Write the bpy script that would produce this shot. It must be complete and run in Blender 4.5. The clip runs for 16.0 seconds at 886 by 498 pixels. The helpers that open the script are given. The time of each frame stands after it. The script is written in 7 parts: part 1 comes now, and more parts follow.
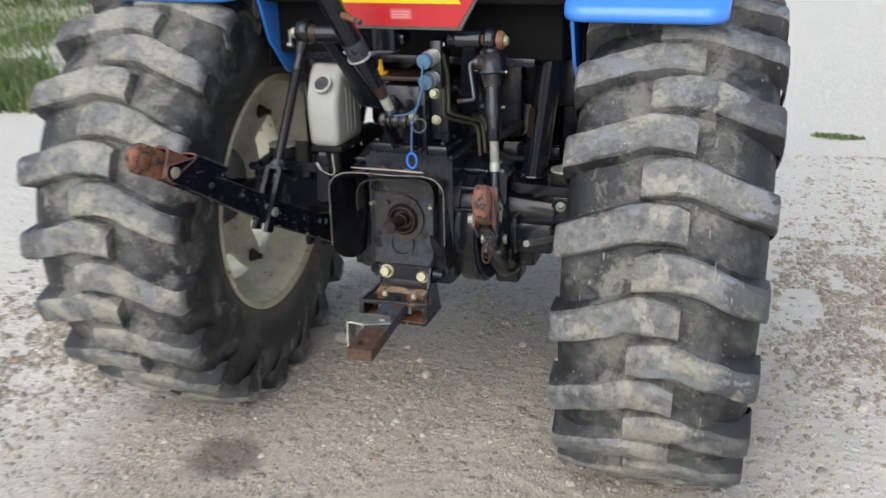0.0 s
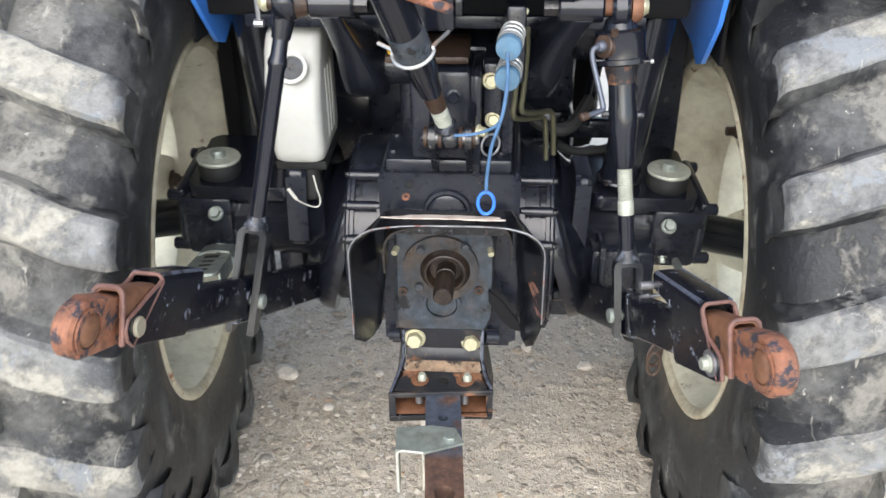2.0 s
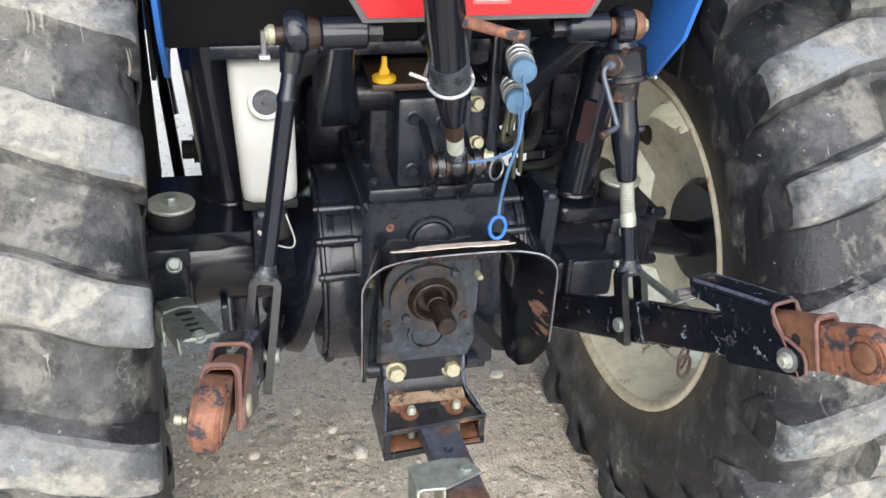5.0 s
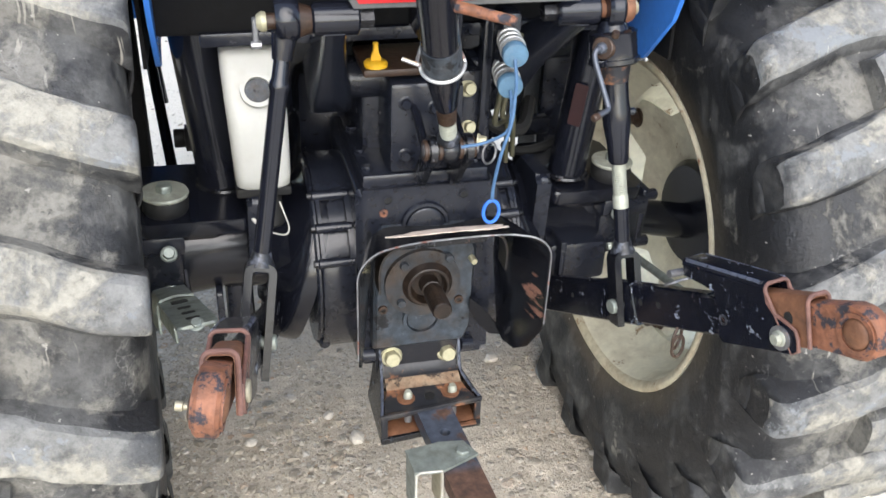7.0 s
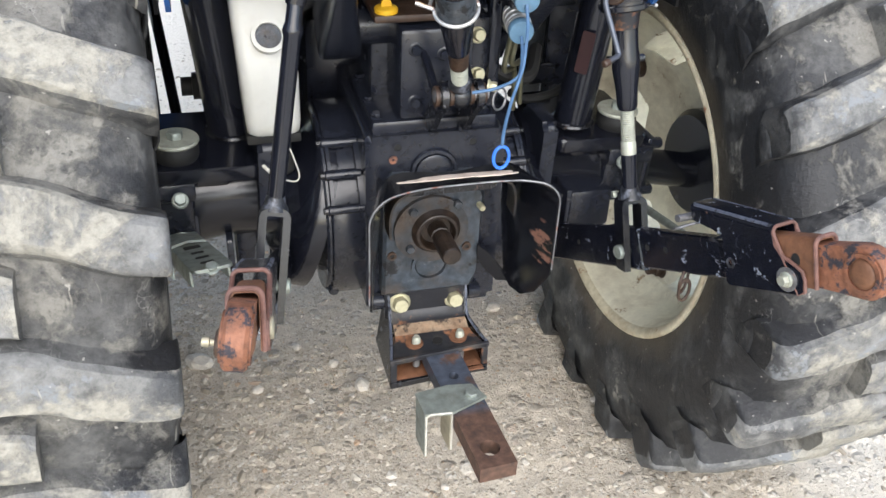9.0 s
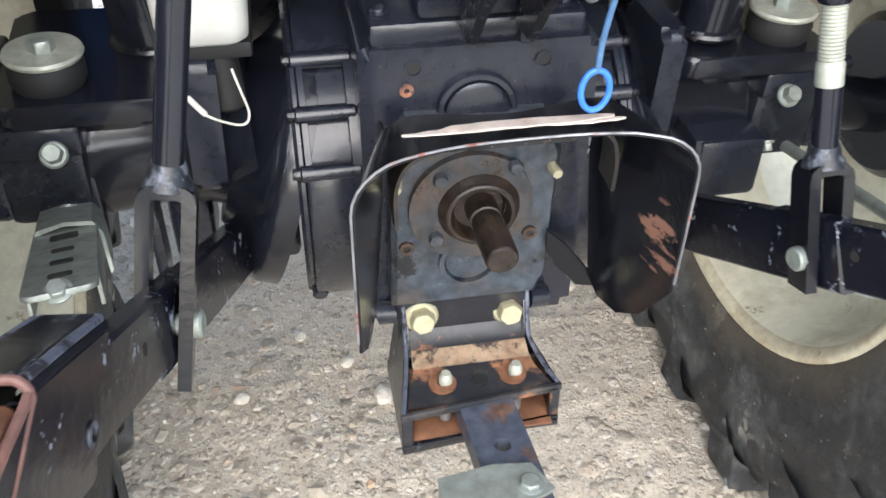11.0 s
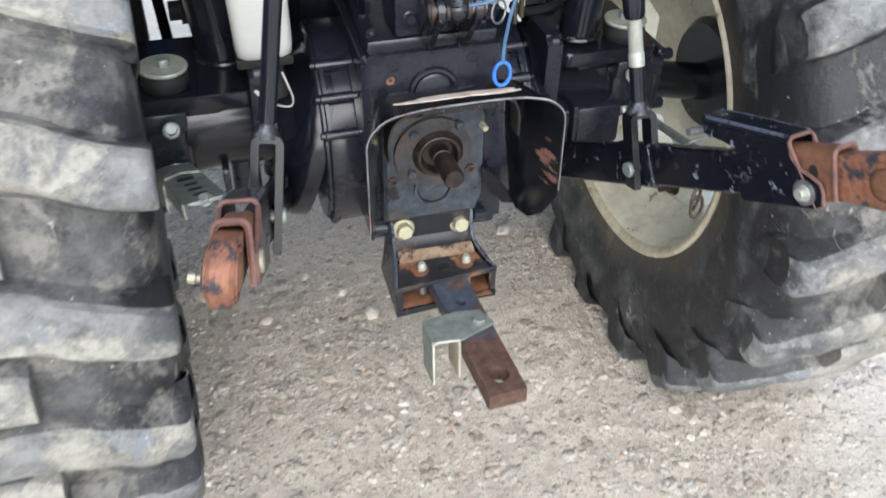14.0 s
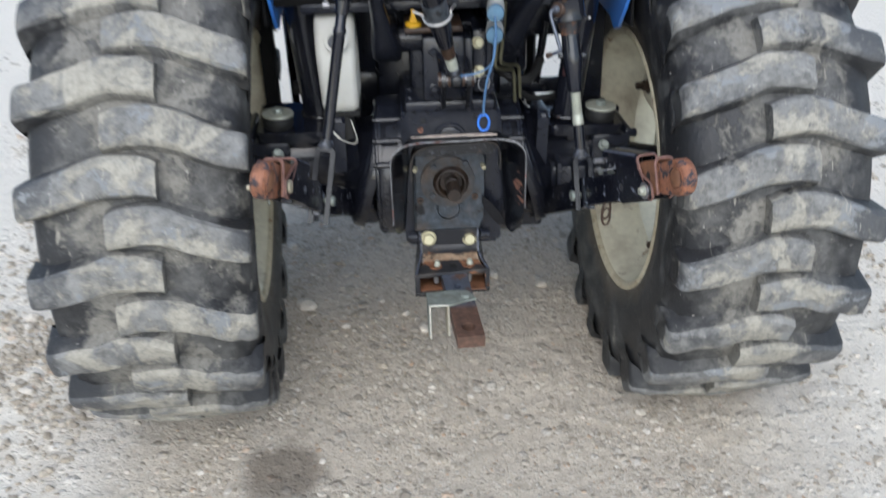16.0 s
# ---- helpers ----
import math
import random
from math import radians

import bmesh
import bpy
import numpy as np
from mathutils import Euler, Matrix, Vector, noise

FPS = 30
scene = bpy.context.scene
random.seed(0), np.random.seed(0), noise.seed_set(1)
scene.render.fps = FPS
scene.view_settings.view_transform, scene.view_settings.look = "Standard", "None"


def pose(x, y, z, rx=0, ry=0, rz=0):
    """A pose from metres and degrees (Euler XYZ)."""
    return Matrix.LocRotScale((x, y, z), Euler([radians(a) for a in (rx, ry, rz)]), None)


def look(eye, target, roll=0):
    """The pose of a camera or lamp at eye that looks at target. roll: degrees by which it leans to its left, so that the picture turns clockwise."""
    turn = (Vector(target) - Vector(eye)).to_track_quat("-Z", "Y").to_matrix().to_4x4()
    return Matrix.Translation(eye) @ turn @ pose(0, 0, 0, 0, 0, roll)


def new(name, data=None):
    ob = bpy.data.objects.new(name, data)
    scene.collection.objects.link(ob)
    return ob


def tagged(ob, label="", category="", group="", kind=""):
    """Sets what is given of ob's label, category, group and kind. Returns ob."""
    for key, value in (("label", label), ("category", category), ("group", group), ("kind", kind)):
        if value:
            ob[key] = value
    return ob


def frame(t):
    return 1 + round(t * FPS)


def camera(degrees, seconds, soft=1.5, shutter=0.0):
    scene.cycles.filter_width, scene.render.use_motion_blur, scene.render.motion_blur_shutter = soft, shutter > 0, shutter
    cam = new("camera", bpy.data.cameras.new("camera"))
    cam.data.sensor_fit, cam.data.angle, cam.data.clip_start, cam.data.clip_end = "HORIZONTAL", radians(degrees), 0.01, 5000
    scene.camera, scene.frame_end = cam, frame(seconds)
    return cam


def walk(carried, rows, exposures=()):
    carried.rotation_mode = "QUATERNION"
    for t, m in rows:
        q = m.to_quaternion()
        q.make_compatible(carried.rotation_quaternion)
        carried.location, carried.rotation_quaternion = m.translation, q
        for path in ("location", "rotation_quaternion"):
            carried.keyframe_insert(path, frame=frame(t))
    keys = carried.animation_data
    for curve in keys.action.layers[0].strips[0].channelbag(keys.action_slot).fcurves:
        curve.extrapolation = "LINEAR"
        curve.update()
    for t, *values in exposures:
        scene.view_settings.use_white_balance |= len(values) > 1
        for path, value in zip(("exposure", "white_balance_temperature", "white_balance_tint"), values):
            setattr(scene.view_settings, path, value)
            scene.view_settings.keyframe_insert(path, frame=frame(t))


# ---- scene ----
cam = camera(50.7, 16.0, shutter=0.55)
PATH = [
    (0, (0.892, -2.197, 1.442), (0.264, -0.421, 0.739), -1.2),
    (0.5, (0.624, -1.905, 1.493), (0.204, -0.12, 0.695), 0.4),
    (1, (0.368, -1.733, 1.553), (0.156, 0.065, 0.705), -0.0),
    (1.5, (0.217, -1.514, 1.524), (0.035, 0.215, 0.535), -0.6),
    (2, (0.101, -1.382, 1.532), (-0.019, 0.322, 0.491), -0.7),
    (2.5, (-0.034, -1.302, 1.522), (0.088, 0.359, 0.414), 0.7),
    (3, (-0.11, -1.288, 1.531), (0.034, 0.387, 0.448), 1.3),
    (3.5, (-0.154, -1.299, 1.526), (-0.026, 0.372, 0.435), 0.9),
    (4, (-0.264, -1.297, 1.544), (0.094, 0.374, 0.506), 1.3),
    (4.2, (-0.282, -1.297, 1.539), (0.136, 0.367, 0.511), 2.6),
    (6.3, (-0.325, -1.309, 1.537), (0.113, 0.361, 0.528), 3.1),
    (6.5, (-0.327, -1.308, 1.538), (0.119, 0.359, 0.527), 3.0),
    (7, (-0.318, -1.307, 1.539), (0.128, 0.34, 0.495), 2.4),
    (7.5, (-0.326, -1.326, 1.541), (0.152, 0.293, 0.468), 2.7),
    (8, (-0.336, -1.344, 1.538), (0.143, 0.263, 0.447), 2.9),
    (8.5, (-0.348, -1.346, 1.541), (0.12, 0.267, 0.455), 3.3),
    (9, (-0.353, -1.325, 1.531), (0.102, 0.269, 0.413), 2.8),
    (9.5, (-0.339, -1.275, 1.528), (0.134, 0.321, 0.42), 2.9),
    (10, (-0.267, -1.124, 1.44), (0.142, 0.433, 0.252), 2.8),
    (10.2, (-0.208, -1.001, 1.368), (0.113, 0.548, 0.144), 1.7),
    (12.3, (-0.155, -0.703, 1.194), (0.106, 0.787, -0.114), 0.1),
    (12.6, (-0.145, -0.703, 1.227), (0.069, 0.754, -0.125), -0.2),
    (13, (-0.197, -0.81, 1.28), (0.088, 0.726, 0.03), 1.0),
    (13.3, (-0.23, -0.931, 1.362), (0.113, 0.547, 0.059), 2.2),
    (13.5, (-0.274, -1.03, 1.412), (0.155, 0.437, 0.123), 2.7),
    (14, (-0.322, -1.289, 1.503), (0.079, 0.219, 0.252), 0.4),
    (14.5, (-0.243, -1.435, 1.526), (0.041, 0.085, 0.258), -2.4),
    (15, (-0.188, -1.638, 1.563), (0.046, -0.038, 0.386), -1.4),
    (15.5, (-0.201, -1.873, 1.576), (0.016, -0.219, 0.472), -0.2),
    (16, (-0.1, -2.087, 1.612), (-0.029, -0.338, 0.646), -1.5),
]
walk(cam, [(t, look(eye, target, roll)) for t, eye, target, roll in PATH], exposures=[(0, 0.5, 6640, 10), (0.5, 0.67, 6610, 10), (1, 0.82, 6590, 10), (1.5, 1.16, 6570, 10), (2, 1.4, 6600, 10), (2.5, 1.5, 6610, 10), (4, 1.32, 6630, 10), (6.5, 1.28, 6640, 10), (7.5, 1.34, 6640, 10), (9, 1.25, 6640, 10), (10.2, 1.38, 6600, 10), (12.3, 2.0, 6490, 10), (13, 2.0, 6500, 10), (13.5, 1.91, 6490, 10), (14, 1.18, 6360, 10), (14.5, 0.95, 6290, 9), (15, 0.84, 6290, 9), (16, 0.67, 6280, 9)])

# ---- light: an overcast day ----
world = bpy.data.worlds.new("sky")
scene.world = world
world.use_nodes = True
wn, wl = world.node_tree.nodes, world.node_tree.links
sky = wn.new("ShaderNodeTexSky")
sky.sky_type, sky.sun_disc = "NISHITA", False
sky.sun_elevation, sky.sun_rotation = radians(39), radians(186)
soften = wn.new("ShaderNodeHueSaturation")
soften.inputs["Saturation"].default_value = 0.8
wl.new(sky.outputs[0], soften.inputs["Color"])
wl.new(soften.outputs[0], wn["Background"].inputs["Color"])
wn["Background"].inputs["Strength"].default_value = 0.148
sun = new("sun", bpy.data.lights.new("sun", "SUN"))
sun.data.energy, sun.data.angle, sun.data.color = 1.68, radians(70), (1.0, 0.985, 0.955)
sun.matrix_world = look((-0.35, -3.5, 2.85), (0, 0, 0))


# ---- materials ----
def material(name):
    m = bpy.data.materials.new(name)
    m.use_nodes = True
    return m, m.node_tree.nodes, m.node_tree.links, m.node_tree.nodes["Principled BSDF"]


def noise_node(nodes, links, scale, detail=5.0, rough=0.6, coord="Object", stretch=None):
    tc = nodes.new("ShaderNodeTexCoord")
    tex = nodes.new("ShaderNodeTexNoise")
    tex.inputs["Scale"].default_value, tex.inputs["Detail"].default_value = scale, detail
    tex.inputs["Roughness"].default_value = rough
    if stretch:
        mp = nodes.new("ShaderNodeMapping")
        mp.inputs["Scale"].default_value = stretch
        links.new(tc.outputs[coord], mp.inputs[0])
        links.new(mp.outputs[0], tex.inputs["Vector"])
    else:
        links.new(tc.outputs[coord], tex.inputs["Vector"])
    return tex


def ramp_node(nodes, links, source, stops):
    r = nodes.new("ShaderNodeValToRGB")
    e = r.color_ramp.elements
    while len(e) < len(stops):
        e.new(0.5)
    for el, (p, c) in zip(e, stops):
        el.position = p
        el.color = (*c, 1) if len(c) == 3 else c
    links.new(source, r.inputs[0])
    return r


def mix_node(nodes, links, fac, a, b):
    m = nodes.new("ShaderNodeMix")
    m.data_type = "RGBA"
    for socket, value in ((m.inputs[0], fac), (m.inputs[6], a), (m.inputs[7], b)):
        if hasattr(value, "is_output"):
            links.new(value, socket)
        elif isinstance(value, tuple):
            socket.default_value = (*value, 1)
        else:
            socket.default_value = value
    return m.outputs[2]


G = lambda v: (v, v, v)


def coated(name, base, rough, metal=0.0, dirt=(0.2, 0.17, 0.13), dirt_amount=0.5, dirt_scale=9.0, rust=0.0, rust_scale=22.0,
           grain=(0.8, 1.2), bump=0.12, bump_scale=120.0, coat=0.0, rust_color=(0.2, 0.075, 0.035), gloss=0.5, chips=0.0, chip_color=(0.20, 0.20, 0.215)):
    """Paint or bare metal with a first layer of fine grain, a second of dust in patches and a third of rust breaking through."""
    m, n, l, p = material(name)
    fine = noise_node(n, l, 60, 6)
    tone = ramp_node(n, l, fine.outputs[0], [(0.3, tuple(c * grain[0] for c in base)), (0.7, tuple(min(1, c * grain[1]) for c in base))])
    patches = noise_node(n, l, dirt_scale, 8, 0.68)
    where = ramp_node(n, l, patches.outputs[0], [(0.66 - 0.28 * dirt_amount, G(0)), (0.9 - 0.2 * dirt_amount, G(min(1.0, dirt_amount)))])
    color = mix_node(n, l, where.outputs[0], tone.outputs[0], dirt)
    roughness = mix_node(n, l, where.outputs[0], G(rough), G(0.85))
    if chips > 0:
        cn = noise_node(n, l, 46, 5, 0.74)
        cw = ramp_node(n, l, cn.outputs[0], [(chips, G(0)), (chips + 0.05, G(0.7))])
        color = mix_node(n, l, cw.outputs[0], color, chip_color)
        roughness = mix_node(n, l, cw.outputs[0], roughness, G(0.5))
    if rust > 0:
        rn = noise_node(n, l, rust_scale, 9, 0.72)
        rw = ramp_node(n, l, rn.outputs[0], [(0.68 - 0.3 * rust, G(0)), (0.74 - 0.3 * rust, G(1))])
        hue = ramp_node(n, l, fine.outputs[0], [(0.25, tuple(c * 0.5 for c in rust_color)), (0.75, tuple(c * 1.5 for c in rust_color))])
        color = mix_node(n, l, rw.outputs[0], color, hue.outputs[0])
        roughness = mix_node(n, l, rw.outputs[0], roughness, G(0.9))
        mt = mix_node(n, l, rw.outputs[0], G(metal), G(0.0))
        l.new(mt, p.inputs["Metallic"])
    else:
        p.inputs["Metallic"].default_value = metal
    l.new(color, p.inputs["Base Color"])
    l.new(roughness, p.inputs["Roughness"])
    p.inputs["Coat Weight"].default_value = coat
    p.inputs["Specular IOR Level"].default_value = gloss
    p.inputs["Coat Roughness"].default_value = 0.2
    b = n.new("ShaderNodeBump")
    b.inputs["Strength"].default_value, b.inputs["Distance"].default_value = bump, 0.003
    bt = noise_node(n, l, bump_scale, 4)
    l.new(bt.outputs[0], b.inputs["Height"])
    l.new(b.outputs[0], p.inputs["Normal"])
    return m


black_paint = coated("black_paint", (0.0080, 0.0090, 0.0140), 0.16, dirt=(0.075, 0.07, 0.064), dirt_amount=0.22, bump=0.06, gloss=0.40, coat=0.25)
black_cast = coated("black_cast_iron", (0.0130, 0.0150, 0.0225), 0.22, dirt=(0.070, 0.062, 0.054), dirt_amount=0.32, dirt_scale=16, bump=0.13, bump_scale=150, gloss=0.46, coat=0.14)
black_worn = coated("black_worn_paint", (0.0078, 0.0084, 0.0110), 0.26, dirt=(0.26, 0.28, 0.32), dirt_amount=0.26, dirt_scale=50, rust=0.17, rust_scale=30, rust_color=(0.11, 0.05, 0.03), gloss=0.55, coat=0.25, chips=0.63)
black_link = coated("chipped_black_link_paint", (0.0055, 0.0064, 0.0115), 0.2, dirt=(0.20, 0.22, 0.28), dirt_amount=0.22, dirt_scale=55, rust=0.12, rust_scale=34, rust_color=(0.13, 0.06, 0.035), gloss=0.4, coat=0.2, chips=0.612, chip_color=(0.34, 0.37, 0.44), bump=0.16, bump_scale=60)
worn_edge = coated("worn_bluish_edge", (0.075, 0.085, 0.115), 0.35, dirt=(0.26, 0.28, 0.34), dirt_amount=0.5, dirt_scale=60, rust=0.52, rust_scale=40, rust_color=(0.010, 0.011, 0.016), gloss=0.5, bump=0.3)
oily_strap = coated("oily_brown_strap", (0.010, 0.009, 0.009), 0.35, dirt=(0.075, 0.048, 0.028), dirt_amount=0.7, dirt_scale=24, gloss=0.5, bump=0.3)
black_shield = coated("black_shield_paint", (0.0050, 0.0055, 0.0080), 0.16, dirt=(0.045, 0.040, 0.036), dirt_amount=0.26, dirt_scale=12, gloss=0.32, coat=0.12)
grey_plate = coated("grease_stained_cast_plate", (0.030, 0.038, 0.048), 0.38, dirt=(0.095, 0.060, 0.034), dirt_amount=0.62, dirt_scale=22, rust=0.40, rust_scale=20, rust_color=(0.011, 0.011, 0.012), grain=(0.4, 1.9), bump=0.5, bump_scale=80, chips=0.64, chip_color=(0.13, 0.145, 0.155))
greasy_ring = coated("brown_greased_ring", (0.028, 0.030, 0.034), 0.4, dirt=(0.105, 0.062, 0.030), dirt_amount=0.85, dirt_scale=14, rust=0.35, rust_scale=24, rust_color=(0.030, 0.018, 0.010), grain=(0.5, 1.6), bump=0.5, bump_scale=80)
rust_mat = coated("rusty_steel", (0.215, 0.085, 0.045), 0.62, dirt=(0.30, 0.16, 0.11), dirt_amount=0.5, dirt_scale=28, grain=(0.5, 1.4), bump=0.6, bump_scale=90, rust=0.56, rust_scale=44, rust_color=(0.034, 0.032, 0.040))
rust_pink = coated("pinkish_rusty_edge", (0.165, 0.080, 0.062), 0.6, dirt=(0.04, 0.035, 0.036), dirt_amount=0.6, dirt_scale=40, grain=(0.6, 1.3))
rust_orange = coated("orange_brown_rust", (0.17, 0.075, 0.038), 0.6, dirt=(0.10, 0.05, 0.03), dirt_amount=0.5, dirt_scale=40, grain=(0.6, 1.3), bump=0.4)
rust_brown = coated("brown_greasy_steel", (0.042, 0.023, 0.014), 0.45, dirt=(0.105, 0.055, 0.027), dirt_amount=0.5, dirt_scale=34, grain=(0.5, 1.4), bump=0.5)
rust_black = coated("rusted_black_paint", (0.014, 0.015, 0.019), 0.4, dirt=(0.16, 0.13, 0.10), dirt_amount=0.5, dirt_scale=16, rust=0.36, rust_scale=13, rust_color=(0.20, 0.09, 0.045))
rust_tan = coated("tan_flaking_rust", (0.24, 0.155, 0.098), 0.9, dirt=(0.40, 0.32, 0.225), dirt_amount=0.7, dirt_scale=34, grain=(0.5, 1.3), rust=0.60, rust_scale=20, rust_color=(0.030, 0.023, 0.020), bump=0.5)
zinc_tan = coated("stained_zinc", (0.42, 0.38, 0.28), 0.5, metal=0.5, dirt=(0.25, 0.17, 0.09), dirt_amount=0.5, dirt_scale=30)
zinc = coated("dull_zinc", (0.28, 0.31, 0.28), 0.45, metal=0.55, dirt=(0.14, 0.12, 0.085), dirt_amount=0.6, dirt_scale=45)
bolt_zinc = coated("yellow_zinc_bolt", (0.46, 0.43, 0.29), 0.36, metal=0.45, dirt=(0.18, 0.14, 0.085), dirt_amount=0.4, dirt_scale=70)
steel = coated("scuffed_steel", (0.27, 0.27, 0.28), 0.42, metal=0.75, dirt=(0.09, 0.066, 0.045), dirt_amount=0.6, dirt_scale=45, rust=0.26)
coupler_steel = coated("bright_coupler_steel", (0.46, 0.46, 0.45), 0.34, metal=0.6, dirt=(0.13, 0.12, 0.10), dirt_amount=0.5, dirt_scale=60)
crank_steel = coated("dull_blued_crank", (0.10, 0.11, 0.135), 0.4, metal=0.5, dirt=(0.06, 0.05, 0.045), dirt_amount=0.4, dirt_scale=60)
# near-black: the shade under the platform is put into the colour
shade_black = coated("shaded_black_underside", (0.006, 0.006, 0.0065), 0.8, dirt=(0.030, 0.026, 0.022), dirt_amount=0.35, gloss=0.2)
pipe_steel = coated("olive_plated_pipe", (0.15, 0.145, 0.095), 0.4, metal=0.7, dirt=(0.1, 0.08, 0.05), dirt_amount=0.5, dirt_scale=30)
cream = coated("cream_wheel_paint", (0.73, 0.70, 0.56), 0.36, dirt=(0.22, 0.155, 0.09), dirt_amount=0.62, dirt_scale=9, grain=(0.90, 1.06), rust=0.22, rust_scale=17, rust_color=(0.23, 0.145, 0.075), bump=0.10, gloss=0.6)
blue_paint = coated("blue_tractor_paint", (0.060, 0.255, 0.82), 0.25, dirt=(0.25, 0.24, 0.22), dirt_amount=0.16, grain=(0.95, 1.05), coat=0.3, bump=0.02)
plastic_white = coated("milky_white_plastic", (0.50, 0.50, 0.465), 0.45, dirt=(0.38, 0.33, 0.24), dirt_amount=0.40, dirt_scale=14, grain=(0.96, 1.02), bump=0.05)
plastic_white.node_tree.nodes["Principled BSDF"].inputs["Subsurface Weight"].default_value = 0.15
plastic_white.node_tree.nodes["Principled BSDF"].inputs["Subsurface Radius"].default_value = (0.02, 0.02, 0.015)
yellow_plastic = coated("yellow_plastic", (0.75, 0.42, 0.02), 0.45, dirt=(0.2, 0.12, 0.04), dirt_amount=0.35, dirt_scale=40, grain=(0.9, 1.1))
cap_blue = coated("faded_blue_rubber", (0.075, 0.155, 0.235), 0.6, dirt=(0.24, 0.27, 0.30), dirt_amount=0.45, dirt_scale=35)
cord_faded = coated("faded_blue_cord", (0.055, 0.13, 0.25), 0.55, dirt=(0.22, 0.25, 0.29), dirt_amount=0.45, dirt_scale=50)
cord_blue = coated("blue_cord", (0.03, 0.16, 0.62), 0.55, dirt=(0.2, 0.25, 0.3), dirt_amount=0.3, dirt_scale=50)
rubber_dark = coated("black_rubber", (0.008, 0.008, 0.008), 0.7, dirt=(0.07, 0.062, 0.05), dirt_amount=0.4)
sign_red = coated("red_reflective_sheet", (0.46, 0.014, 0.018), 0.35, dirt=(0.3, 0.06, 0.05), dirt_amount=0.15, grain=(0.95, 1.05), bump=0.02)
sign_yellow = coated("orange_yellow_sheet", (0.86, 0.50, 0.012), 0.35, dirt=(0.6, 0.38, 0.1), dirt_amount=0.15, grain=(0.97, 1.03), bump=0.02)
sign_grey = coated("grey_sign_edge", (0.09, 0.09, 0.09), 0.6, dirt_amount=0.3)
sign_pink = coated("pale_label", (0.56, 0.11, 0.11), 0.5, dirt_amount=0.1, grain=(0.97, 1.03))
decal_red = coated("faded_dark_red_decal", (0.026, 0.007, 0.008), 0.6, dirt_amount=0.2)
white_paint = coated("scraped_primer", (0.50, 0.42, 0.36), 0.6, dirt=(0.25, 0.13, 0.09), dirt_amount=0.55, dirt_scale=50, rust=0.25, rust_scale=60, rust_color=(0.03, 0.02, 0.02))
rim_rust = coated("rusty_cream_edge", (0.52, 0.47, 0.34), 0.6, dirt=(0.25, 0.15, 0.08), dirt_amount=0.7, dirt_scale=18, rust=0.25, rust_scale=20)
lip_steel = coated("chipped_black_lip", (0.26, 0.26, 0.27), 0.4, metal=0.5, dirt=(0.012, 0.012, 0.013), dirt_amount=0.75, dirt_scale=24, rust=0.42, rust_scale=25, rust_color=(0.22, 0.075, 0.05))
black_fork = coated("scratched_black_fork", (0.0050, 0.0056, 0.0085), 0.2, dirt=(0.12, 0.13, 0.16), dirt_amount=0.08, dirt_scale=60, rust=0.08, rust_scale=30, gloss=0.3, coat=0.1)
scratched_grey = coated("scratched_weld", (0.010, 0.011, 0.014), 0.4, dirt=(0.33, 0.36, 0.44), dirt_amount=0.62, dirt_scale=75)
zinc_pale = coated("dusty_zinc_washer", (0.36, 0.37, 0.31), 0.5, metal=0.3, dirt=(0.22, 0.18, 0.12), dirt_amount=0.55, dirt_scale=40)
pto_brown = coated("oily_brown_shaft", (0.016, 0.010, 0.007), 0.42, dirt=(0.070, 0.039, 0.019), dirt_amount=0.55, dirt_scale=30, grain=(0.45, 1.6), bump=0.5)
label_bar = coated("pale_print", (0.66, 0.28, 0.28), 0.5, dirt_amount=0.1)
white_wire = coated("white_wire", (0.52, 0.50, 0.44), 0.4, dirt_amount=0.4, dirt_scale=60)


def two_tone_bar():
    """Bar steel, blue-black where it slides in its box and brown with rust towards the hitch end."""
    m, n, l, p = material("blued_and_rusted_bar")
    fine, broad = noise_node(n, l, 70, 6), noise_node(n, l, 16, 7, 0.7)
    dark = ramp_node(n, l, fine.outputs[0], [(0.3, (0.028, 0.034, 0.048)), (0.7, (0.070, 0.082, 0.11))])
    brown = ramp_node(n, l, fine.outputs[0], [(0.25, (0.034, 0.021, 0.017)), (0.5, (0.085, 0.045, 0.030)), (0.75, (0.15, 0.082, 0.056))])
    sep, tc = n.new("ShaderNodeSeparateXYZ"), n.new("ShaderNodeTexCoord")
    l.new(tc.outputs["Object"], sep.inputs[0])
    mr = n.new("ShaderNodeMapRange")
    for k, v in enumerate((-0.235, -0.255, 0.0, 1.0)):
        mr.inputs[k + 1].default_value = v
    l.new(sep.outputs["Y"], mr.inputs[0])
    chips = ramp_node(n, l, broad.outputs[0], [(0.56, G(0)), (0.64, G(1))])
    top = n.new("ShaderNodeMath")
    top.operation = "MAXIMUM"
    l.new(mr.outputs[0], top.inputs[0])
    l.new(chips.outputs[0], top.inputs[1])
    l.new(mix_node(n, l, top.outputs[0], dark.outputs[0], brown.outputs[0]), p.inputs["Base Color"])
    l.new(mix_node(n, l, top.outputs[0], G(0.38), G(0.7)), p.inputs["Roughness"])
    b = n.new("ShaderNodeBump")
    b.inputs["Strength"].default_value, b.inputs["Distance"].default_value = 0.3, 0.002
    l.new(fine.outputs[0], b.inputs["Height"])
    l.new(b.outputs[0], p.inputs["Normal"])
    return m


bar_mat = two_tone_bar()


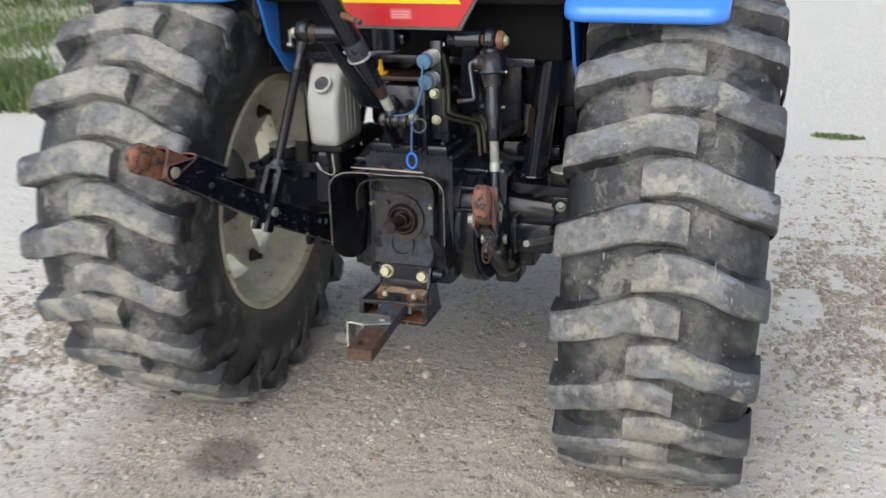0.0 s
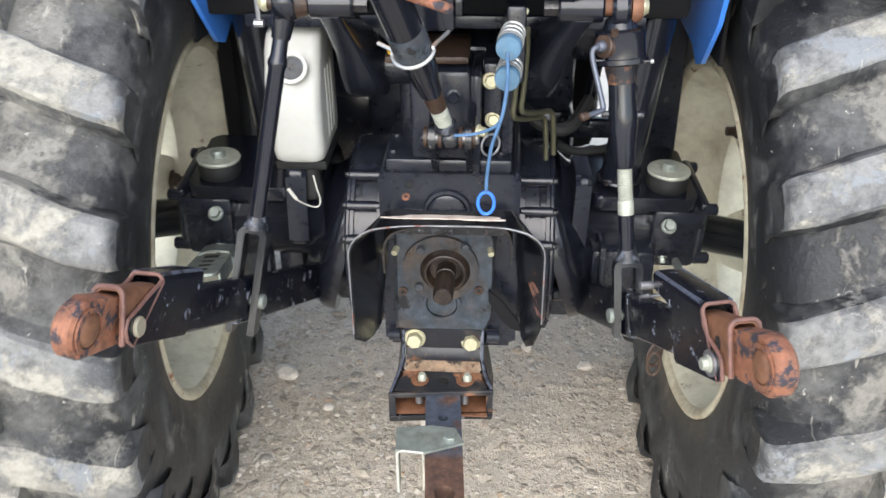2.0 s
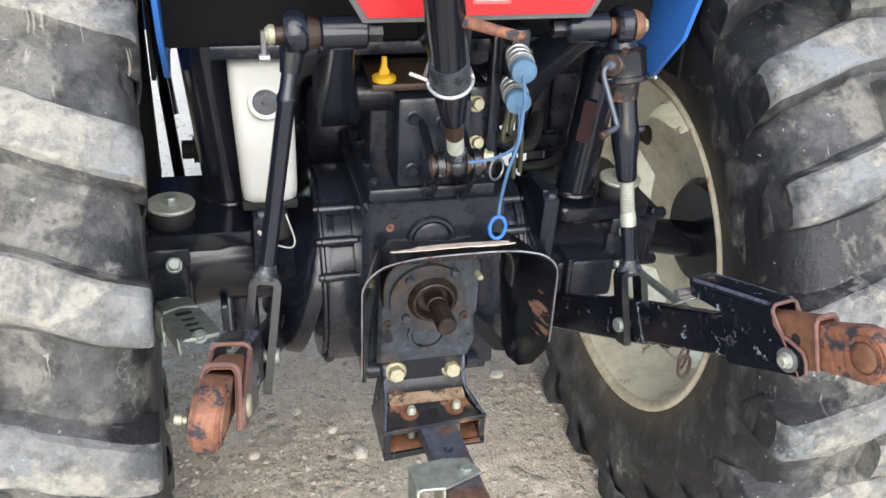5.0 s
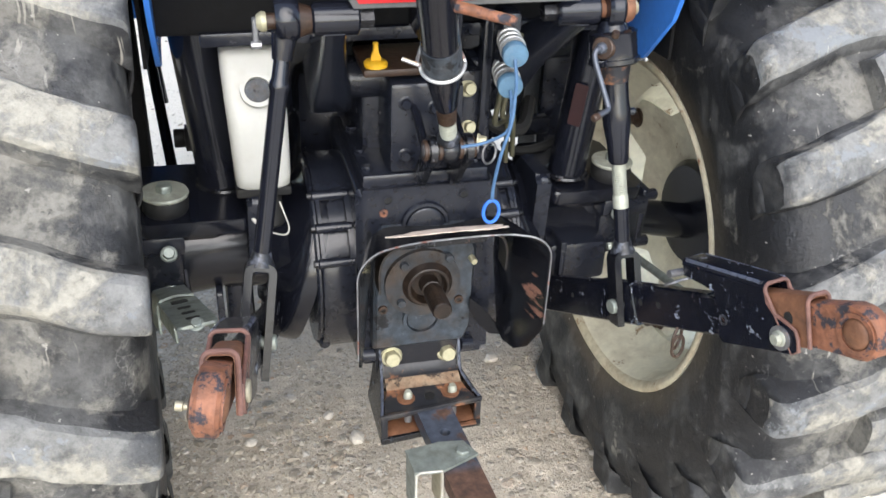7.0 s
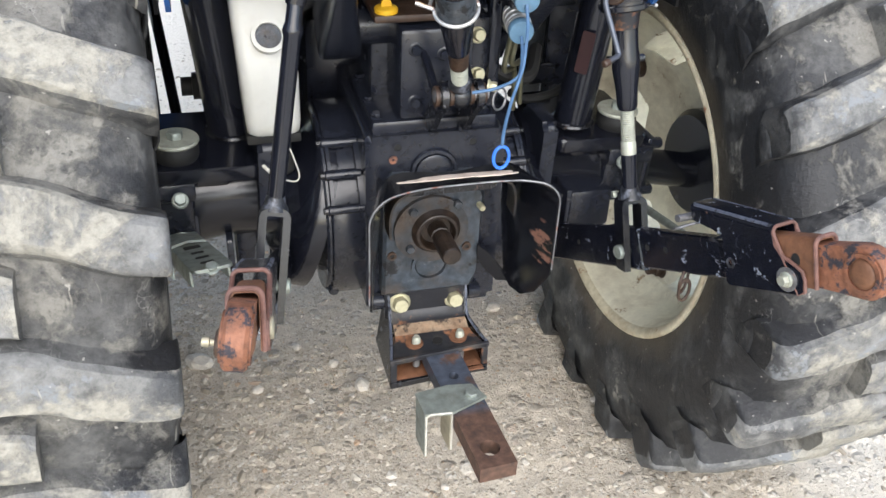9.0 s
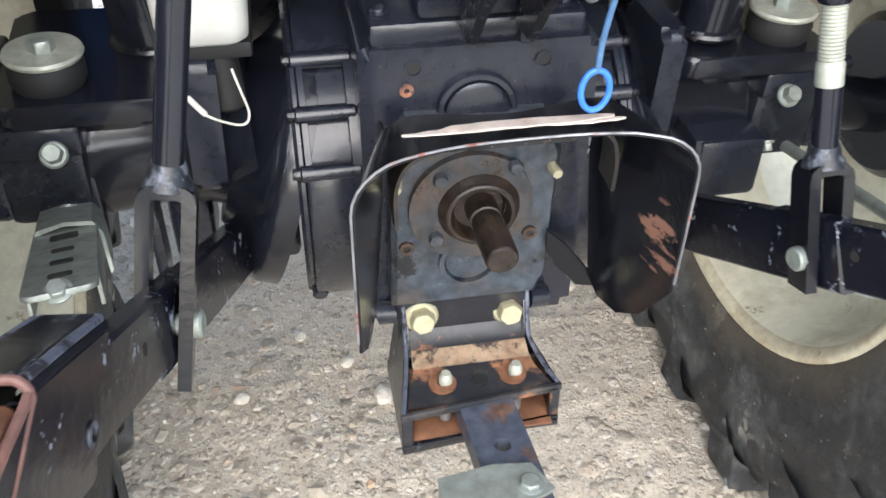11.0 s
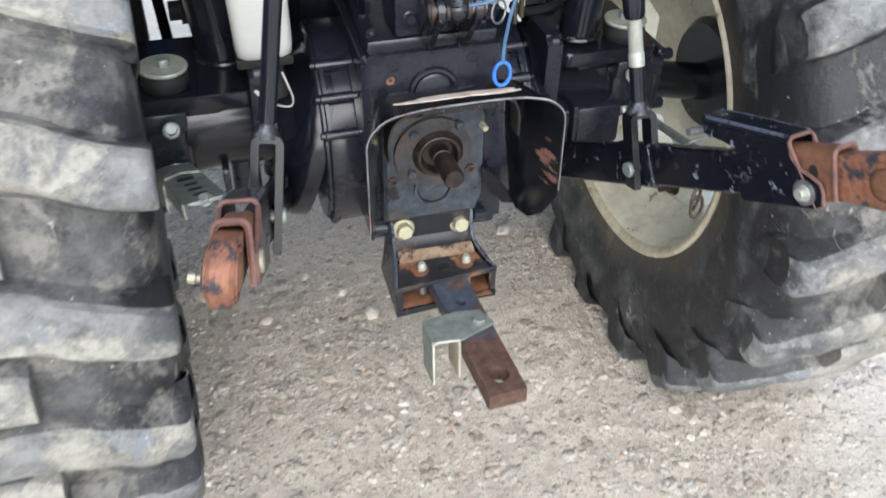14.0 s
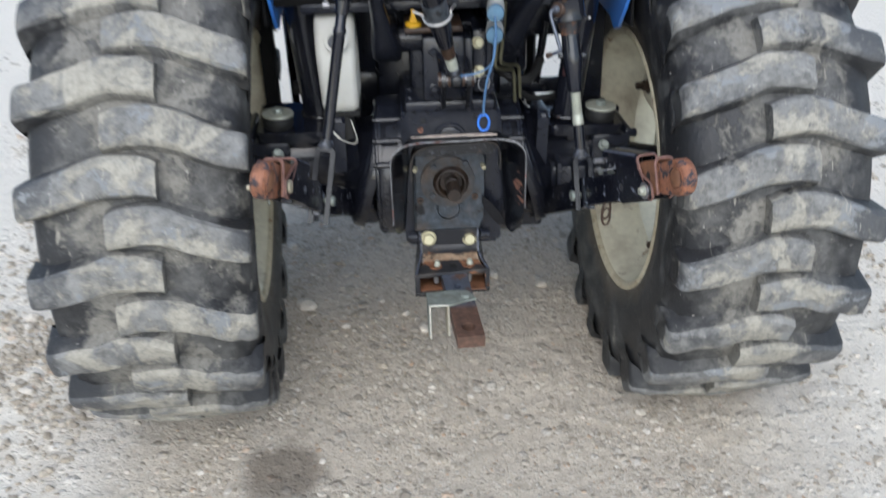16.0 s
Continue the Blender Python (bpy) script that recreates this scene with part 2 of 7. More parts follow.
def rubber_material(name, base, dust, mud, dust_at, mud_at, crown, worn, scratch):
    """Tyre rubber under dry mud, in layers with ragged edges: dust, pale cakes (more towards the crown by `crown`), worn grey rubber, pits, runs and scrapes. The mud runs on from the carcass over the bars."""
    m, n, l, p = material(name)
    geo = n.new("ShaderNodeNewGeometry")
    tc = n.new("ShaderNodeTexCoord")

    def tex(scale, detail, rough=0.62, warp=0.0):
        t = n.new("ShaderNodeTexNoise")
        t.inputs["Scale"].default_value, t.inputs["Detail"].default_value, t.inputs["Roughness"].default_value = scale, detail, rough
        t.inputs["Distortion"].default_value = warp
        l.new(geo.outputs["Position"], t.inputs["Vector"])
        return t.outputs[0]

    def maths(op, x, y):
        q = n.new("ShaderNodeMath")
        q.operation = op
        for s, v in zip(q.inputs, (x, y)):
            if hasattr(v, "is_output"):
                l.new(v, s)
            else:
                s.default_value = v
        return q.outputs[0]

    def eased(source, a, b, c, d):
        q = n.new("ShaderNodeMapRange")
        q.interpolation_type = "SMOOTHSTEP"
        for k, v in enumerate((a, b, c, d)):
            q.inputs[k + 1].default_value = v
        l.new(source, q.inputs[0])
        return q.outputs[0]

    def ragged(broad, scale, amount):
        return maths("ADD", broad, maths("MULTIPLY", maths("SUBTRACT", tex(scale, 6, 0.72), 0.5), amount))
    sep = n.new("ShaderNodeSeparateXYZ")
    l.new(tc.outputs["Object"], sep.inputs[0])
    place = n.new("ShaderNodeSeparateXYZ")
    l.new(geo.outputs["Position"], place.inputs[0])
    near = eased(maths("ABSOLUTE", sep.outputs["X"], 0.0), 0.07, 0.225, 1.0, 0.0)
    # the outer halves of the treads ran cleaner
    outer = eased(maths("ABSOLUTE", place.outputs["X"], 0.0), 0.73, 0.90, 0.0, -0.085)
    # the off side picked up more dust
    side = eased(place.outputs["X"], -0.2, 0.2, 0.032, 0.0)
    lift = maths("ADD", maths("MULTIPLY", near, crown), maths("ADD", outer, side))
    fine = tex(170, 7, 0.7)
    tone = ramp_node(n, l, fine, [(0.3, tuple(c * 0.7 for c in base)), (0.7, tuple(c * 1.4 for c in base))])
    pale = ramp_node(n, l, tex(34, 7, 0.72), [(0.34, tuple(c * 0.55 for c in dust)), (0.5, dust), (0.66, tuple(c * 1.35 for c in dust))])
    w1 = ramp_node(n, l, ragged(maths("ADD", tex(8, 8, 0.62), lift), 55, 0.34), [(dust_at - 0.05, G(0.05)), (dust_at + 0.09, G(0.92))])
    c = mix_node(n, l, w1.outputs[0], tone.outputs[0], pale.outputs[0])
    # grey worn rubber
    w4 = ramp_node(n, l, ragged(tex(12, 7, 0.6, 0.4), 90, 0.3), [(worn, G(0)), (worn + 0.035, G(0.8))])
    c = mix_node(n, l, w4.outputs[0], c, (0.205, 0.218, 0.230))
    # cakes of beige mud, pitted
    clay = ramp_node(n, l, tex(95, 6, 0.72), [(0.3, tuple(q * 0.62 for q in mud)), (0.5, mud), (0.72, tuple(min(1, q * 1.25) for q in mud))])
    w2 = ramp_node(n, l, ragged(maths("ADD", tex(11, 8, 0.58, 0.6), lift), 80, 0.30), [(mud_at - 0.02, G(0)), (mud_at + 0.075, G(0.85))])
    pits = ramp_node(n, l, tex(48, 5, 0.66), [(0.60, G(1)), (0.66, G(0.25))])
    cake = maths("MULTIPLY", w2.outputs[0], pits.outputs[0])
    c = mix_node(n, l, cake, c, clay.outputs[0])
    rad = n.new("ShaderNodeMath")
    rad.operation = "POWER"
    l.new(maths("ADD", maths("MULTIPLY", sep.outputs["Y"], sep.outputs["Y"]), maths("MULTIPLY", sep.outputs["Z"], sep.outputs["Z"])), rad.inputs[0])
    rad.inputs[1].default_value = 0.5
    bead = ramp_node(n, l, maths("ADD", rad.outputs[0], maths("MULTIPLY", tex(9, 8, 0.66), 0.12)), [(0.425, G(0.6)), (0.475, G(0))])
    c = mix_node(n, l, bead.outputs[0], c, (0.115, 0.090, 0.062))
    # pale runs and scrapes drawn out round the tyre
    along = n.new("ShaderNodeCombineXYZ")
    l.new(maths("ADD", maths("MULTIPLY", sep.outputs["X"], 120.0), maths("MULTIPLY", tex(14, 2), 3.0)), along.inputs[0])
    l.new(maths("MULTIPLY", maths("ARCTAN2", sep.outputs["Z"], sep.outputs["Y"]), 11.0), along.inputs[1])
    l.new(maths("MULTIPLY", place.outputs["X"], 1.5), along.inputs[2])
    lines = n.new("ShaderNodeTexNoise")
    lines.inputs["Scale"].default_value, lines.inputs["Detail"].default_value = 1.0, 1.0
    l.new(along.outputs[0], lines.inputs["Vector"])
    w3 = ramp_node(n, l, lines.outputs[0], [(0.70, G(0)), (0.73, G(scratch))])
    gate = ramp_node(n, l, tex(6, 3), [(0.52, G(0)), (0.60, G(1))])
    c = mix_node(n, l, maths("MULTIPLY", w3.outputs[0], gate.outputs[0]), c, (0.40, 0.375, 0.32))
    # bright specks of dried splashes and a web of fine dried cracks
    w5 = ramp_node(n, l, tex(85, 4, 0.55), [(0.69, G(0)), (0.72, G(0.7))])
    c = mix_node(n, l, w5.outputs[0], c, (0.42, 0.40, 0.36))
    veil = n.new("ShaderNodeVectorMath")
    veil.operation = "MULTIPLY_ADD"
    ripple = n.new("ShaderNodeTexNoise")
    ripple.inputs["Scale"].default_value, ripple.inputs["Detail"].default_value = 22, 4
    l.new(geo.outputs["Position"], ripple.inputs["Vector"])
    l.new(ripple.outputs["Color"], veil.inputs[0])
    veil.inputs[1].default_value = (0.12, 0.12, 0.12)
    l.new(geo.outputs["Position"], veil.inputs[2])
    web = n.new("ShaderNodeTexVoronoi")
    web.feature = "DISTANCE_TO_EDGE"
    web.inputs["Scale"].default_value = 23.0
    l.new(veil.outputs[0], web.inputs["Vector"])
    w6 = ramp_node(n, l, web.outputs["Distance"], [(0.004, G(0.42)), (0.03, G(0))])
    gate2 = ramp_node(n, l, maths("ADD", tex(7, 5), maths("MULTIPLY", lift, 0.7)), [(0.62, G(0)), (0.70, G(1))])
    c = mix_node(n, l, maths("MULTIPLY", w6.outputs[0], gate2.outputs[0]), c, (0.37, 0.36, 0.335))
    l.new(c, p.inputs["Base Color"])
    l.new(mix_node(n, l, w1.outputs[0], G(0.48), G(0.9)), p.inputs["Roughness"])
    b = n.new("ShaderNodeBump")
    b.inputs["Strength"].default_value, b.inputs["Distance"].default_value = 0.6, 0.005
    l.new(maths("ADD", maths("MULTIPLY", fine, 0.5), maths("ADD", cake, maths("MULTIPLY", tex(60, 5), 0.8))), b.inputs["Height"])
    l.new(b.outputs[0], p.inputs["Normal"])
    return m


tyre_rubber = rubber_material("dusty_tyre_rubber", (0.0125, 0.0130, 0.0150), (0.092, 0.091, 0.088), (0.200, 0.190, 0.167), 0.550, 0.650, 0.165, 0.76, 0.6)
lug_rubber = rubber_material("mud_caked_tread_rubber", (0.056, 0.058, 0.062), (0.188, 0.187, 0.180), (0.325, 0.306, 0.258), 0.455, 0.560, 0.085, 0.57, 0.55)


def gravel_material():
    m, n, l, p = material("packed_gravel")
    fine = noise_node(n, l, 210, 7, 0.72)
    mid = noise_node(n, l, 26, 8, 0.7)
    wide = noise_node(n, l, 1.3, 5)
    tc = n.new("ShaderNodeTexCoord")
    c = ramp_node(n, l, fine.outputs[0], [(0.28, (0.344, 0.295, 0.230)), (0.5, (0.562, 0.496, 0.406)), (0.75, (0.664, 0.603, 0.508))]).outputs[0]
    w = ramp_node(n, l, mid.outputs[0], [(0.36, G(0.5)), (0.52, G(0.0))])
    c = mix_node(n, l, w.outputs[0], c, (0.303, 0.258, 0.201))
    heights = []
    # stones of three sizes bedded in the fines: some of the cells stand out, each in its own tone
    for scale, share, tall in ((24, 0.84, 1.2), (40, 0.76, 1.0), (72, 0.62, 0.6), (140, 0.5, 0.35)):
        warp = noise_node(n, l, scale * 1.4, 2)
        mv = n.new("ShaderNodeVectorMath")
        mv.operation = "MULTIPLY_ADD"
        l.new(warp.outputs["Color"], mv.inputs[0])
        mv.inputs[1].default_value = (0.35 / scale, 0.35 / scale, 0.0)
        l.new(tc.outputs["Object"], mv.inputs[2])
        vor = n.new("ShaderNodeTexVoronoi")
        vor.inputs["Scale"].default_value = scale
        l.new(mv.outputs[0], vor.inputs["Vector"])
        sep = n.new("ShaderNodeSeparateColor")
        l.new(vor.outputs["Color"], sep.inputs[0])
        on = ramp_node(n, l, sep.outputs[0], [(share, G(0)), (share + 0.02, G(1))])
        dome = ramp_node(n, l, vor.outputs["Distance"], [(0.26, G(1)), (0.46, G(0))])
        both = n.new("ShaderNodeMath")
        both.operation = "MULTIPLY"
        l.new(on.outputs[0], both.inputs[0])
        l.new(dome.outputs[0], both.inputs[1])
        tone = ramp_node(n, l, sep.outputs[1], [(0.0, (0.240, 0.208, 0.166)), (0.25, (0.365, 0.320, 0.262)), (0.55, (0.492, 0.446, 0.380)), (0.78, (0.610, 0.572, 0.505)), (0.90, (0.66, 0.63, 0.58)), (0.95, (0.50, 0.345, 0.225))])
        edge = ramp_node(n, l, both.outputs[0], [(0.25, G(0)), (0.5, G(0.78))])
        c = mix_node(n, l, edge.outputs[0], c, tone.outputs[0])
        up = n.new("ShaderNodeMath")
        up.operation = "MULTIPLY"
        up.inputs[1].default_value = tall
        l.new(both.outputs[0], up.inputs[0])
        heights.append(up.outputs[0])
    w = ramp_node(n, l, wide.outputs[0], [(0.35, G(0.0)), (0.7, G(0.3))])
    c = mix_node(n, l, w.outputs[0], c, (0.410, 0.353, 0.275))
    # browner round the tractor, paler gravel beyond a ragged oval edge
    sq = n.new("ShaderNodeMapping")
    sq.inputs["Location"].default_value = (0.0, -0.10, 0.0)
    sq.inputs["Scale"].default_value = (1.0, 0.62, 0.0)
    l.new(tc.outputs["Object"], sq.inputs[0])
    away = n.new("ShaderNodeVectorMath")
    away.operation = "LENGTH"
    l.new(sq.outputs[0], away.inputs[0])
    total = away.outputs["Value"]
    for scale, much in ((1.7, 0.45), (5.0, 0.5)):
        rag = n.new("ShaderNodeMath")
        rag.operation = "MULTIPLY_ADD"
        l.new(noise_node(n, l, scale, 6, 0.65).outputs[0], rag.inputs[0])
        rag.inputs[1].default_value = much
        l.new(total, rag.inputs[2])
        total = rag.outputs[0]
    far = n.new("ShaderNodeMapRange")
    far.interpolation_type = "SMOOTHSTEP"
    for k, v in enumerate((1.15, 1.80, 0.0, 0.88)):
        far.inputs[k + 1].default_value = v
    l.new(total, far.inputs[0])
    c = mix_node(n, l, far.outputs[0], c, (0.78, 0.728, 0.635))
    # a damp oil stain in the dirt
    sep = n.new("ShaderNodeVectorMath")
    sep.operation = "SUBTRACT"
    l.new(tc.outputs["Object"], sep.inputs[0])
    sep.inputs[1].default_value = (-0.40, -0.235, 0.0)
    warp = noise_node(n, l, 12, 4)
    ws = n.new("ShaderNodeVectorMath")
    ws.operation = "MULTIPLY_ADD"
    l.new(warp.outputs["Color"], ws.inputs[0])
    ws.inputs[1].default_value, = [(0.09, 0.09, 0.0)]
    l.new(sep.outputs[0], ws.inputs[2])
    ln = n.new("ShaderNodeVectorMath")
    ln.operation = "LENGTH"
    flat = n.new("ShaderNodeVectorMath")
    flat.operation = "MULTIPLY"
    flat.inputs[1].default_value = (1.0, 1.0, 0.0)
    l.new(ws.outputs[0], flat.inputs[0])
    l.new(flat.outputs[0], ln.inputs[0])
    st = ramp_node(n, l, ln.outputs["Value"], [(0.075, G(0.72)), (0.13, G(0))])
    c = mix_node(n, l, st.outputs[0], c, (0.12, 0.095, 0.07))
    l.new(c, p.inputs["Base Color"])
    p.inputs["Roughness"].default_value = 0.92
    b = n.new("ShaderNodeBump")
    b.inputs["Strength"].default_value, b.inputs["Distance"].default_value = 0.6, 0.011
    total = noise_node(n, l, 48, 9, 0.78).outputs[0]
    for part_height in heights:
        ad = n.new("ShaderNodeMath")
        ad.operation = "ADD"
        l.new(total, ad.inputs[0])
        l.new(part_height, ad.inputs[1])
        total = ad.outputs[0]
    l.new(total, b.inputs["Height"])
    l.new(b.outputs[0], p.inputs["Normal"])
    return m


def pebble_material():
    m, n, l, p = material("limestone_pebbles")
    geo = n.new("ShaderNodeNewGeometry")
    c0 = ramp_node(n, l, geo.outputs["Random Per Island"], [(0.0, (0.235, 0.202, 0.160)), (0.3, (0.336, 0.294, 0.235)), (0.65, (0.410, 0.362, 0.294)), (0.88, (0.530, 0.485, 0.415)), (0.95, (0.62, 0.585, 0.525)), (1.0, (0.42, 0.275, 0.175))])
    fine = noise_node(n, l, 180, 5)
    w = ramp_node(n, l, fine.outputs[0], [(0.35, G(0)), (0.75, G(0.6))])
    l.new(mix_node(n, l, w.outputs[0], c0.outputs[0], (0.353, 0.307, 0.244)), p.inputs["Base Color"])
    p.inputs["Roughness"].default_value = 0.9
    return m


def grass_material():
    m, n, l, p = material("roadside_grass")
    geo = n.new("ShaderNodeNewGeometry")
    c = ramp_node(n, l, geo.outputs["Random Per Island"], [(0.0, (0.05, 0.11, 0.02)), (0.6, (0.11, 0.18, 0.05)), (0.85, (0.20, 0.22, 0.09)), (1.0, (0.34, 0.30, 0.16))])
    l.new(c.outputs[0], p.inputs["Base Color"])
    p.inputs["Roughness"].default_value = 0.7
    return m


gravel, pebbles, grass_mat = gravel_material(), pebble_material(), grass_material()


# ---- builders ----
def V(*a):
    return Vector(a)


def frame_of(a, b):
    """A matrix at a whose z axis points to b."""
    d = Vector(b) - Vector(a)
    return Matrix.Translation(a) @ d.to_track_quat("Z", "Y").to_matrix().to_4x4()


def block(bm, centre, size, bevel=0.004, m=None, segments=2):
    """A bevelled block; m turns it about its centre."""
    mm = Matrix.Translation(centre) @ (m.to_4x4() if m else Matrix.Identity(4)) @ Matrix.Diagonal((*size, 1))
    r = bmesh.ops.create_cube(bm, size=1.0, matrix=mm)
    if bevel:
        edges = {e for v in r["verts"] for e in v.link_edges}
        bmesh.ops.bevel(bm, geom=list(edges), offset=bevel, segments=segments, affect="EDGES", profile=0.5, clamp_overlap=True)
    return bm


def rings(bm, loops, cap=True, closed=False):
    """Skin over a row of loops of points."""
    vs = [[bm.verts.new(p) for p in lp] for lp in loops]
    k = len(vs[0])
    pairs = list(zip(vs, vs[1:])) + ([(vs[-1], vs[0])] if closed else [])
    for a, b in pairs:
        for i in range(k):
            bm.faces.new((a[i], a[(i + 1) % k], b[(i + 1) % k], b[i]))
    if cap and not closed:
        bm.faces.new(list(reversed(vs[0])))
        bm.faces.new(vs[-1])
    return bm


def rod(bm, a, b, r0, r1=None, seg=20, bevel=0.0):
    """A round bar from a to b, with rounded rims when bevel is given."""
    m = frame_of(a, b)
    h = (Vector(b) - Vector(a)).length
    r1 = r0 if r1 is None else r1
    prof = [(0, r0), (h, r1)] if not bevel else [(0, r0 - bevel), (bevel, r0), (h - bevel, r1), (h, r1 - bevel)]
    rings(bm, [[m @ V(r * math.cos(t), r * math.sin(t), z) for t in (2 * math.pi * i / seg for i in range(seg))] for z, r in prof])
    return bm


def turned(bm, a, b, prof, seg=28, cap=True):
    """A turned shape on the axis from a to b: prof is rows of (share of the way, radius)."""
    m = frame_of(a, b)
    h = (Vector(b) - Vector(a)).length
    rings(bm, [[m @ V(r * math.cos(t), r * math.sin(t), z * h) for t in (2 * math.pi * i / seg for i in range(seg))] for z, r in prof], cap)
    return bm


def smooth_line(points, steps=6):
    p = [Vector(q) for q in points]
    p = [p[0] * 2 - p[1]] + p + [p[-1] * 2 - p[-2]]
    out = []
    for i in range(1, len(p) - 2):
        for k in range(steps):
            t = k / steps
            out.append(0.5 * (2 * p[i] + (p[i + 1] - p[i - 1]) * t + (2 * p[i - 1] - 5 * p[i] + 4 * p[i + 1] - p[i + 2]) * t * t
                              + (3 * p[i] - p[i - 1] - 3 * p[i + 1] + p[i + 2]) * t ** 3))
    out.append(p[-2])
    return out


def wire(bm, points, r, seg=8, steps=6):
    """A bent wire, cord or pipe through the points."""
    line = smooth_line(points, steps) if steps > 1 else [Vector(q) for q in points]
    up = None
    loops = []
    for i, q in enumerate(line):
        d = (line[min(i + 1, len(line) - 1)] - line[max(i - 1, 0)]).normalized()
        if up is None:
            up = d.orthogonal().normalized()
        up = (up - d * up.dot(d)).normalized()
        side = d.cross(up)
        loops.append([q + r * (math.cos(t) * up + math.sin(t) * side) for t in (2 * math.pi * k / seg for k in range(seg))])
    return rings(bm, loops)


def slab(bm, outline, depth, m, bevel=0.0):
    """A flat plate: outline in the plane of m, thickness depth along its z."""
    vs0 = [bm.verts.new(m @ V(x, y, -depth / 2)) for x, y in outline]
    vs1 = [bm.verts.new(m @ V(x, y, depth / 2)) for x, y in outline]
    k = len(outline)
    faces = [bm.faces.new(list(reversed(vs0))), bm.faces.new(vs1)]
    for i in range(k):
        faces.append(bm.faces.new((vs0[i], vs0[(i + 1) % k], vs1[(i + 1) % k], vs1[i])))
    if bevel:
        edges = {e for f in faces[:2] for e in f.edges}
        bmesh.ops.bevel(bm, geom=list(edges), offset=bevel, segments=1, affect="EDGES", clamp_overlap=True)
    return bm


def rounded(x0, y0, x1, y1, r, n=5):
    out = []
    for cx, cy, a in ((x1 - r, y1 - r, 0), (x0 + r, y1 - r, 90), (x0 + r, y0 + r, 180), (x1 - r, y0 + r, 270)):
        for k in range(n + 1):
            t = radians(a + 90 * k / n)
            out.append((cx + r * math.cos(t), cy + r * math.sin(t)))
    return out


def ring(bm, centre, axis, radius, r, seg=28, sub=8, arc=(0, 360)):
    """A torus, or a piece of one, round an axis."""
    mm = frame_of(centre, Vector(centre) + Vector(axis))
    full = arc == (0, 360)
    loops = []
    for i in range(seg if full else seg + 1):
        t = radians(arc[0] + (arc[1] - arc[0]) * i / seg)
        loops.append([mm @ V((radius + r * math.cos(u)) * math.cos(t), (radius + r * math.cos(u)) * math.sin(t), r * math.sin(u)) for u in (2 * math.pi * k / sub for k in range(sub))])
    return rings(bm, loops, closed=full)


def washer(bm, centre, axis, r_in, r_out, thick, seg=28):
    mm = frame_of(Vector(centre) - Vector(axis).normalized() * thick / 2, Vector(centre) + Vector(axis))
    prof = [(0, r_in), (0, r_out), (thick, r_out), (thick, r_in)]
    return rings(bm, [[mm @ V(r * math.cos(t), r * math.sin(t), z) for z, r in prof] for t in (2 * math.pi * i / seg for i in range(seg))], closed=True)


def hexbolt(bm, at, axis, r, h, flange=True):
    """A hexagon head on its flange, standing out along the axis, in one skin."""
    a, d = Vector(at), Vector(axis).normalized()
    m = frame_of(a, a + d * h)
    n = 24

    def hexa(t):
        return math.cos(radians(30)) / math.cos(radians((math.degrees(t) - 12) % 60 - 30))
    rows = [(0, r * 1.34, 0), (0.16, r * 1.34, 0), (0.28, r * 1.16, 0), (0.285, r, 1), (0.86, r, 1), (1.0, r * 0.84, 0.6)] if flange else [(0, r, 1), (0.85, r, 1), (1.0, r * 0.84, 0.6)]
    return rings(bm, [[m @ V(q * (1 - k + k * hexa(t)) * math.cos(t), q * (1 - k + k * hexa(t)) * math.sin(t), z * h) for t in (2 * math.pi * i / n for i in range(n))] for z, q, k in rows])


def part(name, bm, mat, parent=None, label="", smooth=38):
    me = bpy.data.meshes.new(name)
    bmesh.ops.recalc_face_normals(bm, faces=bm.faces[:])
    bm.to_mesh(me)
    bm.free()
    for f in me.polygons:
        f.use_smooth = True
    me.set_sharp_from_angle(angle=radians(smooth))
    me.materials.append(mat)
    ob = new(name, me)
    ob.parent = parent
    if label:
        ob["label"] = label
    return ob


def B():
    return bmesh.new()


def bolt_part(parent, at, axis, r, h, mat=None, label="", flange=True, name="bolt"):
    return part(name, hexbolt(B(), at, axis, r, h, flange), mat or bolt_zinc, parent, label)


# ---- ground ----
def ground_height(x, y):
    near = math.exp(-((x / 6) ** 2 + ((y - 1) / 6) ** 2))
    return near * (0.010 * noise.noise((x * 1.7, y * 1.7, 0.3)) + 0.005 * noise.noise((x * 7, y * 7, 2.1)) + 0.0035 * noise.noise((x * 22, y * 22, 5.0)) + 0.0034 * noise.noise((x * 48, y * 48, 9.0))) - 0.004


def build_ground():
    n = 420
    axis = []
    for i in range(n + 1):
        u = 2 * i / n - 1
        axis.append(1.7 * u + 2.2 * u ** 5 + 900 * u ** 17)
    verts = [(x, y + 0.6, ground_height(x, y + 0.6)) for y in axis for x in axis]
    w = n + 1
    faces = [(j * w + i, j * w + i + 1, (j + 1) * w + i + 1, (j + 1) * w + i) for j in range(n) for i in range(n)]
    me = bpy.data.meshes.new("ground")
    me.from_pydata(verts, [], faces)
    for f in me.polygons:
        f.use_smooth = True
    me.materials.append(gravel)
    return tagged(new("ground", me), "pale packed gravel yard with loose stones and an oily damp stain", "ground", kind="structure")


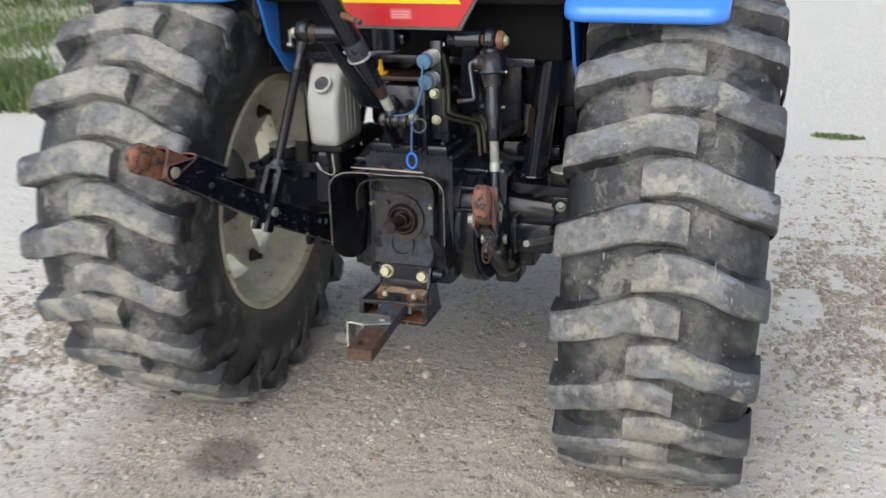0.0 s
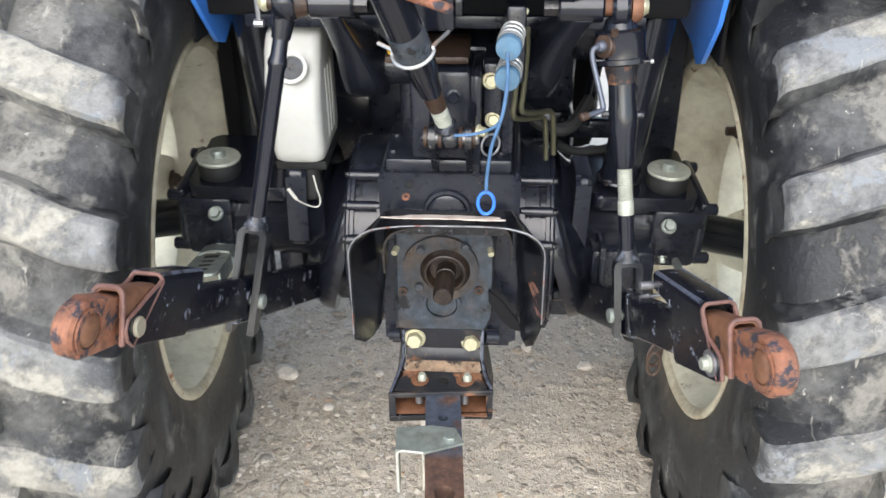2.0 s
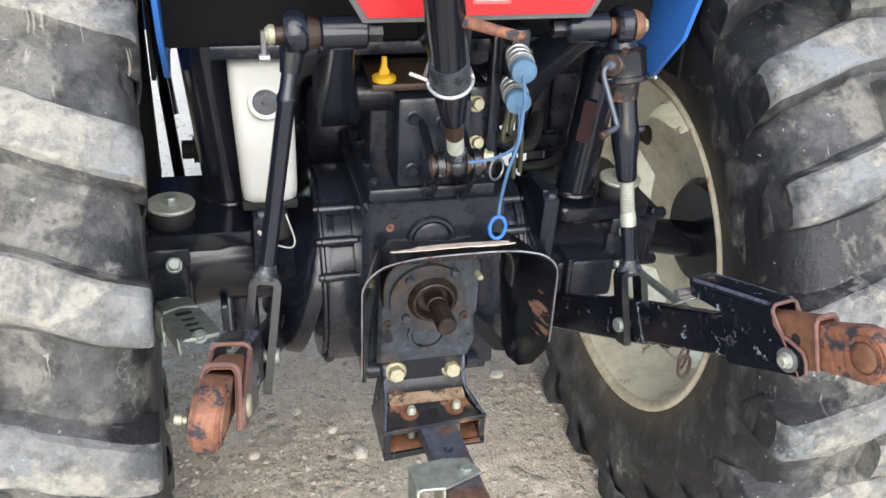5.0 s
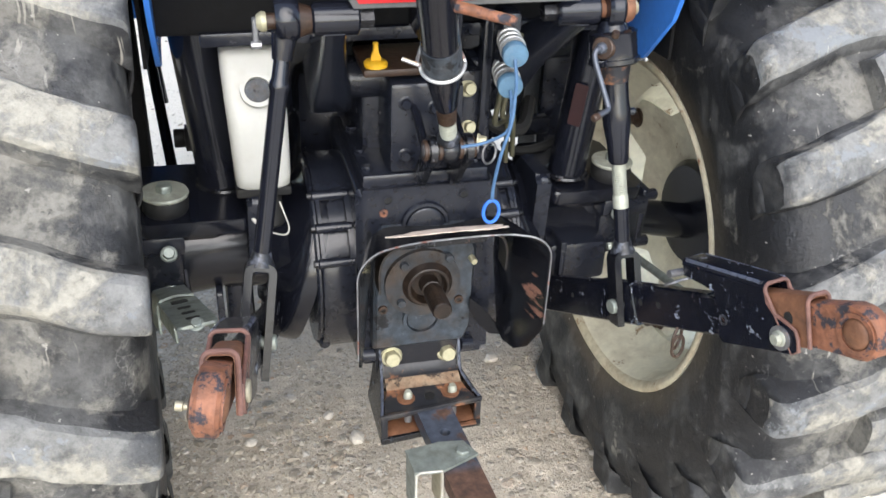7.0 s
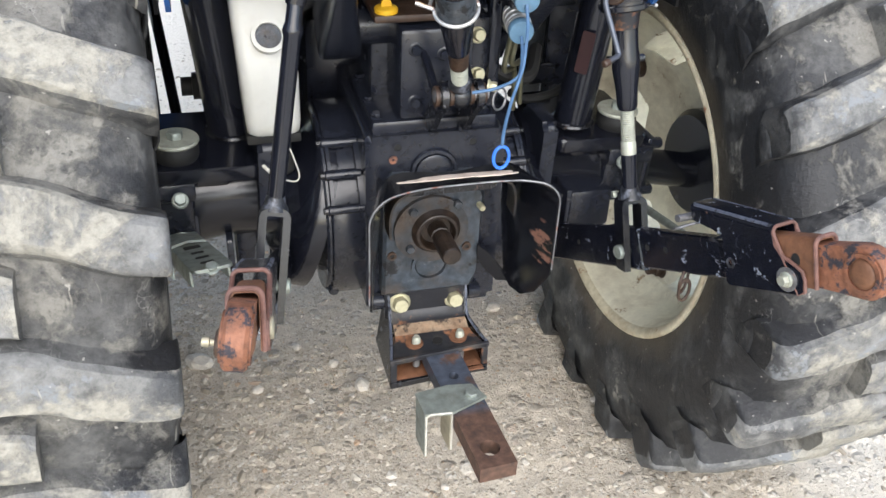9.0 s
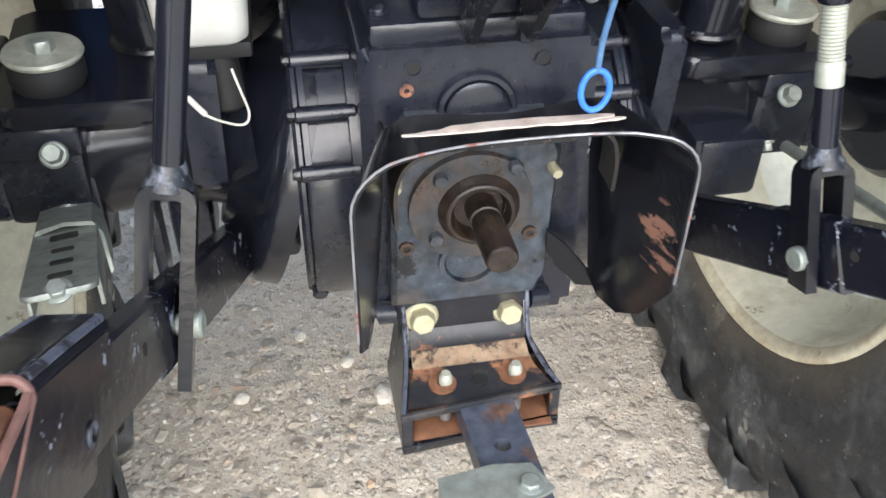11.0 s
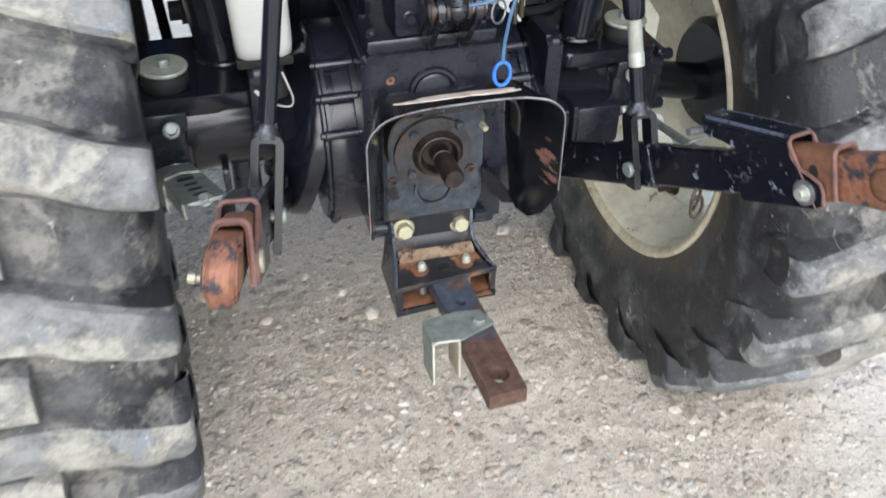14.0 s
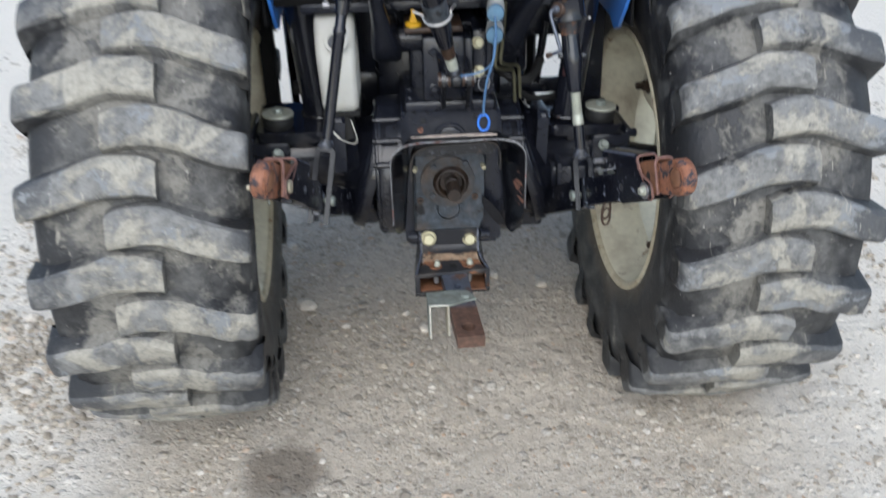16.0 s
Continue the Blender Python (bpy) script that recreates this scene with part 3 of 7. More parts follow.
ground = build_ground()
ICO = [(0, 0, 1), (0.894, 0, 0.447), (0.276, 0.851, 0.447), (-0.724, 0.526, 0.447), (-0.724, -0.526, 0.447), (0.276, -0.851, 0.447),
       (0.724, 0.526, -0.447), (-0.276, 0.851, -0.447), (-0.894, 0, -0.447), (-0.276, -0.851, -0.447), (0.724, -0.526, -0.447), (0, 0, -1)]
ICO_F = [(0, 1, 2), (0, 2, 3), (0, 3, 4), (0, 4, 5), (0, 5, 1), (1, 6, 2), (2, 7, 3), (3, 8, 4), (4, 9, 5), (5, 10, 1),
         (2, 6, 7), (3, 7, 8), (4, 8, 9), (5, 9, 10), (1, 10, 6), (11, 7, 6), (11, 8, 7), (11, 9, 8), (11, 10, 9), (11, 6, 10)]


def stone_points(rng, r, x, y, z):
    q = Euler((rng.uniform(0, 6), rng.uniform(0, 6), rng.uniform(0, 6))).to_matrix()
    sc = (rng.uniform(0.7, 1.3), rng.uniform(0.6, 1.1), rng.uniform(0.5, 0.85))
    turn = rng.uniform(0, 6)
    out = []
    for v in ICO:
        p = q @ Vector(v) * rng.uniform(0.8, 1.12)
        p = Vector((p.x * sc[0], p.y * sc[1], p.z * sc[2])) * r
        out.append((x + p.x * math.cos(turn) - p.y * math.sin(turn), y + p.x * math.sin(turn) + p.y * math.cos(turn), z + p.z))
    return out


def build_pebbles(count):
    rng = random.Random(4)
    verts, faces = [], []
    for _ in range(count):
        x, y = rng.uniform(-2.6, 2.4), rng.uniform(-0.9, 3.6)
        pick = rng.random()
        if pick < 0.22:
            x = rng.choice((-1, 1)) * rng.uniform(0.95, 1.9)
        elif pick < 0.62:
            x, y = rng.uniform(-0.75, 0.75), rng.uniform(-0.75, 1.1)
        elif pick < 0.72:
            x, y = rng.uniform(-1.3, 1.3), rng.uniform(-1.35, -0.3)
        if noise.noise((x * 2.6, y * 2.6, 7.0)) + 0.5 * noise.noise((x * 9, y * 9, 3.0)) < -0.12 + 0.3 * (rng.random() - 0.5):
            continue
        if math.hypot(x + 0.44, y + 0.28) < 0.13:
            continue
        edge = min(1.0, max(0.0, (abs(x) - 0.75) / 0.5))
        r = 0.0018 + 0.0030 * rng.random() + (0.012 + 0.006 * edge) * rng.random() ** 4.4 + 0.004 * edge * rng.random()
        base = len(verts)
        verts += stone_points(rng, r, x, y, ground_height(x, y) - r * rng.uniform(0.15, 0.6))
        faces += [tuple(base + i for i in f) for f in ICO_F]
    # banks of coarse loose stones beside the wheel tracks
    for count, cx, cy, wx, wy, side in ((5200, 1.30, 1.30, 0.20, 0.42, 1), (4200, -1.35, 0.20, 0.24, 0.38, -1)):
        for _ in range(count):
            x, y = rng.gauss(cx, wx), rng.gauss(cy, wy)
            if x * side < 0.98 or noise.noise((x * 6, y * 6, 1.0)) < -0.18:
                continue
            r = 0.004 + 0.011 * rng.random() ** 2
            base = len(verts)
            verts += stone_points(rng, r, x, y, ground_height(x, y) + r * 0.25)
            faces += [tuple(base + i for i in f) for f in ICO_F]
    me = bpy.data.meshes.new("gravel")
    me.from_pydata(verts, [], faces)
    me.materials.append(pebbles)
    return tagged(new("gravel", me), "loose grey and tan gravel scattered on the yard", "gravel", kind="stuff")


build_pebbles(62000)


def build_stone(x, y, r, seed):
    rng = random.Random(seed)
    me = bpy.data.meshes.new("stone")
    bm = B()
    bmesh.ops.create_icosphere(bm, subdivisions=2, radius=1.0)
    for v in bm.verts:
        d = 1 + 0.28 * noise.noise(v.co * 1.3 + Vector((seed, 0, 0))) + 0.08 * noise.noise(v.co * 4)
        v.co = Vector((v.co.x * r * d * rng.uniform(1.05, 1.1), v.co.y * r * d * 0.85, v.co.z * r * d * 0.62))
    bm.to_mesh(me)
    bm.free()
    me.materials.append(pebbles)
    ob = new("stone", me)
    ob.location = (x, y, ground_height(x, y) + r * 0.4)
    ob.rotation_euler = (0, 0, rng.uniform(0, 6))
    return tagged(ob, "pale rounded limestone lying on the gravel", "stone", group="loose stones")


for k, (sx, sy, sr) in enumerate(((-0.438, 0.48, 0.030), (-0.066, 0.33, 0.020), (-0.31, 0.36, 0.014), (-0.12, 0.42, 0.014), (-0.345, -0.253, 0.010),
                                  (0.18, 0.62, 0.016), (0.33, 0.55, 0.019), (-0.52, 0.9, 0.02), (1.25, 0.5, 0.022), (1.42, 0.9, 0.026), (1.33, 0.2, 0.018),
                                  (-1.2, 0.1, 0.02), (-1.32, 0.5, 0.024), (1.6, 0.55, 0.02), (-0.2, 0.5, 0.012), (0.05, -0.02, 0.009))):
    build_stone(sx, sy, sr, 10 + k)


def build_grass(name, count, spots, label, tall=1.0):
    rng = random.Random(9)
    verts, faces = [], []
    for _ in range(count):
        cx, cy, rx, ry = rng.choice(spots)
        a, d = rng.uniform(0, 6.283), math.sqrt(rng.random())
        x, y = cx + rx * d * math.cos(a), cy + ry * d * math.sin(a)
        if noise.noise((x * 1.5, y * 1.5, 0)) < -0.15:
            continue
        h, w = rng.uniform(0.05, 0.2) * tall, rng.uniform(0.004, 0.009)
        t, lean = rng.uniform(0, 6.283), rng.uniform(0.1, 0.7) * h
        ux, uy = math.cos(t) * w, math.sin(t) * w
        lx, ly = -math.sin(t) * lean, math.cos(t) * lean
        z = ground_height(x, y) - 0.004
        b = len(verts)
        verts += [(x - ux, y - uy, z), (x + ux, y + uy, z), (x + ux * 0.7 + lx * 0.4, y + uy * 0.7 + ly * 0.4, z + h * 0.6),
                  (x - ux * 0.7 + lx * 0.4, y - uy * 0.7 + ly * 0.4, z + h * 0.6), (x + lx, y + ly, z + h)]
        faces += [(b, b + 1, b + 2, b + 3), (b + 3, b + 2, b + 4)]
    me = bpy.data.meshes.new(name)
    me.from_pydata(verts, [], faces)
    me.materials.append(grass_mat)
    return tagged(new(name, me), label, "grass", kind="stuff")


build_grass("grass", 26000, ((-6.6, 6.2, 2.6, 2.6), (-5.0, 4.2, 1.0, 1.2), (-8.5, 9.0, 4.0, 3.0)), "green and dry roadside grass beyond the gravel")
build_grass("grass", 22000, ((3.3, 4.8, 0.8, 0.9), (4.3, 5.6, 1.4, 2.0), (5.5, 8.0, 2.5, 3.0)), "green grass verge at the edge of the gravel")
build_grass("grass", 500, ((1.33, 4.05, 0.16, 0.08),), "small flat weed growing in the gravel", 0.12)


def build_hedge(count):
    """Far bushes: many small leaves in uneven clumps."""
    rng = random.Random(21)
    clumps = [(rng.uniform(-14, -6.5), rng.uniform(8.5, 13.5), rng.uniform(0.5, 2.2), rng.uniform(0.5, 1.0)) for _ in range(40)]
    verts, faces = [], []
    for _ in range(count):
        cx, cy, cz, cr = rng.choice(clumps)
        d = Vector((rng.gauss(0, 1), rng.gauss(0, 1), rng.gauss(0, 1))).normalized() * cr * rng.uniform(0.6, 1.05)
        p = Vector((cx, cy, cz)) + d
        if p.z < 0.0:
            continue
        s, q = rng.uniform(0.03, 0.07), Euler((rng.uniform(0, 6), rng.uniform(0, 6), rng.uniform(0, 6))).to_matrix()
        b = len(verts)
        verts += [tuple(p + q @ Vector(c) * s) for c in ((-1, 0, 0), (0, -0.5, 0.1), (1, 0, 0), (0, 0.5, 0.1))]
        faces.append((b, b + 1, b + 2, b + 3))
    me = bpy.data.meshes.new("bushes")
    me.from_pydata(verts, [], faces)
    me.materials.append(grass_mat)
    return tagged(new("bushes", me), "dark green bushes beyond the grass", "bushes", kind="stuff")


build_hedge(26000)


# ---- the tractor, seen from behind ----
tractor = tagged(new("tractor"), "used blue farm tractor with muddy lugged tyres and raised hitch", "tractor")
HUB_Y, HUB_Z = 0.246, 0.590
LUGS = 20
PITCH = 360 / LUGS


def grow(r):
    """Radius of the full-size tyre from the basic profile."""
    return r + 0.041 * min(1.0, max(0.0, (r - 0.37) / 0.19))


def settle(p, rest):
    """A point of the tyre under load: pressed flat on the ground and bulging a little beside it. rest: height of the hub over the ground."""
    low = p.z + rest
    if low > 0.16:
        return p
    k = (0.16 - low) / 0.22
    p = V(p.x * (1 + 0.05 * k), p.y, p.z)
    if low < 0.0:
        p.z = -rest + 0.001 + 0.004 * math.exp(low * 30)
    return p


def tyre_body(rest):
    prof = [(-0.170, 0.335), (-0.193, 0.348), (-0.209, 0.362), (-0.223, 0.41), (-0.231, 0.46), (-0.225, 0.515), (-0.207, 0.545), (-0.17, 0.561), (-0.09, 0.570), (0, 0.573)]
    prof = prof + [(-x, r) for x, r in reversed(prof[:-1])]
    prof += [(0.15, 0.33), (-0.15, 0.33)]
    seg = 120
    bm = B()
    rings(bm, [[settle(V(x, -grow(r) * math.cos(t), grow(r) * math.sin(t)), rest) for x, r in prof] for t in (2 * math.pi * i / seg for i in range(seg))], closed=True)
    return bm


LUG_ROWS = [(-0.222, 0.470, 0.462, -4.6, 0.6, 1.0), (-0.231, 0.500, 0.480, -3.0, 1.5, 2.2), (-0.236, 0.528, 0.495, -1.6, 2.1, 2.9), (-0.237, 0.560, 0.505, -0.5, 2.6, 3.5), (-0.229, 0.588, 0.52, 0.0, 2.85, 4.2),
            (-0.180, 0.598, 0.55, 1.1, 3.0, 4.6), (-0.120, 0.604, 0.56, 2.9, 3.1, 4.8), (-0.075, 0.607, 0.563, 4.3, 3.2, 4.7), (-0.040, 0.609, 0.566, 4.9, 3.2, 4.5),
            (0.020, 0.609, 0.566, 4.7, 3.1, 4.3), (0.054, 0.607, 0.566, 3.9, 2.8, 4.2)]


def between_rows(rows, steps):
    """Rows of numbers joined by smooth curves, with steps pieces between two rows."""
    p = [tuple(2 * a - b for a, b in zip(rows[0], rows[1]))] + list(rows) + [tuple(2 * a - b for a, b in zip(rows[-1], rows[-2]))]
    out = []
    for k in range(1, len(p) - 2):
        for q in range(steps):
            t = q / steps
            out.append(tuple(0.5 * (2 * b + (c - a) * t + (2 * a - 5 * b + 4 * c - d) * t * t + (3 * b - a - 3 * c + d) * t ** 3) for a, b, c, d in zip(*p[k - 1:k + 3])))
    return out + [rows[-1]]


LUG_FINE = between_rows(LUG_ROWS, 3)


def lug_mesh(side, seed, turn=None, rest=0.6):
    """One tread bar: from the sidewall over the shoulder, up at a slant, then flat past the middle of the tread. turn: degrees, for a bar near the ground."""
    bm = B()
    loops = []
    for s, rt, rb, a, ht, hb in LUG_FINE:
        lp = []
        rt, rb = grow(rt), grow(rb)
        wear = 0.5 * noise.noise((s * 14, seed * 3.1, 0.0))
        for r, da in ((rb, -hb), (rt - 0.011, -ht - 0.45), (rt - 0.003, -ht + 0.05), (rt, -ht + 0.7), (rt + 0.001, 0.0), (rt, ht - 0.7), (rt - 0.003, ht - 0.05), (rt - 0.011, ht + 0.45), (rb, hb)):
            t = radians(a + da + wear + (turn or 0.0))
            jit = 0.0055 * noise.noise((s * 22, r * 22 + seed, da * 1.3)) + 0.0032 * noise.noise((s * 70, seed, da * 3.0))
            p = V(-side * s, -(r + jit) * math.cos(t), (r + jit) * math.sin(t))
            lp.append(settle(p, rest) if turn is not None else p)
        loops.append(lp)
    rings(bm, loops)
    # bare dark rubber on the flanks and the foot, caked mud on the worn top
    for k, f in enumerate(bm.faces):
        row, i = divmod(k, 9)
        f.material_index = 0 if 1 <= i <= 6 and 9 <= row < len(LUG_FINE) - 1 else 1
    return bm


def lug_part(bm, tyre):
    ob = part("lug", bm, lug_rubber, tyre, smooth=34)
    ob.data.materials.append(tyre_rubber)
    return ob


def build_wheel(at, inner_side, phase, rest, arms):
    """inner_side: -1 when the tractor's middle lies towards -x. phase: degrees of one inner bar. arms: degrees of one arm of the disc. The axle stands a little askew to the yard."""
    askew = (0, radians(1.0 if inner_side < 0 else 3.0), radians(2.8))
    tyre = part("tyre", tyre_body(rest), tyre_rubber, tractor, "worn black lugged tractor tyre caked with grey dry mud", 60)
    tyre.location, tyre.rotation_euler = at + V(0.0107 * inner_side, 0, 0), askew
    tyre.scale.x = 0.955
    for side in (-1, 1):
        kinds = [lug_part(lug_mesh(side, q + 10 * side), tyre) for q in range(3)]
        start = phase if side == inner_side else phase + PITCH / 2
        for k in range(LUGS):
            turn = (start + PITCH * k) % 360
            if 225 < turn < 315:
                ob = lug_part(lug_mesh(side, k, turn, rest), tyre)
                continue
            ob = kinds[k % 3] if kinds[k % 3].rotation_euler.x == 0 else new("lug", kinds[k % 3].data)
            ob.parent = tyre
            ob.rotation_euler = (radians(-turn - 0.001), 0, 0)
    # rim: flange, bead seat, well; seen from the tractor's middle
    d = inner_side
    prof = [(0.206, 0.340), (0.211, 0.347), (0.208, 0.356), (0.194, 0.360), (0.187, 0.348), (0.168, 0.336), (0.115, 0.330), (0.085, 0.298), (-0.085, 0.298), (-0.105, 0.330), (-0.16, 0.336), (-0.18, 0.37),
            (-0.18, 0.362), (-0.155, 0.325), (-0.10, 0.316), (-0.08, 0.286), (0.08, 0.286), (0.105, 0.317), (0.165, 0.324), (0.190, 0.333)]
    bm = B()
    seg = 72

    def spun(prof):
        return rings(B(), [[V(d * px, -r * math.cos(t), r * math.sin(t)) for px, r in prof] for t in (2 * math.pi * i / seg for i in range(seg))], closed=True)
    rim = part("rim", spun(prof), cream, tractor, "cream painted steel wheel rim with rusty edge", 50)
    rim.location, rim.rotation_euler = at, askew
    part("rim_edge", spun([(0.2000, 0.3352), (0.2070, 0.3385), (0.2128, 0.347), (0.2132, 0.352), (0.2095, 0.3577), (0.2075, 0.3555), (0.2095, 0.348), (0.2045, 0.3400)]), rim_rust, rim, "rust-speckled rim edge", 50)
    # dished disc with six arms reaching out to bolts on the rim
    disc = [(0.062, 0.285), (0.070, 0.288), (0.064, 0.268), (0.040, 0.235), (0.014, 0.19), (0.012, 0.13), (0.005, 0.06), (-0.004, 0.06), (0.002, 0.13), (0.004, 0.186), (0.028, 0.230), (0.052, 0.264)]

    def spread(t):
        near = abs((math.degrees(t) - arms + 30) % 60 - 30)
        w = min(1.0, max(0.0, (near - 8) / 13))
        return 1.0 - 0.43 * w * w * (3 - 2 * w)
    loops = []
    for t in (2 * math.pi * i / 180 for i in range(180)):
        k = spread(t)
        loop = []
        for px, r in disc:
            r = 0.13 + (r - 0.13) * k if r > 0.13 else r
            px = px * (1 - 1.1 * (1 - k)) if r > 0.13 else px
            loop.append(V(d * px, -r * math.cos(t), r * math.sin(t)))
        loops.append(loop)
    part("wheel_disc", rings(B(), loops, closed=True), cream, rim, "dished cream wheel disc with cut-away edge", 50)
    for k in range(6):
        t = radians(arms + 60 * k)
        rad = V(0, -math.cos(t), math.sin(t))
        tan = V(1, 0, 0).cross(rad)
        m = Matrix((V(1, 0, 0), tan, rad)).transposed()
        c = V(d * 0.050, 0, 0) + rad * 0.288
        part("rim_lug", block(B(), c, (0.022, 0.075, 0.050), 0.008, m, 3), cream, rim)
        bm = B()
        hexbolt(bm, V(d * 0.066, 0, 0) + rad * 0.268, V(d, 0, 0), 0.017, 0.018)
        rod(bm, V(d * 0.080, 0, 0) + rad * 0.268, V(d * 0.104, 0, 0) + rad * 0.268, 0.010, seg=14, bevel=0.002)
        part("bolt", bm, rust_brown, rim, "rusty wheel bolt")
    bm = B()
    turned(bm, (d * 0.012, 0, 0), (d * 0.05, 0, 0), [(0, 0.118), (0.6, 0.118), (1, 0.105)], 40)
    part("hub_flange", bm, black_cast, rim, "black cast hub flange")
    return tyre


HUB_RIGHT, HUB_LEFT = V(0.692, 0.261, 0.572), V(-0.691, 0.193, 0.632)
build_wheel(HUB_RIGHT, -1, 34.8, 0.576, 152)
build_wheel(HUB_LEFT, 1, 26.2, 0.630, 132)



# ---- rear axle and gearbox housing ----
# the axle stands a little askew to the yard
ASKEW = Matrix.Translation((-0.0105, 0.206, 0.654)) @ Euler((0, radians(2.0), radians(2.8))).to_matrix().to_4x4() @ Matrix.Translation((0, -0.20, -0.665))


def build_axle():
    bm = B()
    # centre casing: a tall cast box with a rounded upper edge
    slab(bm, rounded(-0.108, 0.46, 0.135, 0.818, 0.012), 0.30, Matrix.Translation((0, 0.18, 0)) @ Matrix.Rotation(radians(90), 4, "X"), 0.01)
    case = part("gearbox_housing", bm, black_cast, tractor, "oily black cast gearbox and differential housing")
    bm = B()
    block(bm, (0.012, 0.16, 0.829), (0.215, 0.25, 0.026), 0.006)
    part("top_cover", bm, black_cast, case)
    for x, y in ((-0.084, 0.060), (-0.034, 0.058), (0.100, 0.06), (-0.084, 0.125), (0.10, 0.15), (-0.085, 0.22)):
        bolt_part(case, (x, y, 0.841), (0, 0, 1), 0.0088, 0.008, black_cast)
    for x, z in ((-0.054, 0.797), (0.077, 0.797)):
        bm = washer(B(), (x, 0.029, z), (0, -1, 0), 0.0068, 0.0092, 0.004)
        part("threaded_boss", bm, black_cast, case)
        bm = rod(B(), (x, 0.031, z), (x, 0.0292, z), 0.0066, seg=16)
        part("bolt_hole", bm, rubber_dark, case)
    for x, z, mat in ((-0.061, 0.774, rust_mat), (-0.060, 0.742, black_cast)):
        bm = washer(B(), (x, 0.029, z), (0, -1, 0), 0.0030, 0.0072, 0.004, 18)
        part("plug", bm, mat, case)
    # half-round boss over the power take-off
    bm = B()
    turned(bm, (0.010, 0.042, 0.748), (0.010, 0.018, 0.748), [(0, 0.0415), (0.72, 0.0415), (0.80, 0.0400), (0.82, 0.0350), (0.62, 0.0345), (0.62, 0.0335), (0.90, 0.0325), (1, 0.0280)], 40)
    part("bearing_cover", bm, black_cast, case)
    # round side flanges: band with stud bosses and shallow pockets, then two stepped discs
    def arc_piece(xa, xb, r0, r1, a0, a1, cy, cz, steps=14):
        """A piece of ring round the axle; angles in degrees up from straight back."""
        rows = []
        for k in range(steps + 1):
            a = radians(a0 + (a1 - a0) * k / steps)
            rows.append([V(x, cy - q * math.cos(a), cz + q * math.sin(a)) for x, q in ((xa, r0), (xb, r0), (xb, r1 - 0.002), (xb + (xa - xb) * 0.06, r1), (xa + (xb - xa) * 0.06, r1), (xa, r1 - 0.002))])
        return rings(B(), rows)
    for sx, xin, xmid, xout, cy, cz in ((-1, -0.106, -0.166, -0.213, 0.20, 0.615), (1, 0.134, 0.190, 0.237, 0.215, 0.602)):
        def disc(xa, xb, r, b=0.004):
            h = abs(xb - xa)
            return turned(B(), (xa, cy, cz), (xb, cy, cz), [(0, r - b), (b / h, r), (1 - b / h, r), (1, r - b)], 72)
        part("flange_band", disc(xin, xmid, 0.170), black_cast, case)
        part("axle_flange", disc(xmid - sx * 0.002, xmid + sx * 0.010, 0.177), black_cast, case)
        neck = turned(B(), (xmid + sx * 0.006, cy, cz), (xout + sx * 0.030, cy + 0.004, cz + 0.020), [(0, 0.172), (0.32, 0.1715), (0.44, 0.167), (0.54, 0.156), (0.70, 0.134), (0.86, 0.116), (1, 0.106)], 72)
        part("flange_neck", neck, black_paint, case)
        part("band_foot", arc_piece(xin + sx * 0.001, xmid, 0.12, 0.1845, -80, 22, cy, cz, 24), black_cast, case)
        part("band_head", arc_piece(xin + sx * 0.001, xmid, 0.12, 0.1815, 63, 120, cy, cz, 18), black_cast, case)
        part("band_rim", arc_piece(xin, xin + sx * 0.012, 0.12, 0.1845, 20, 64, cy, cz, 14), black_cast, case)
        part("band_rim", arc_piece(xmid - sx * 0.007, xmid, 0.12, 0.179, 20, 64, cy, cz, 14), black_cast, case)
        for a in (22, 41.5, 61):
            at = V(0, cy - 0.178 * math.cos(radians(a)), cz + 0.178 * math.sin(radians(a)))
            bm = rod(B(), at + V(xin + sx * 0.002, 0, 0), at + V(xmid + sx * 0.006, 0, 0), 0.0092, seg=16, bevel=0.002)
            part("stud_boss", bm, black_cast, case)
            bolt_part(case, at + V(xmid + sx * 0.006, 0, 0), (sx, 0, 0), 0.0062, 0.008, black_worn, flange=False)
        bolt_part(case, (xmid - sx * 0.004, cy - 0.12, cz - 0.125), (0, -1, -0.3), 0.010, 0.016, black_cast)
        # webs hanging under the axle beside the arm
        for q, w in ((0.235, 0.035), (0.305, 0.05)):
            bm = block(B(), (sx * q, 0.20, 0.55), (w, 0.10, 0.13), 0.012)
            part("hanger", bm, black_cast, case)
    # trumpets and axle ends
    for sx in (-1, 1):
        bm = B()
        turned(bm, (sx * 0.205, 0.20, 0.665), (sx * 0.41, 0.21, 0.650), [(0, 0.125), (0.1, 0.108), (0.3, 0.094), (0.6, 0.088), (0.82, 0.092), (1, 0.094)], 36)
        tr = part("axle_trumpet", bm, black_paint, tractor, "smooth black axle trumpet")
        # upright lug cast on the trumpet, rounded at its top and foot
        fin = Matrix(((0, 0, 1, sx * (0.250 if sx > 0 else 0.262)), (1, 0, 0, 0), (0, 1, 0, 0), (0, 0, 0, 1)))
        part("lug_plate", slab(B(), rounded(0.083, 0.640, 0.19, 0.797, 0.014), 0.028 if sx > 0 else 0.036, fin, 0.008), black_cast, tr)
        bm = block(B(), (sx * 0.432, 0.19, 0.665), (0.092, 0.17, 0.125), 0.014)
        block(bm, (sx * 0.432, 0.118, 0.712), (0.096, 0.05, 0.036), 0.006)
        part("axle_end", bm, black_cast, tr)
        part("end_cap", block(B(), (sx * 0.479, 0.20, 0.676), (0.018, 0.19, 0.13), 0.007), black_cast, tr)
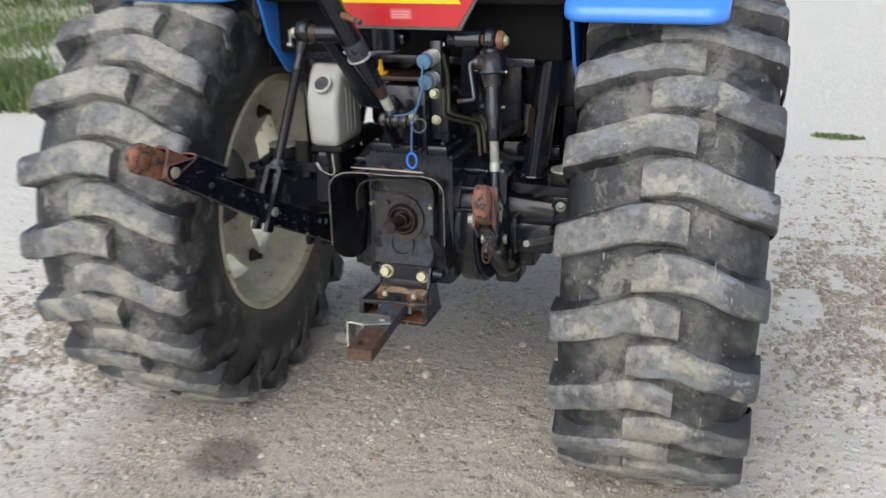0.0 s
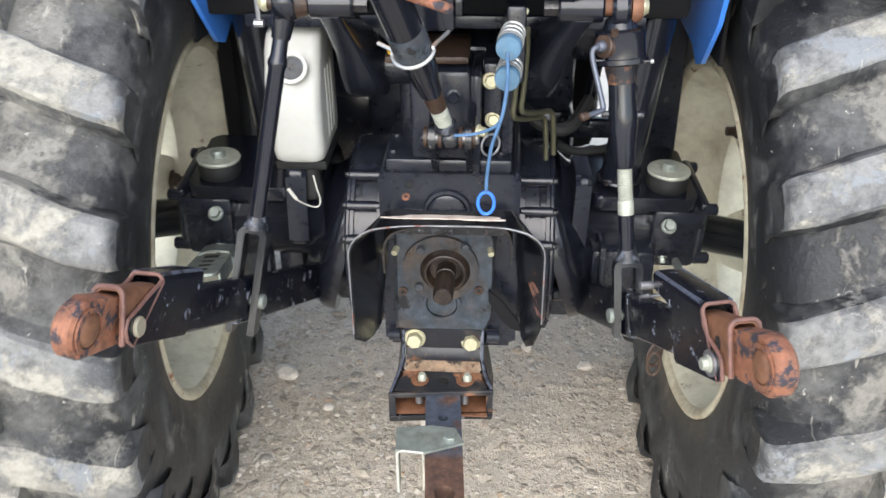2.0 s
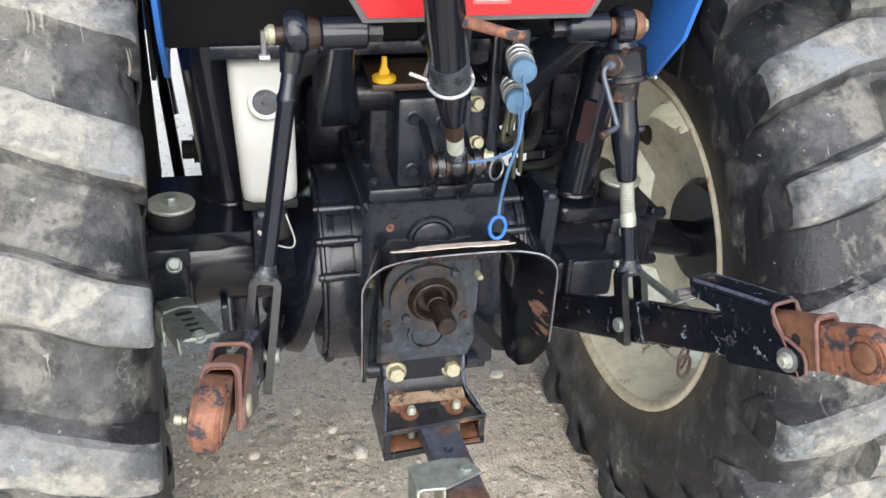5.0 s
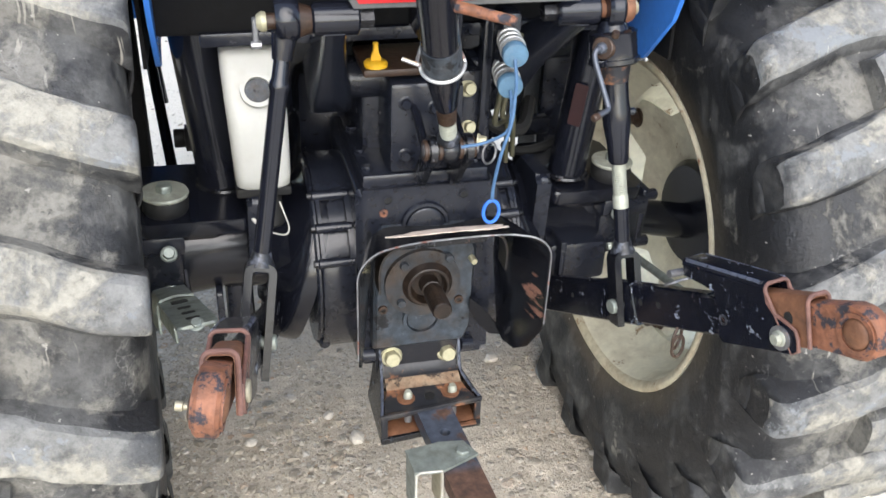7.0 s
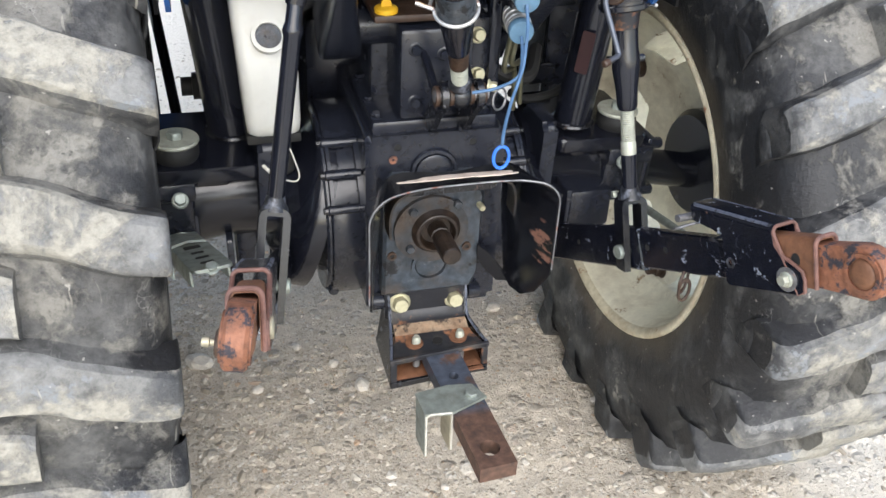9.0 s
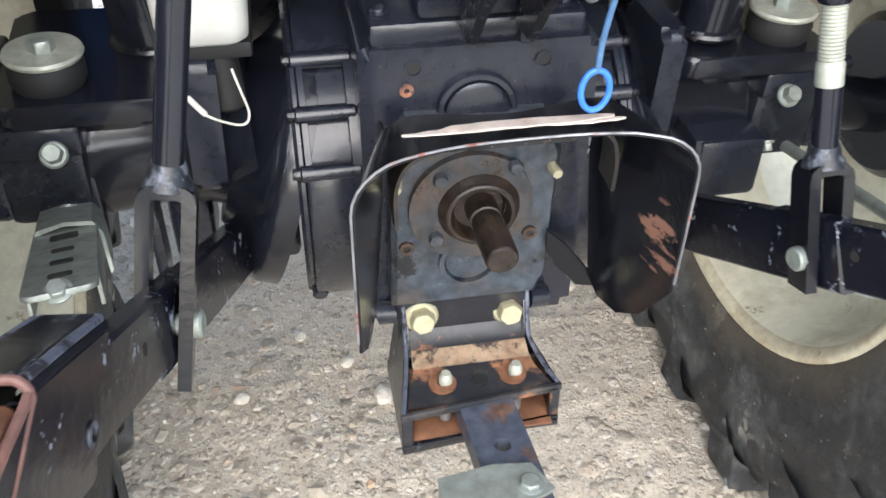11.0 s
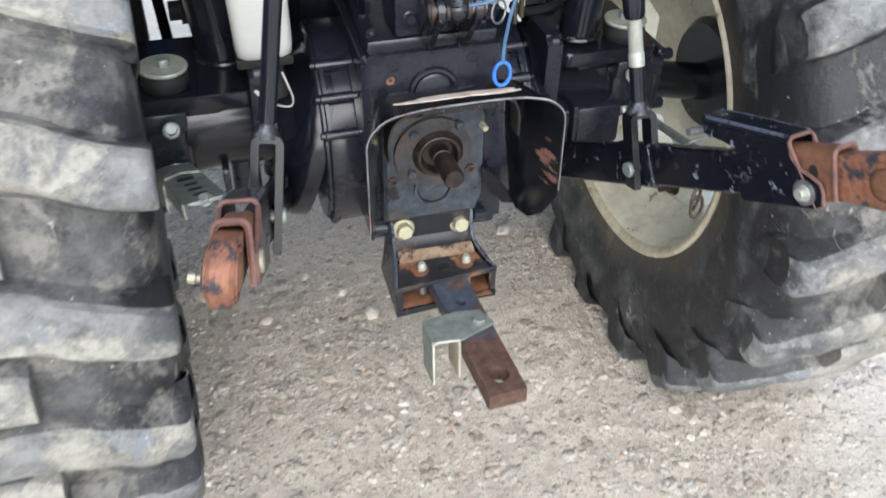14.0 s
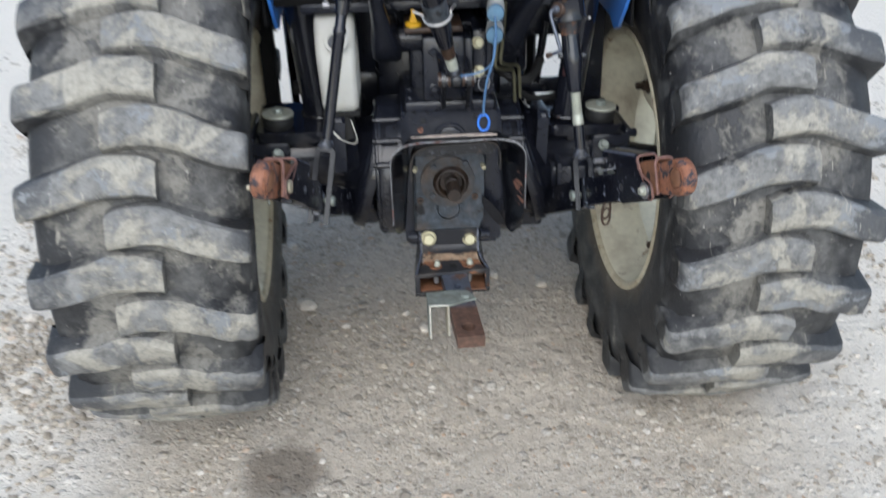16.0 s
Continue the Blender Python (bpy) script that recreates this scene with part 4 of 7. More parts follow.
        for z in (0.727, 0.624):
            for y in (0.112, 0.285):
                part("bolt", rod(B(), (sx * 0.474, y, z), (sx * 0.502, y, z), 0.0115, seg=14, bevel=0.003), black_cast, tr)
        bolt_part(tr, (sx * 0.411, 0.084, 0.705), (0, -0.75, 0.65), 0.0105, 0.016, zinc, "dull zinc hexagon bolt")
        bolt_part(tr, (sx * 0.413, 0.10, 0.632), (0, -0.6, -0.8), 0.007, 0.013, zinc)
        bm = rod(B(), (sx * 0.44, HUB_Y - 0.02, 0.630), ASKEW.inverted() @ ((HUB_RIGHT if sx > 0 else HUB_LEFT) * 0.97), 0.038, seg=28)
        part("axle_shaft", bm, black_paint, tr, "black axle shaft")
        # platform the cab post stands on, with its rubber mount
        bm = B()
        slab(bm, rounded(-0.105 if sx > 0 else -0.085, -0.10, 0.085 if sx > 0 else 0.105, 0.12, 0.018), 0.026, Matrix.Translation((sx * 0.375, 0.19, 0.745)), 0.004)
        block(bm, (sx * 0.385, 0.20, 0.715), (0.13, 0.14, 0.04), 0.008)
        pl = part("mounting_plate", bm, black_paint, tractor, "black mounting plate on the axle")
        bm = turned(B(), (sx * 0.409, 0.138, 0.757), (sx * 0.409, 0.138, 0.788), [(0, 0.034), (0.25, 0.038), (0.7, 0.038), (1, 0.034)], 32)
        part("rubber_mount", bm, rubber_dark, pl, "black rubber mount")
        bm = turned(B(), (sx * 0.409, 0.138, 0.788), (sx * 0.409, 0.138, 0.795), [(0, 0.038), (0.5, 0.0395), (1, 0.038)], 32)
        part("mount_washer", bm, zinc_pale, pl, "dusty zinc washer")
        bolt_part(pl, (sx * 0.409, 0.138, 0.795), (0, 0, 1), 0.014, 0.012, zinc, flange=False)
        tr.matrix_world = pl.matrix_world = ASKEW
        # roll bar post with a weld bead round its foot
        bm = B()
        foot, top = (V(-0.315, 0.215, 0.757), V(-0.405, 0.235, 1.75)) if sx < 0 else (V(0.3178, 0.175, 0.742), V(0.442, 0.205, 1.75))
        rod(bm, foot, top, 0.041 if sx < 0 else 0.035, seg=24)
        post = part("roll_bar_post", bm, black_paint, tractor, "thick black roll bar post")
        bm = ring(B(), foot + V(0, 0, 0.004), (0, 0, 1), 0.042 if sx < 0 else 0.036, 0.006, 28, 8)
        part("weld_bead", bm, black_worn, post)
    bm = slab(B(), rounded(-0.012, -0.040, 0.012, 0.040, 0.003), 0.002, Matrix.Translation((0.3145, 0.1465, 0.893)) @ Matrix.Rotation(radians(-38), 4, "Z") @ Matrix.Rotation(radians(90), 4, "X") @ Matrix.Rotation(radians(-6), 4, "Z"))
    part("decal", bm, decal_red, tractor, "faded dark red decal on the post")
    return case


case = build_axle()


def build_upper_housing():
    """The hydraulic lift housing above the gearbox, and the dark underside of the platform."""
    bm = B()
    block(bm, (0.005, 0.27, 0.91), (0.17, 0.26, 0.19), 0.014)
    up = part("lift_housing", bm, black_cast, tractor, "black cast hydraulic lift housing")
    part("cover", block(B(), (0.0, 0.09, 0.920), (0.10, 0.11, 0.155), 0.008), black_cast, up)
    part("bolt_boss", block(B(), (0.086, 0.115, 0.93), (0.034, 0.12, 0.15), 0.006), black_cast, up)
    part("rib", block(B(), (0.058, 0.09, 0.905), (0.018, 0.13, 0.18), 0.006), black_cast, up)
    for x, z in ((-0.025, 0.965), (-0.025, 0.875), (0.022, 0.955)):
        bolt_part(up, (x, 0.036, z), (0, -1, 0), 0.009, 0.010, black_cast)
    bm = block(B(), (-0.022, 0.105, 1.012), (0.135, 0.12, 0.013), 0.004)
    part("lid", bm, rust_brown, up, "brown stained lid")
    bolt_part(up, (0.081, 0.056, 0.976), (0.1, -1, 0.25), 0.0108, 0.016, bolt_zinc, "yellow zinc hexagon bolt")
    bolt_part(up, (0.085, 0.056, 0.908), (0.1, -1, 0.25), 0.0100, 0.014, bolt_zinc, "yellow zinc hexagon bolt")
    # dipstick with its flared pull
    m = Matrix.Translation((-0.068, 0.062, 1.019))
    bm = turned(B(), m @ V(0, 0, 0), m @ V(0, 0, 0.010), [(0, 0.0185), (0.55, 0.0190), (0.8, 0.017), (1, 0.010)], 28)
    slab(bm, [(-0.012, 0), (0.012, 0), (0.0055, 0.007), (0.0042, 0.015), (0.0042, 0.030), (-0.0042, 0.030), (-0.0042, 0.015), (-0.0055, 0.007)], 0.008, m @ Matrix.Translation((0, 0, 0.008)) @ Matrix.Rotation(radians(90), 4, "X"), 0.002)
    part("dipstick", bm, yellow_plastic, up, "yellow plastic dipstick handle")
    # lift shaft across, with the two rocker arms
    bm = rod(B(), (-0.165, 0.16, 0.965), (0.18, 0.16, 0.965), 0.036, seg=24, bevel=0.004)
    part("rocker_shaft", bm, black_cast, up)
    for sx, bx, ex, ez, ey in ((-1, -0.150, -0.213, 1.138, -0.066), (1, 0.212, 0.265, 1.130, -0.048)):
        rx = -0.133 if sx < 0 else 0.150
        a, b = V(rx, 0.145, 0.962), V(bx, ey, ez)
        bm = B()
        loops = []
        for t, w, h in ((-0.12, 0.034, 0.040), (0.0, 0.036, 0.050), (0.22, 0.032, 0.042), (0.5, 0.022, 0.030), (0.85, 0.017, 0.025), (1.0, 0.017, 0.024)):
            c = a.lerp(b, t)
            d = (b - a).normalized()
            u = d.cross(V(1, 0, 0)).normalized()
            loops.append([c + V(q[0], 0, 0) + u * q[1] for q in rounded(-w, -h, w, h, min(w, h) * 0.35, 3)])
        rings(bm, loops)
        arm = part("rocker_arm", bm, black_cast, tractor, "black forged lift rocker arm")
        bm = rod(B(), (bx - sx * 0.035, ey, ez), (bx + sx * 0.03, ey, ez), 0.023, seg=24, bevel=0.003)
        part("arm_boss", bm, black_paint, arm)
        bm = rod(B(), (bx - sx * 0.055, ey, ez), (bx - sx * 0.033, ey, ez), 0.014, seg=6)
        part("pin_nut", bm, black_worn, arm)
        if sx < 0:
            bm = turned(B(), (bx + sx * 0.03, ey, ez), (ex + sx * 0.03, ey, ez), [(0, 0.018), (0.3, 0.024), (0.5, 0.026), (0.75, 0.018), (0.78, 0.011), (1, 0.011)], 24)
        else:
            bm = turned(B(), (bx + 0.028, ey, ez), (ex + 0.032, ey, ez), [(0, 0.013), (0.70, 0.013), (0.71, 0.0235), (0.82, 0.0235), (0.98, 0.019), (1, 0.016)], 24)
        part("pivot_pin", bm, rust_brown if sx < 0 else rust_orange, arm, "rusty greasy pivot pin")
        bm = turned(B(), (ex + sx * 0.027, ey, ez), (ex + sx * 0.04, ey, ez), [(0, 0.013), (0.5, 0.014), (1, 0.009)], 18)
        part("grease_nipple", bm, bolt_zinc, arm)
    bm = rod(B(), (-0.255, -0.07, 1.145), (-0.255, -0.07, 1.105), 0.004, seg=8)
    rod(bm, (-0.262, -0.072, 1.108), (-0.248, -0.072, 1.108), 0.006, seg=8)
    part("split_pin", bm, steel, up, "bright split pin")
    # body of the tractor ahead of the axle
    tc = part("transmission_case", block(B(), (0.0, 1.1, 0.70), (0.34, 1.5, 0.42), 0.03), black_cast, tractor, "oily black transmission case under the platform")
    part("engine_block", block(B(), (0.0, 2.1, 0.85), (0.5, 1.0, 0.7), 0.05), black_cast, tc)
    part("range_box", block(B(), (0.08, 0.55, 0.70), (0.34, 0.30, 0.16), 0.03), black_cast, tc)
    # added box, fills a bright opening with black
    part("gap_filler_right", block(B(), (0.18, 0.50, 0.93), (0.12, 0.30, 0.27), 0.02), black_cast, tc)
    part("filter_box", block(B(), (-0.15, 0.46, 0.93), (0.21, 0.12, 0.27), 0.02), black_cast, tc)
    # added dark sheet standing in for the shaded space ahead of the axle
    part("dark_backing", block(B(), (-0.145, 0.78, 0.86), (0.45, 0.02, 0.44), 0.006), shade_black, tc)
    part("inner_panel", block(B(), (-0.463, 0.44, 0.89), (0.035, 0.07, 0.42), 0.006), shade_black, tc)
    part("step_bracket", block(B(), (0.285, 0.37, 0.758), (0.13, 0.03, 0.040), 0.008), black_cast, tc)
    # the next invented block blacks out a gap to the ground
    part("gap_filler_left", block(B(), (-0.235, 0.52, 0.69), (0.20, 0.06, 0.17), 0.015), black_cast, tc)
    # two more invented blocks that hide bright ground behind the housing
    part("gap_filler_mid", block(B(), (0.225, 0.95, 0.70), (0.25, 0.10, 0.50), 0.04), shade_black, tc)
    part("gap_filler_top", block(B(), (0.30, 0.42, 0.955), (0.20, 0.05, 0.14), 0.012), black_cast, tc)
    part("lever", rod(B(), (0.286, 0.35, 0.94), (0.264, 0.35, 0.775), 0.011, seg=12), black_paint, tc)
    part("side_panel", block(B(), (0.402, 0.42, 0.86), (0.115, 0.02, 0.36), 0.006), black_cast, tc)
    part("hose", wire(B(), [(0.20, 0.20, 0.80), (0.235, 0.22, 0.775), (0.29, 0.24, 0.77), (0.335, 0.25, 0.785)], 0.009), rubber_dark, tc, "black rubber hose")
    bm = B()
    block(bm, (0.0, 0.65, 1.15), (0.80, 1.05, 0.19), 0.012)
    plat = part("platform", bm, shade_black, tractor, "black underside of the driver's platform")
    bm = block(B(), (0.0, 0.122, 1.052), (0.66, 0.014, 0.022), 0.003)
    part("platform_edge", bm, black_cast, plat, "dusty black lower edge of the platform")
    # added near-black sheet standing in for the shade above the platform
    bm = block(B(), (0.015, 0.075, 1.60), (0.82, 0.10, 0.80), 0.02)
    part("rear_panel", bm, shade_black, plat)
    # rod, hose and side bar seen in the gap beside the post
    bm = rod(B(), (-0.47, 0.95, 0.95), (-0.42, 0.62, 0.60), 0.012, seg=12)
    part("side_bar", rod(B(), (-0.52, 1.5, 1.0), (-0.46, 1.35, 0.45), 0.016, seg=12), black_paint, tractor)
    part("linkage_rod", bm, black_paint, tractor, "black control rod")
    bm = turned(B(), (-0.398, 0.40, 0.766), (-0.33, 0.40, 0.766), [(0, 0.018), (0.3, 0.018), (0.31, 0.026), (0.6, 0.026), (0.62, 0.02), (1, 0.02)], 20)
    part("sensor_plug", bm, rubber_dark, tractor)
    bm = wire(B(), [(0.12, 0.2, 0.89), (0.17, 0.16, 0.855), (0.22, 0.17, 0.845), (0.26, 0.25, 0.865)], 0.012)
    part("hose", bm, rubber_dark, tractor, "black rubber hose")


build_upper_housing()


# ---- power take-off ----
def scuffed_shield():
    """The shield's black paint, rubbed through to speckled rust where a shaft has chafed it inside."""
    m = black_shield.copy()
    m.name = "scuffed_shield_paint"
    n, l = m.node_tree.nodes, m.node_tree.links
    p = n["Principled BSDF"]
    tc, sub, sc, ln = n.new("ShaderNodeTexCoord"), n.new("ShaderNodeVectorMath"), n.new("ShaderNodeVectorMath"), n.new("ShaderNodeVectorMath")
    sub.operation, sc.operation, ln.operation = "SUBTRACT", "MULTIPLY", "LENGTH"
    sub.inputs[1].default_value, sc.inputs[1].default_value = (0.165, -0.118, 0.672), (20.0, 24.0, 17.0)
    l.new(tc.outputs["Object"], sub.inputs[0])
    l.new(sub.outputs[0], sc.inputs[0])
    l.new(sc.outputs[0], ln.inputs[0])
    near = ramp_node(n, l, ln.outputs["Value"], [(0.3, G(0.25)), (1.35, G(0))])
    turn, streak = n.new("ShaderNodeMapping"), n.new("ShaderNodeTexNoise")
    turn.inputs["Rotation"].default_value = (radians(-32), 0, 0)
    turn.inputs["Scale"].default_value = (30.0, 22.0, 70.0)
    l.new(tc.outputs["Object"], turn.inputs[0])
    l.new(turn.outputs[0], streak.inputs["Vector"])
    streak.inputs["Scale"].default_value, streak.inputs["Detail"].default_value = 1.0, 3.0
    speck = noise_node(n, l, 330, 3)
    total = streak.outputs[0]
    for source, k in ((near.outputs[0], 1.0), (speck.outputs[0], 0.32)):
        q = n.new("ShaderNodeMath")
        q.operation = "MULTIPLY_ADD"
        l.new(source, q.inputs[0])
        q.inputs[1].default_value = k
        l.new(total, q.inputs[2])
        total = q.outputs[0]
    gate = ramp_node(n, l, near.outputs[0], [(0.02, G(0)), (0.08, G(1))])
    w = ramp_node(n, l, total, [(0.83, G(0)), (0.93, G(0.85))])
    both = n.new("ShaderNodeMath")
    both.operation = "MULTIPLY"
    l.new(gate.outputs[0], both.inputs[0])
    l.new(w.outputs[0], both.inputs[1])
    old = p.inputs["Base Color"].links[0].from_socket
    l.new(mix_node(n, l, both.outputs[0], old, (0.21, 0.105, 0.075)), p.inputs["Base Color"])
    return m


def build_pto():
    px, pz = 0.010, 0.662
    bm = B()
    slab(bm, [(-0.083, 0.525), (0.083, 0.525), (0.090, 0.56), (0.098, 0.72), (0.082, 0.758), (-0.062, 0.762), (-0.080, 0.735)], 0.045,
         Matrix.Translation((0, -0.005, 0)) @ Matrix.Rotation(radians(90), 4, "X"), 0.006)
    plate = part("pto_plate", bm, grey_plate, tractor, "greasy grey power take-off cover plate")
    plate.location = (-0.002, 0.025, -0.012)
    bm = washer(B(), (px - 0.008, -0.031, pz + 0.002), (0, -1, 0), 0.036, 0.066, 0.011, 48)
    part("bearing_ring", bm, greasy_ring, plate)
    prof = [(0.0, 0.0455), (0.42, 0.0450), (0.60, 0.0425), (0.72, 0.0400), (0.95, 0.0375), (1.0, 0.0355), (1.0, 0.0325), (0.9, 0.0305), (0.55, 0.0290), (0.3, 0.026), (0.22, 0.018)]
    bm = turned(B(), (px, -0.024, pz), (px, -0.049, pz), prof, 44, cap=False)
    part("seal_collar", bm, pto_brown, plate, "brown greasy seal collar", 30)
    bm = turned(B(), (px, -0.0265, pz), (px, -0.0325, pz), [(0, 0.028), (1, 0.0279)], 32)
    part("seal_recess", bm, pto_brown, plate, "dark recess round the shaft")
    bm = B()
    loops = []
    for y, k, sp in ((0.0, 0.0172, 0), (-0.036, 0.0172, 0), (-0.037, 0.0152, 0), (-0.045, 0.0152, 0), (-0.046, 0.0170, 1), (-0.106, 0.0170, 1), (-0.109, 0.0162, 0), (-0.111, 0.0145, 0)):
        pz = 0.650 - 0.10 * y
        n = 48
        loops.append([V(px + (k - (0.0009 if sp and i % 8 < 3 else 0)) * math.cos(2 * math.pi * i / n), y, pz + (k - (0.0009 if sp and i % 8 < 3 else 0)) * math.sin(2 * math.pi * i / n)) for i in range(n)])
    rings(bm, loops)
    part("pto_shaft", bm, pto_brown, tractor, "rusty brown splined power take-off shaft", 30)
    bm = washer(B(), (0.003, -0.031, 0.589), (0, -1, 0), 0.0285, 0.0340, 0.008, 40)
    turned(bm, (0.003, -0.026, 0.589), (0.003, -0.0305, 0.589), [(0, 0.0285), (0.6, 0.0275), (1, 0.026)], 32)
    part("cast_boss", bm, grey_plate, plate)
    for x, z in ((-0.032, 0.706), (0.046, 0.713), (-0.036, 0.631)):
        bolt_part(plate, (x, -0.036, z), (0, -1, 0), 0.008, 0.009, grey_plate, flange=False)
    for x, z in ((-0.075, 0.700), (0.088, 0.702)):
        bolt_part(plate, (x, -0.026, z), (-0.15 if x < 0 else 0.1, -1, 0), 0.0062, 0.018, bolt_zinc, "yellow zinc bolt", flange=False)
    for x, z in ((-0.066, 0.613), (0.069, 0.618)):
        bm = washer(B(), (x, -0.029, z), (0, -1, 0), 0.0042, 0.0082, 0.005, 20)
        part("rusty_hole", bm, rust_brown, plate, "rust-ringed hole")
        bm = rod(B(), (x, -0.0275, z), (x, -0.0295, z), 0.005, seg=12)
        part("bolt_hole", bm, rubber_dark, plate)
    # shield: one bent sheet over the shaft, flaring to the rear
    t = 0.003
    xl, xr, zt = -0.135, 0.172, 0.806
    arc = [(xl, 0.70)]
    for k in range(7):
        a = radians(180 - 15 * k)
        arc.append((xl + 0.045 + 0.045 * math.cos(a), zt - 0.045 + 0.045 * math.sin(a)))
    for k in range(1, 12):
        u = k / 12
        arc.append((xl + 0.045 + (xr - xl - 0.085) * u, zt - 0.008 * math.sin(math.pi * u) ** 2 + 0.004 * u))
    for k in range(7):
        a = radians(90 - 15 * k)
        arc.append((xr - 0.04 + 0.04 * math.cos(a), zt + 0.002 - 0.04 + 0.04 * math.sin(a)))
    arc.append((xr, 0.70))

    def lip_y(x):
        u = (x - xl) / (xr - xl)
        return -0.148 + 0.034 * max(0.0, math.sin(math.pi * u)) ** 1.5

    def back_y(z):
        """Where the sheet ends towards the housing: the top is cut short, the cheeks reach the plate."""
        k = min(1.0, max(0.0, (z - 0.765) / 0.03))
        return 0.004 - 0.060 * k * k * (3 - 2 * k)

    def flare(x, y):
        """x of the sheet where it nears the plate."""
        k = min(1.0, max(0.0, (y + 0.15) / 0.125))
        return 0.015 + (x - 0.015) * (1 - 0.27 * k)
    bm = B()
    steps = (0.0, 0.25, 0.5, 0.75, 1.0)
    grid = []
    for x, z in arc:
        y0 = lip_y(x)
        row = []
        for q in steps:
            y = y0 + (back_y(z) - y0) * q
            row.append(bm.verts.new((flare(x, y), y, z - 0.02 * q * (0.45 if z > 0.75 else 0.2))))
        grid.append(row)
    for a, b in zip(grid, grid[1:]):
        for i in range(len(steps) - 1):
            bm.faces.new((a[i], b[i], b[i + 1], a[i + 1]))

    def cheek(x, row, low):
        """The sheet goes on down from the row to the lower edge given by the function."""
        prev = row
        for f in (0.25, 0.5, 0.75, 1.0):
            cur = []
            for v in row:
                y = v.co.y
                z = v.co.z + (low(y) - v.co.z) * f
                cur.append(bm.verts.new((flare(x, y) + (0.014 * f * (y + 0.15) / 0.125 if x > 0 else -0.012 * f * (y + 0.15) / 0.125), y, z)))
            for i in range(len(row) - 1):
                bm.faces.new((prev[i], prev[i + 1], cur[i + 1], cur[i]))
            prev = cur
    cheek(xr, grid[-1], lambda y: 0.530 + 0.10 * min(1.0, max(0.0, (-0.04 - y) / 0.108)) ** 2.2)
    cheek(xl, grid[0], lambda y: 0.55 + 0.05 * min(1.0, max(0.0, (-0.06 - y) / 0.09)) ** 2)
    bmesh.ops.recalc_face_normals(bm, faces=bm.faces[:])
    bmesh.ops.solidify(bm, geom=bm.faces[:], thickness=t)
    sh = part("pto_shield", bm, scuffed_shield(), tractor, "black bent steel shield over the power take-off, scraped on top", 40)
    lip = [V(xl, -0.148, 0.61)] + [V(x, lip_y(x) - 0.001, z) for x, z in arc] + [V(xr, -0.148, 0.64)]
    part("shield_lip", wire(B(), lip, 0.0013, 6, 1), lip_steel, sh, "worn front lip of the shield with bare metal")
    for k, (cx, cy, ln, wd) in enumerate(((0.024, -0.1080, 0.078, 0.0085), (-0.036, -0.113, 0.05, 0.004), (0.075, -0.114, 0.035, 0.004))):
        pts = []
        for i in range(30):
            u = 2 * math.pi * i / 30
            rr = 1 + 0.4 * noise.noise((u * 2.2, k * 5.0, 1.0)) + 0.3 * noise.noise((u * 7, k, 4.0))
            pts.append((cx + ln * math.cos(u) * (1 + 0.12 * (rr - 1)), cy + wd * math.sin(u) * rr))
        bm = slab(B(), pts, 0.0016, Matrix.Translation((0.0, -0.002, zt - 0.0105 - 0.0003 * k)) @ Matrix.Rotation(radians(-9), 4, "X"))
        part("scraped_patch", bm, white_paint, sh, "bare scraped patch on top of the shield")
    bm = slab(B(), [(0.088, 0.625), (0.112, 0.60), (0.142, 0.56), (0.150, 0.535), (0.128, 0.54), (0.100, 0.575), (0.088, 0.60)], 0.005, Matrix.Translation((-0.004, -0.012, -0.010)) @ Matrix.Rotation(radians(90), 4, "X"), 0.001)
    part("shield_web", bm, black_shield, sh)
    # inner bent strap that carries the shield
    line = [(p[0], p[2]) for p in smooth_line([(-0.088, 0, 0.690), (-0.088, 0, 0.735), (-0.074, 0, 0.764), (-0.035, 0, 0.777), (0.030, 0, 0.781), (0.085, 0, 0.783), (0.112, 0, 0.774), (0.121, 0, 0.748), (0.121, 0, 0.712)], 4)]
    bm = B()
    loops = []
    for k, p in enumerate(line):
        a, b = line[max(0, k - 1)], line[min(len(line) - 1, k + 1)]
        run = Vector((b[0] - a[0], b[1] - a[1])).normalized()
        nx, nz = -run[1], run[0]
        loops.append([V(p[0] + nx * q, y, p[1] + nz * q) for q, y in ((-0.0018, -0.046), (0.0018, -0.046), (0.0018, -0.085), (-0.0018, -0.085))])
    rings(bm, loops)
    strap = part("shield_bracket", bm, oily_strap, sh, "oily brown-black strap under the shield")
    part("bracket_web", slab(B(), rounded(-0.084, 0.728, 0.116, 0.756, 0.012), 0.005, Matrix.Translation((0, -0.003, -0.008)) @ Matrix.Rotation(radians(90), 4, "X"), 0.001), black_worn, strap)


build_pto()


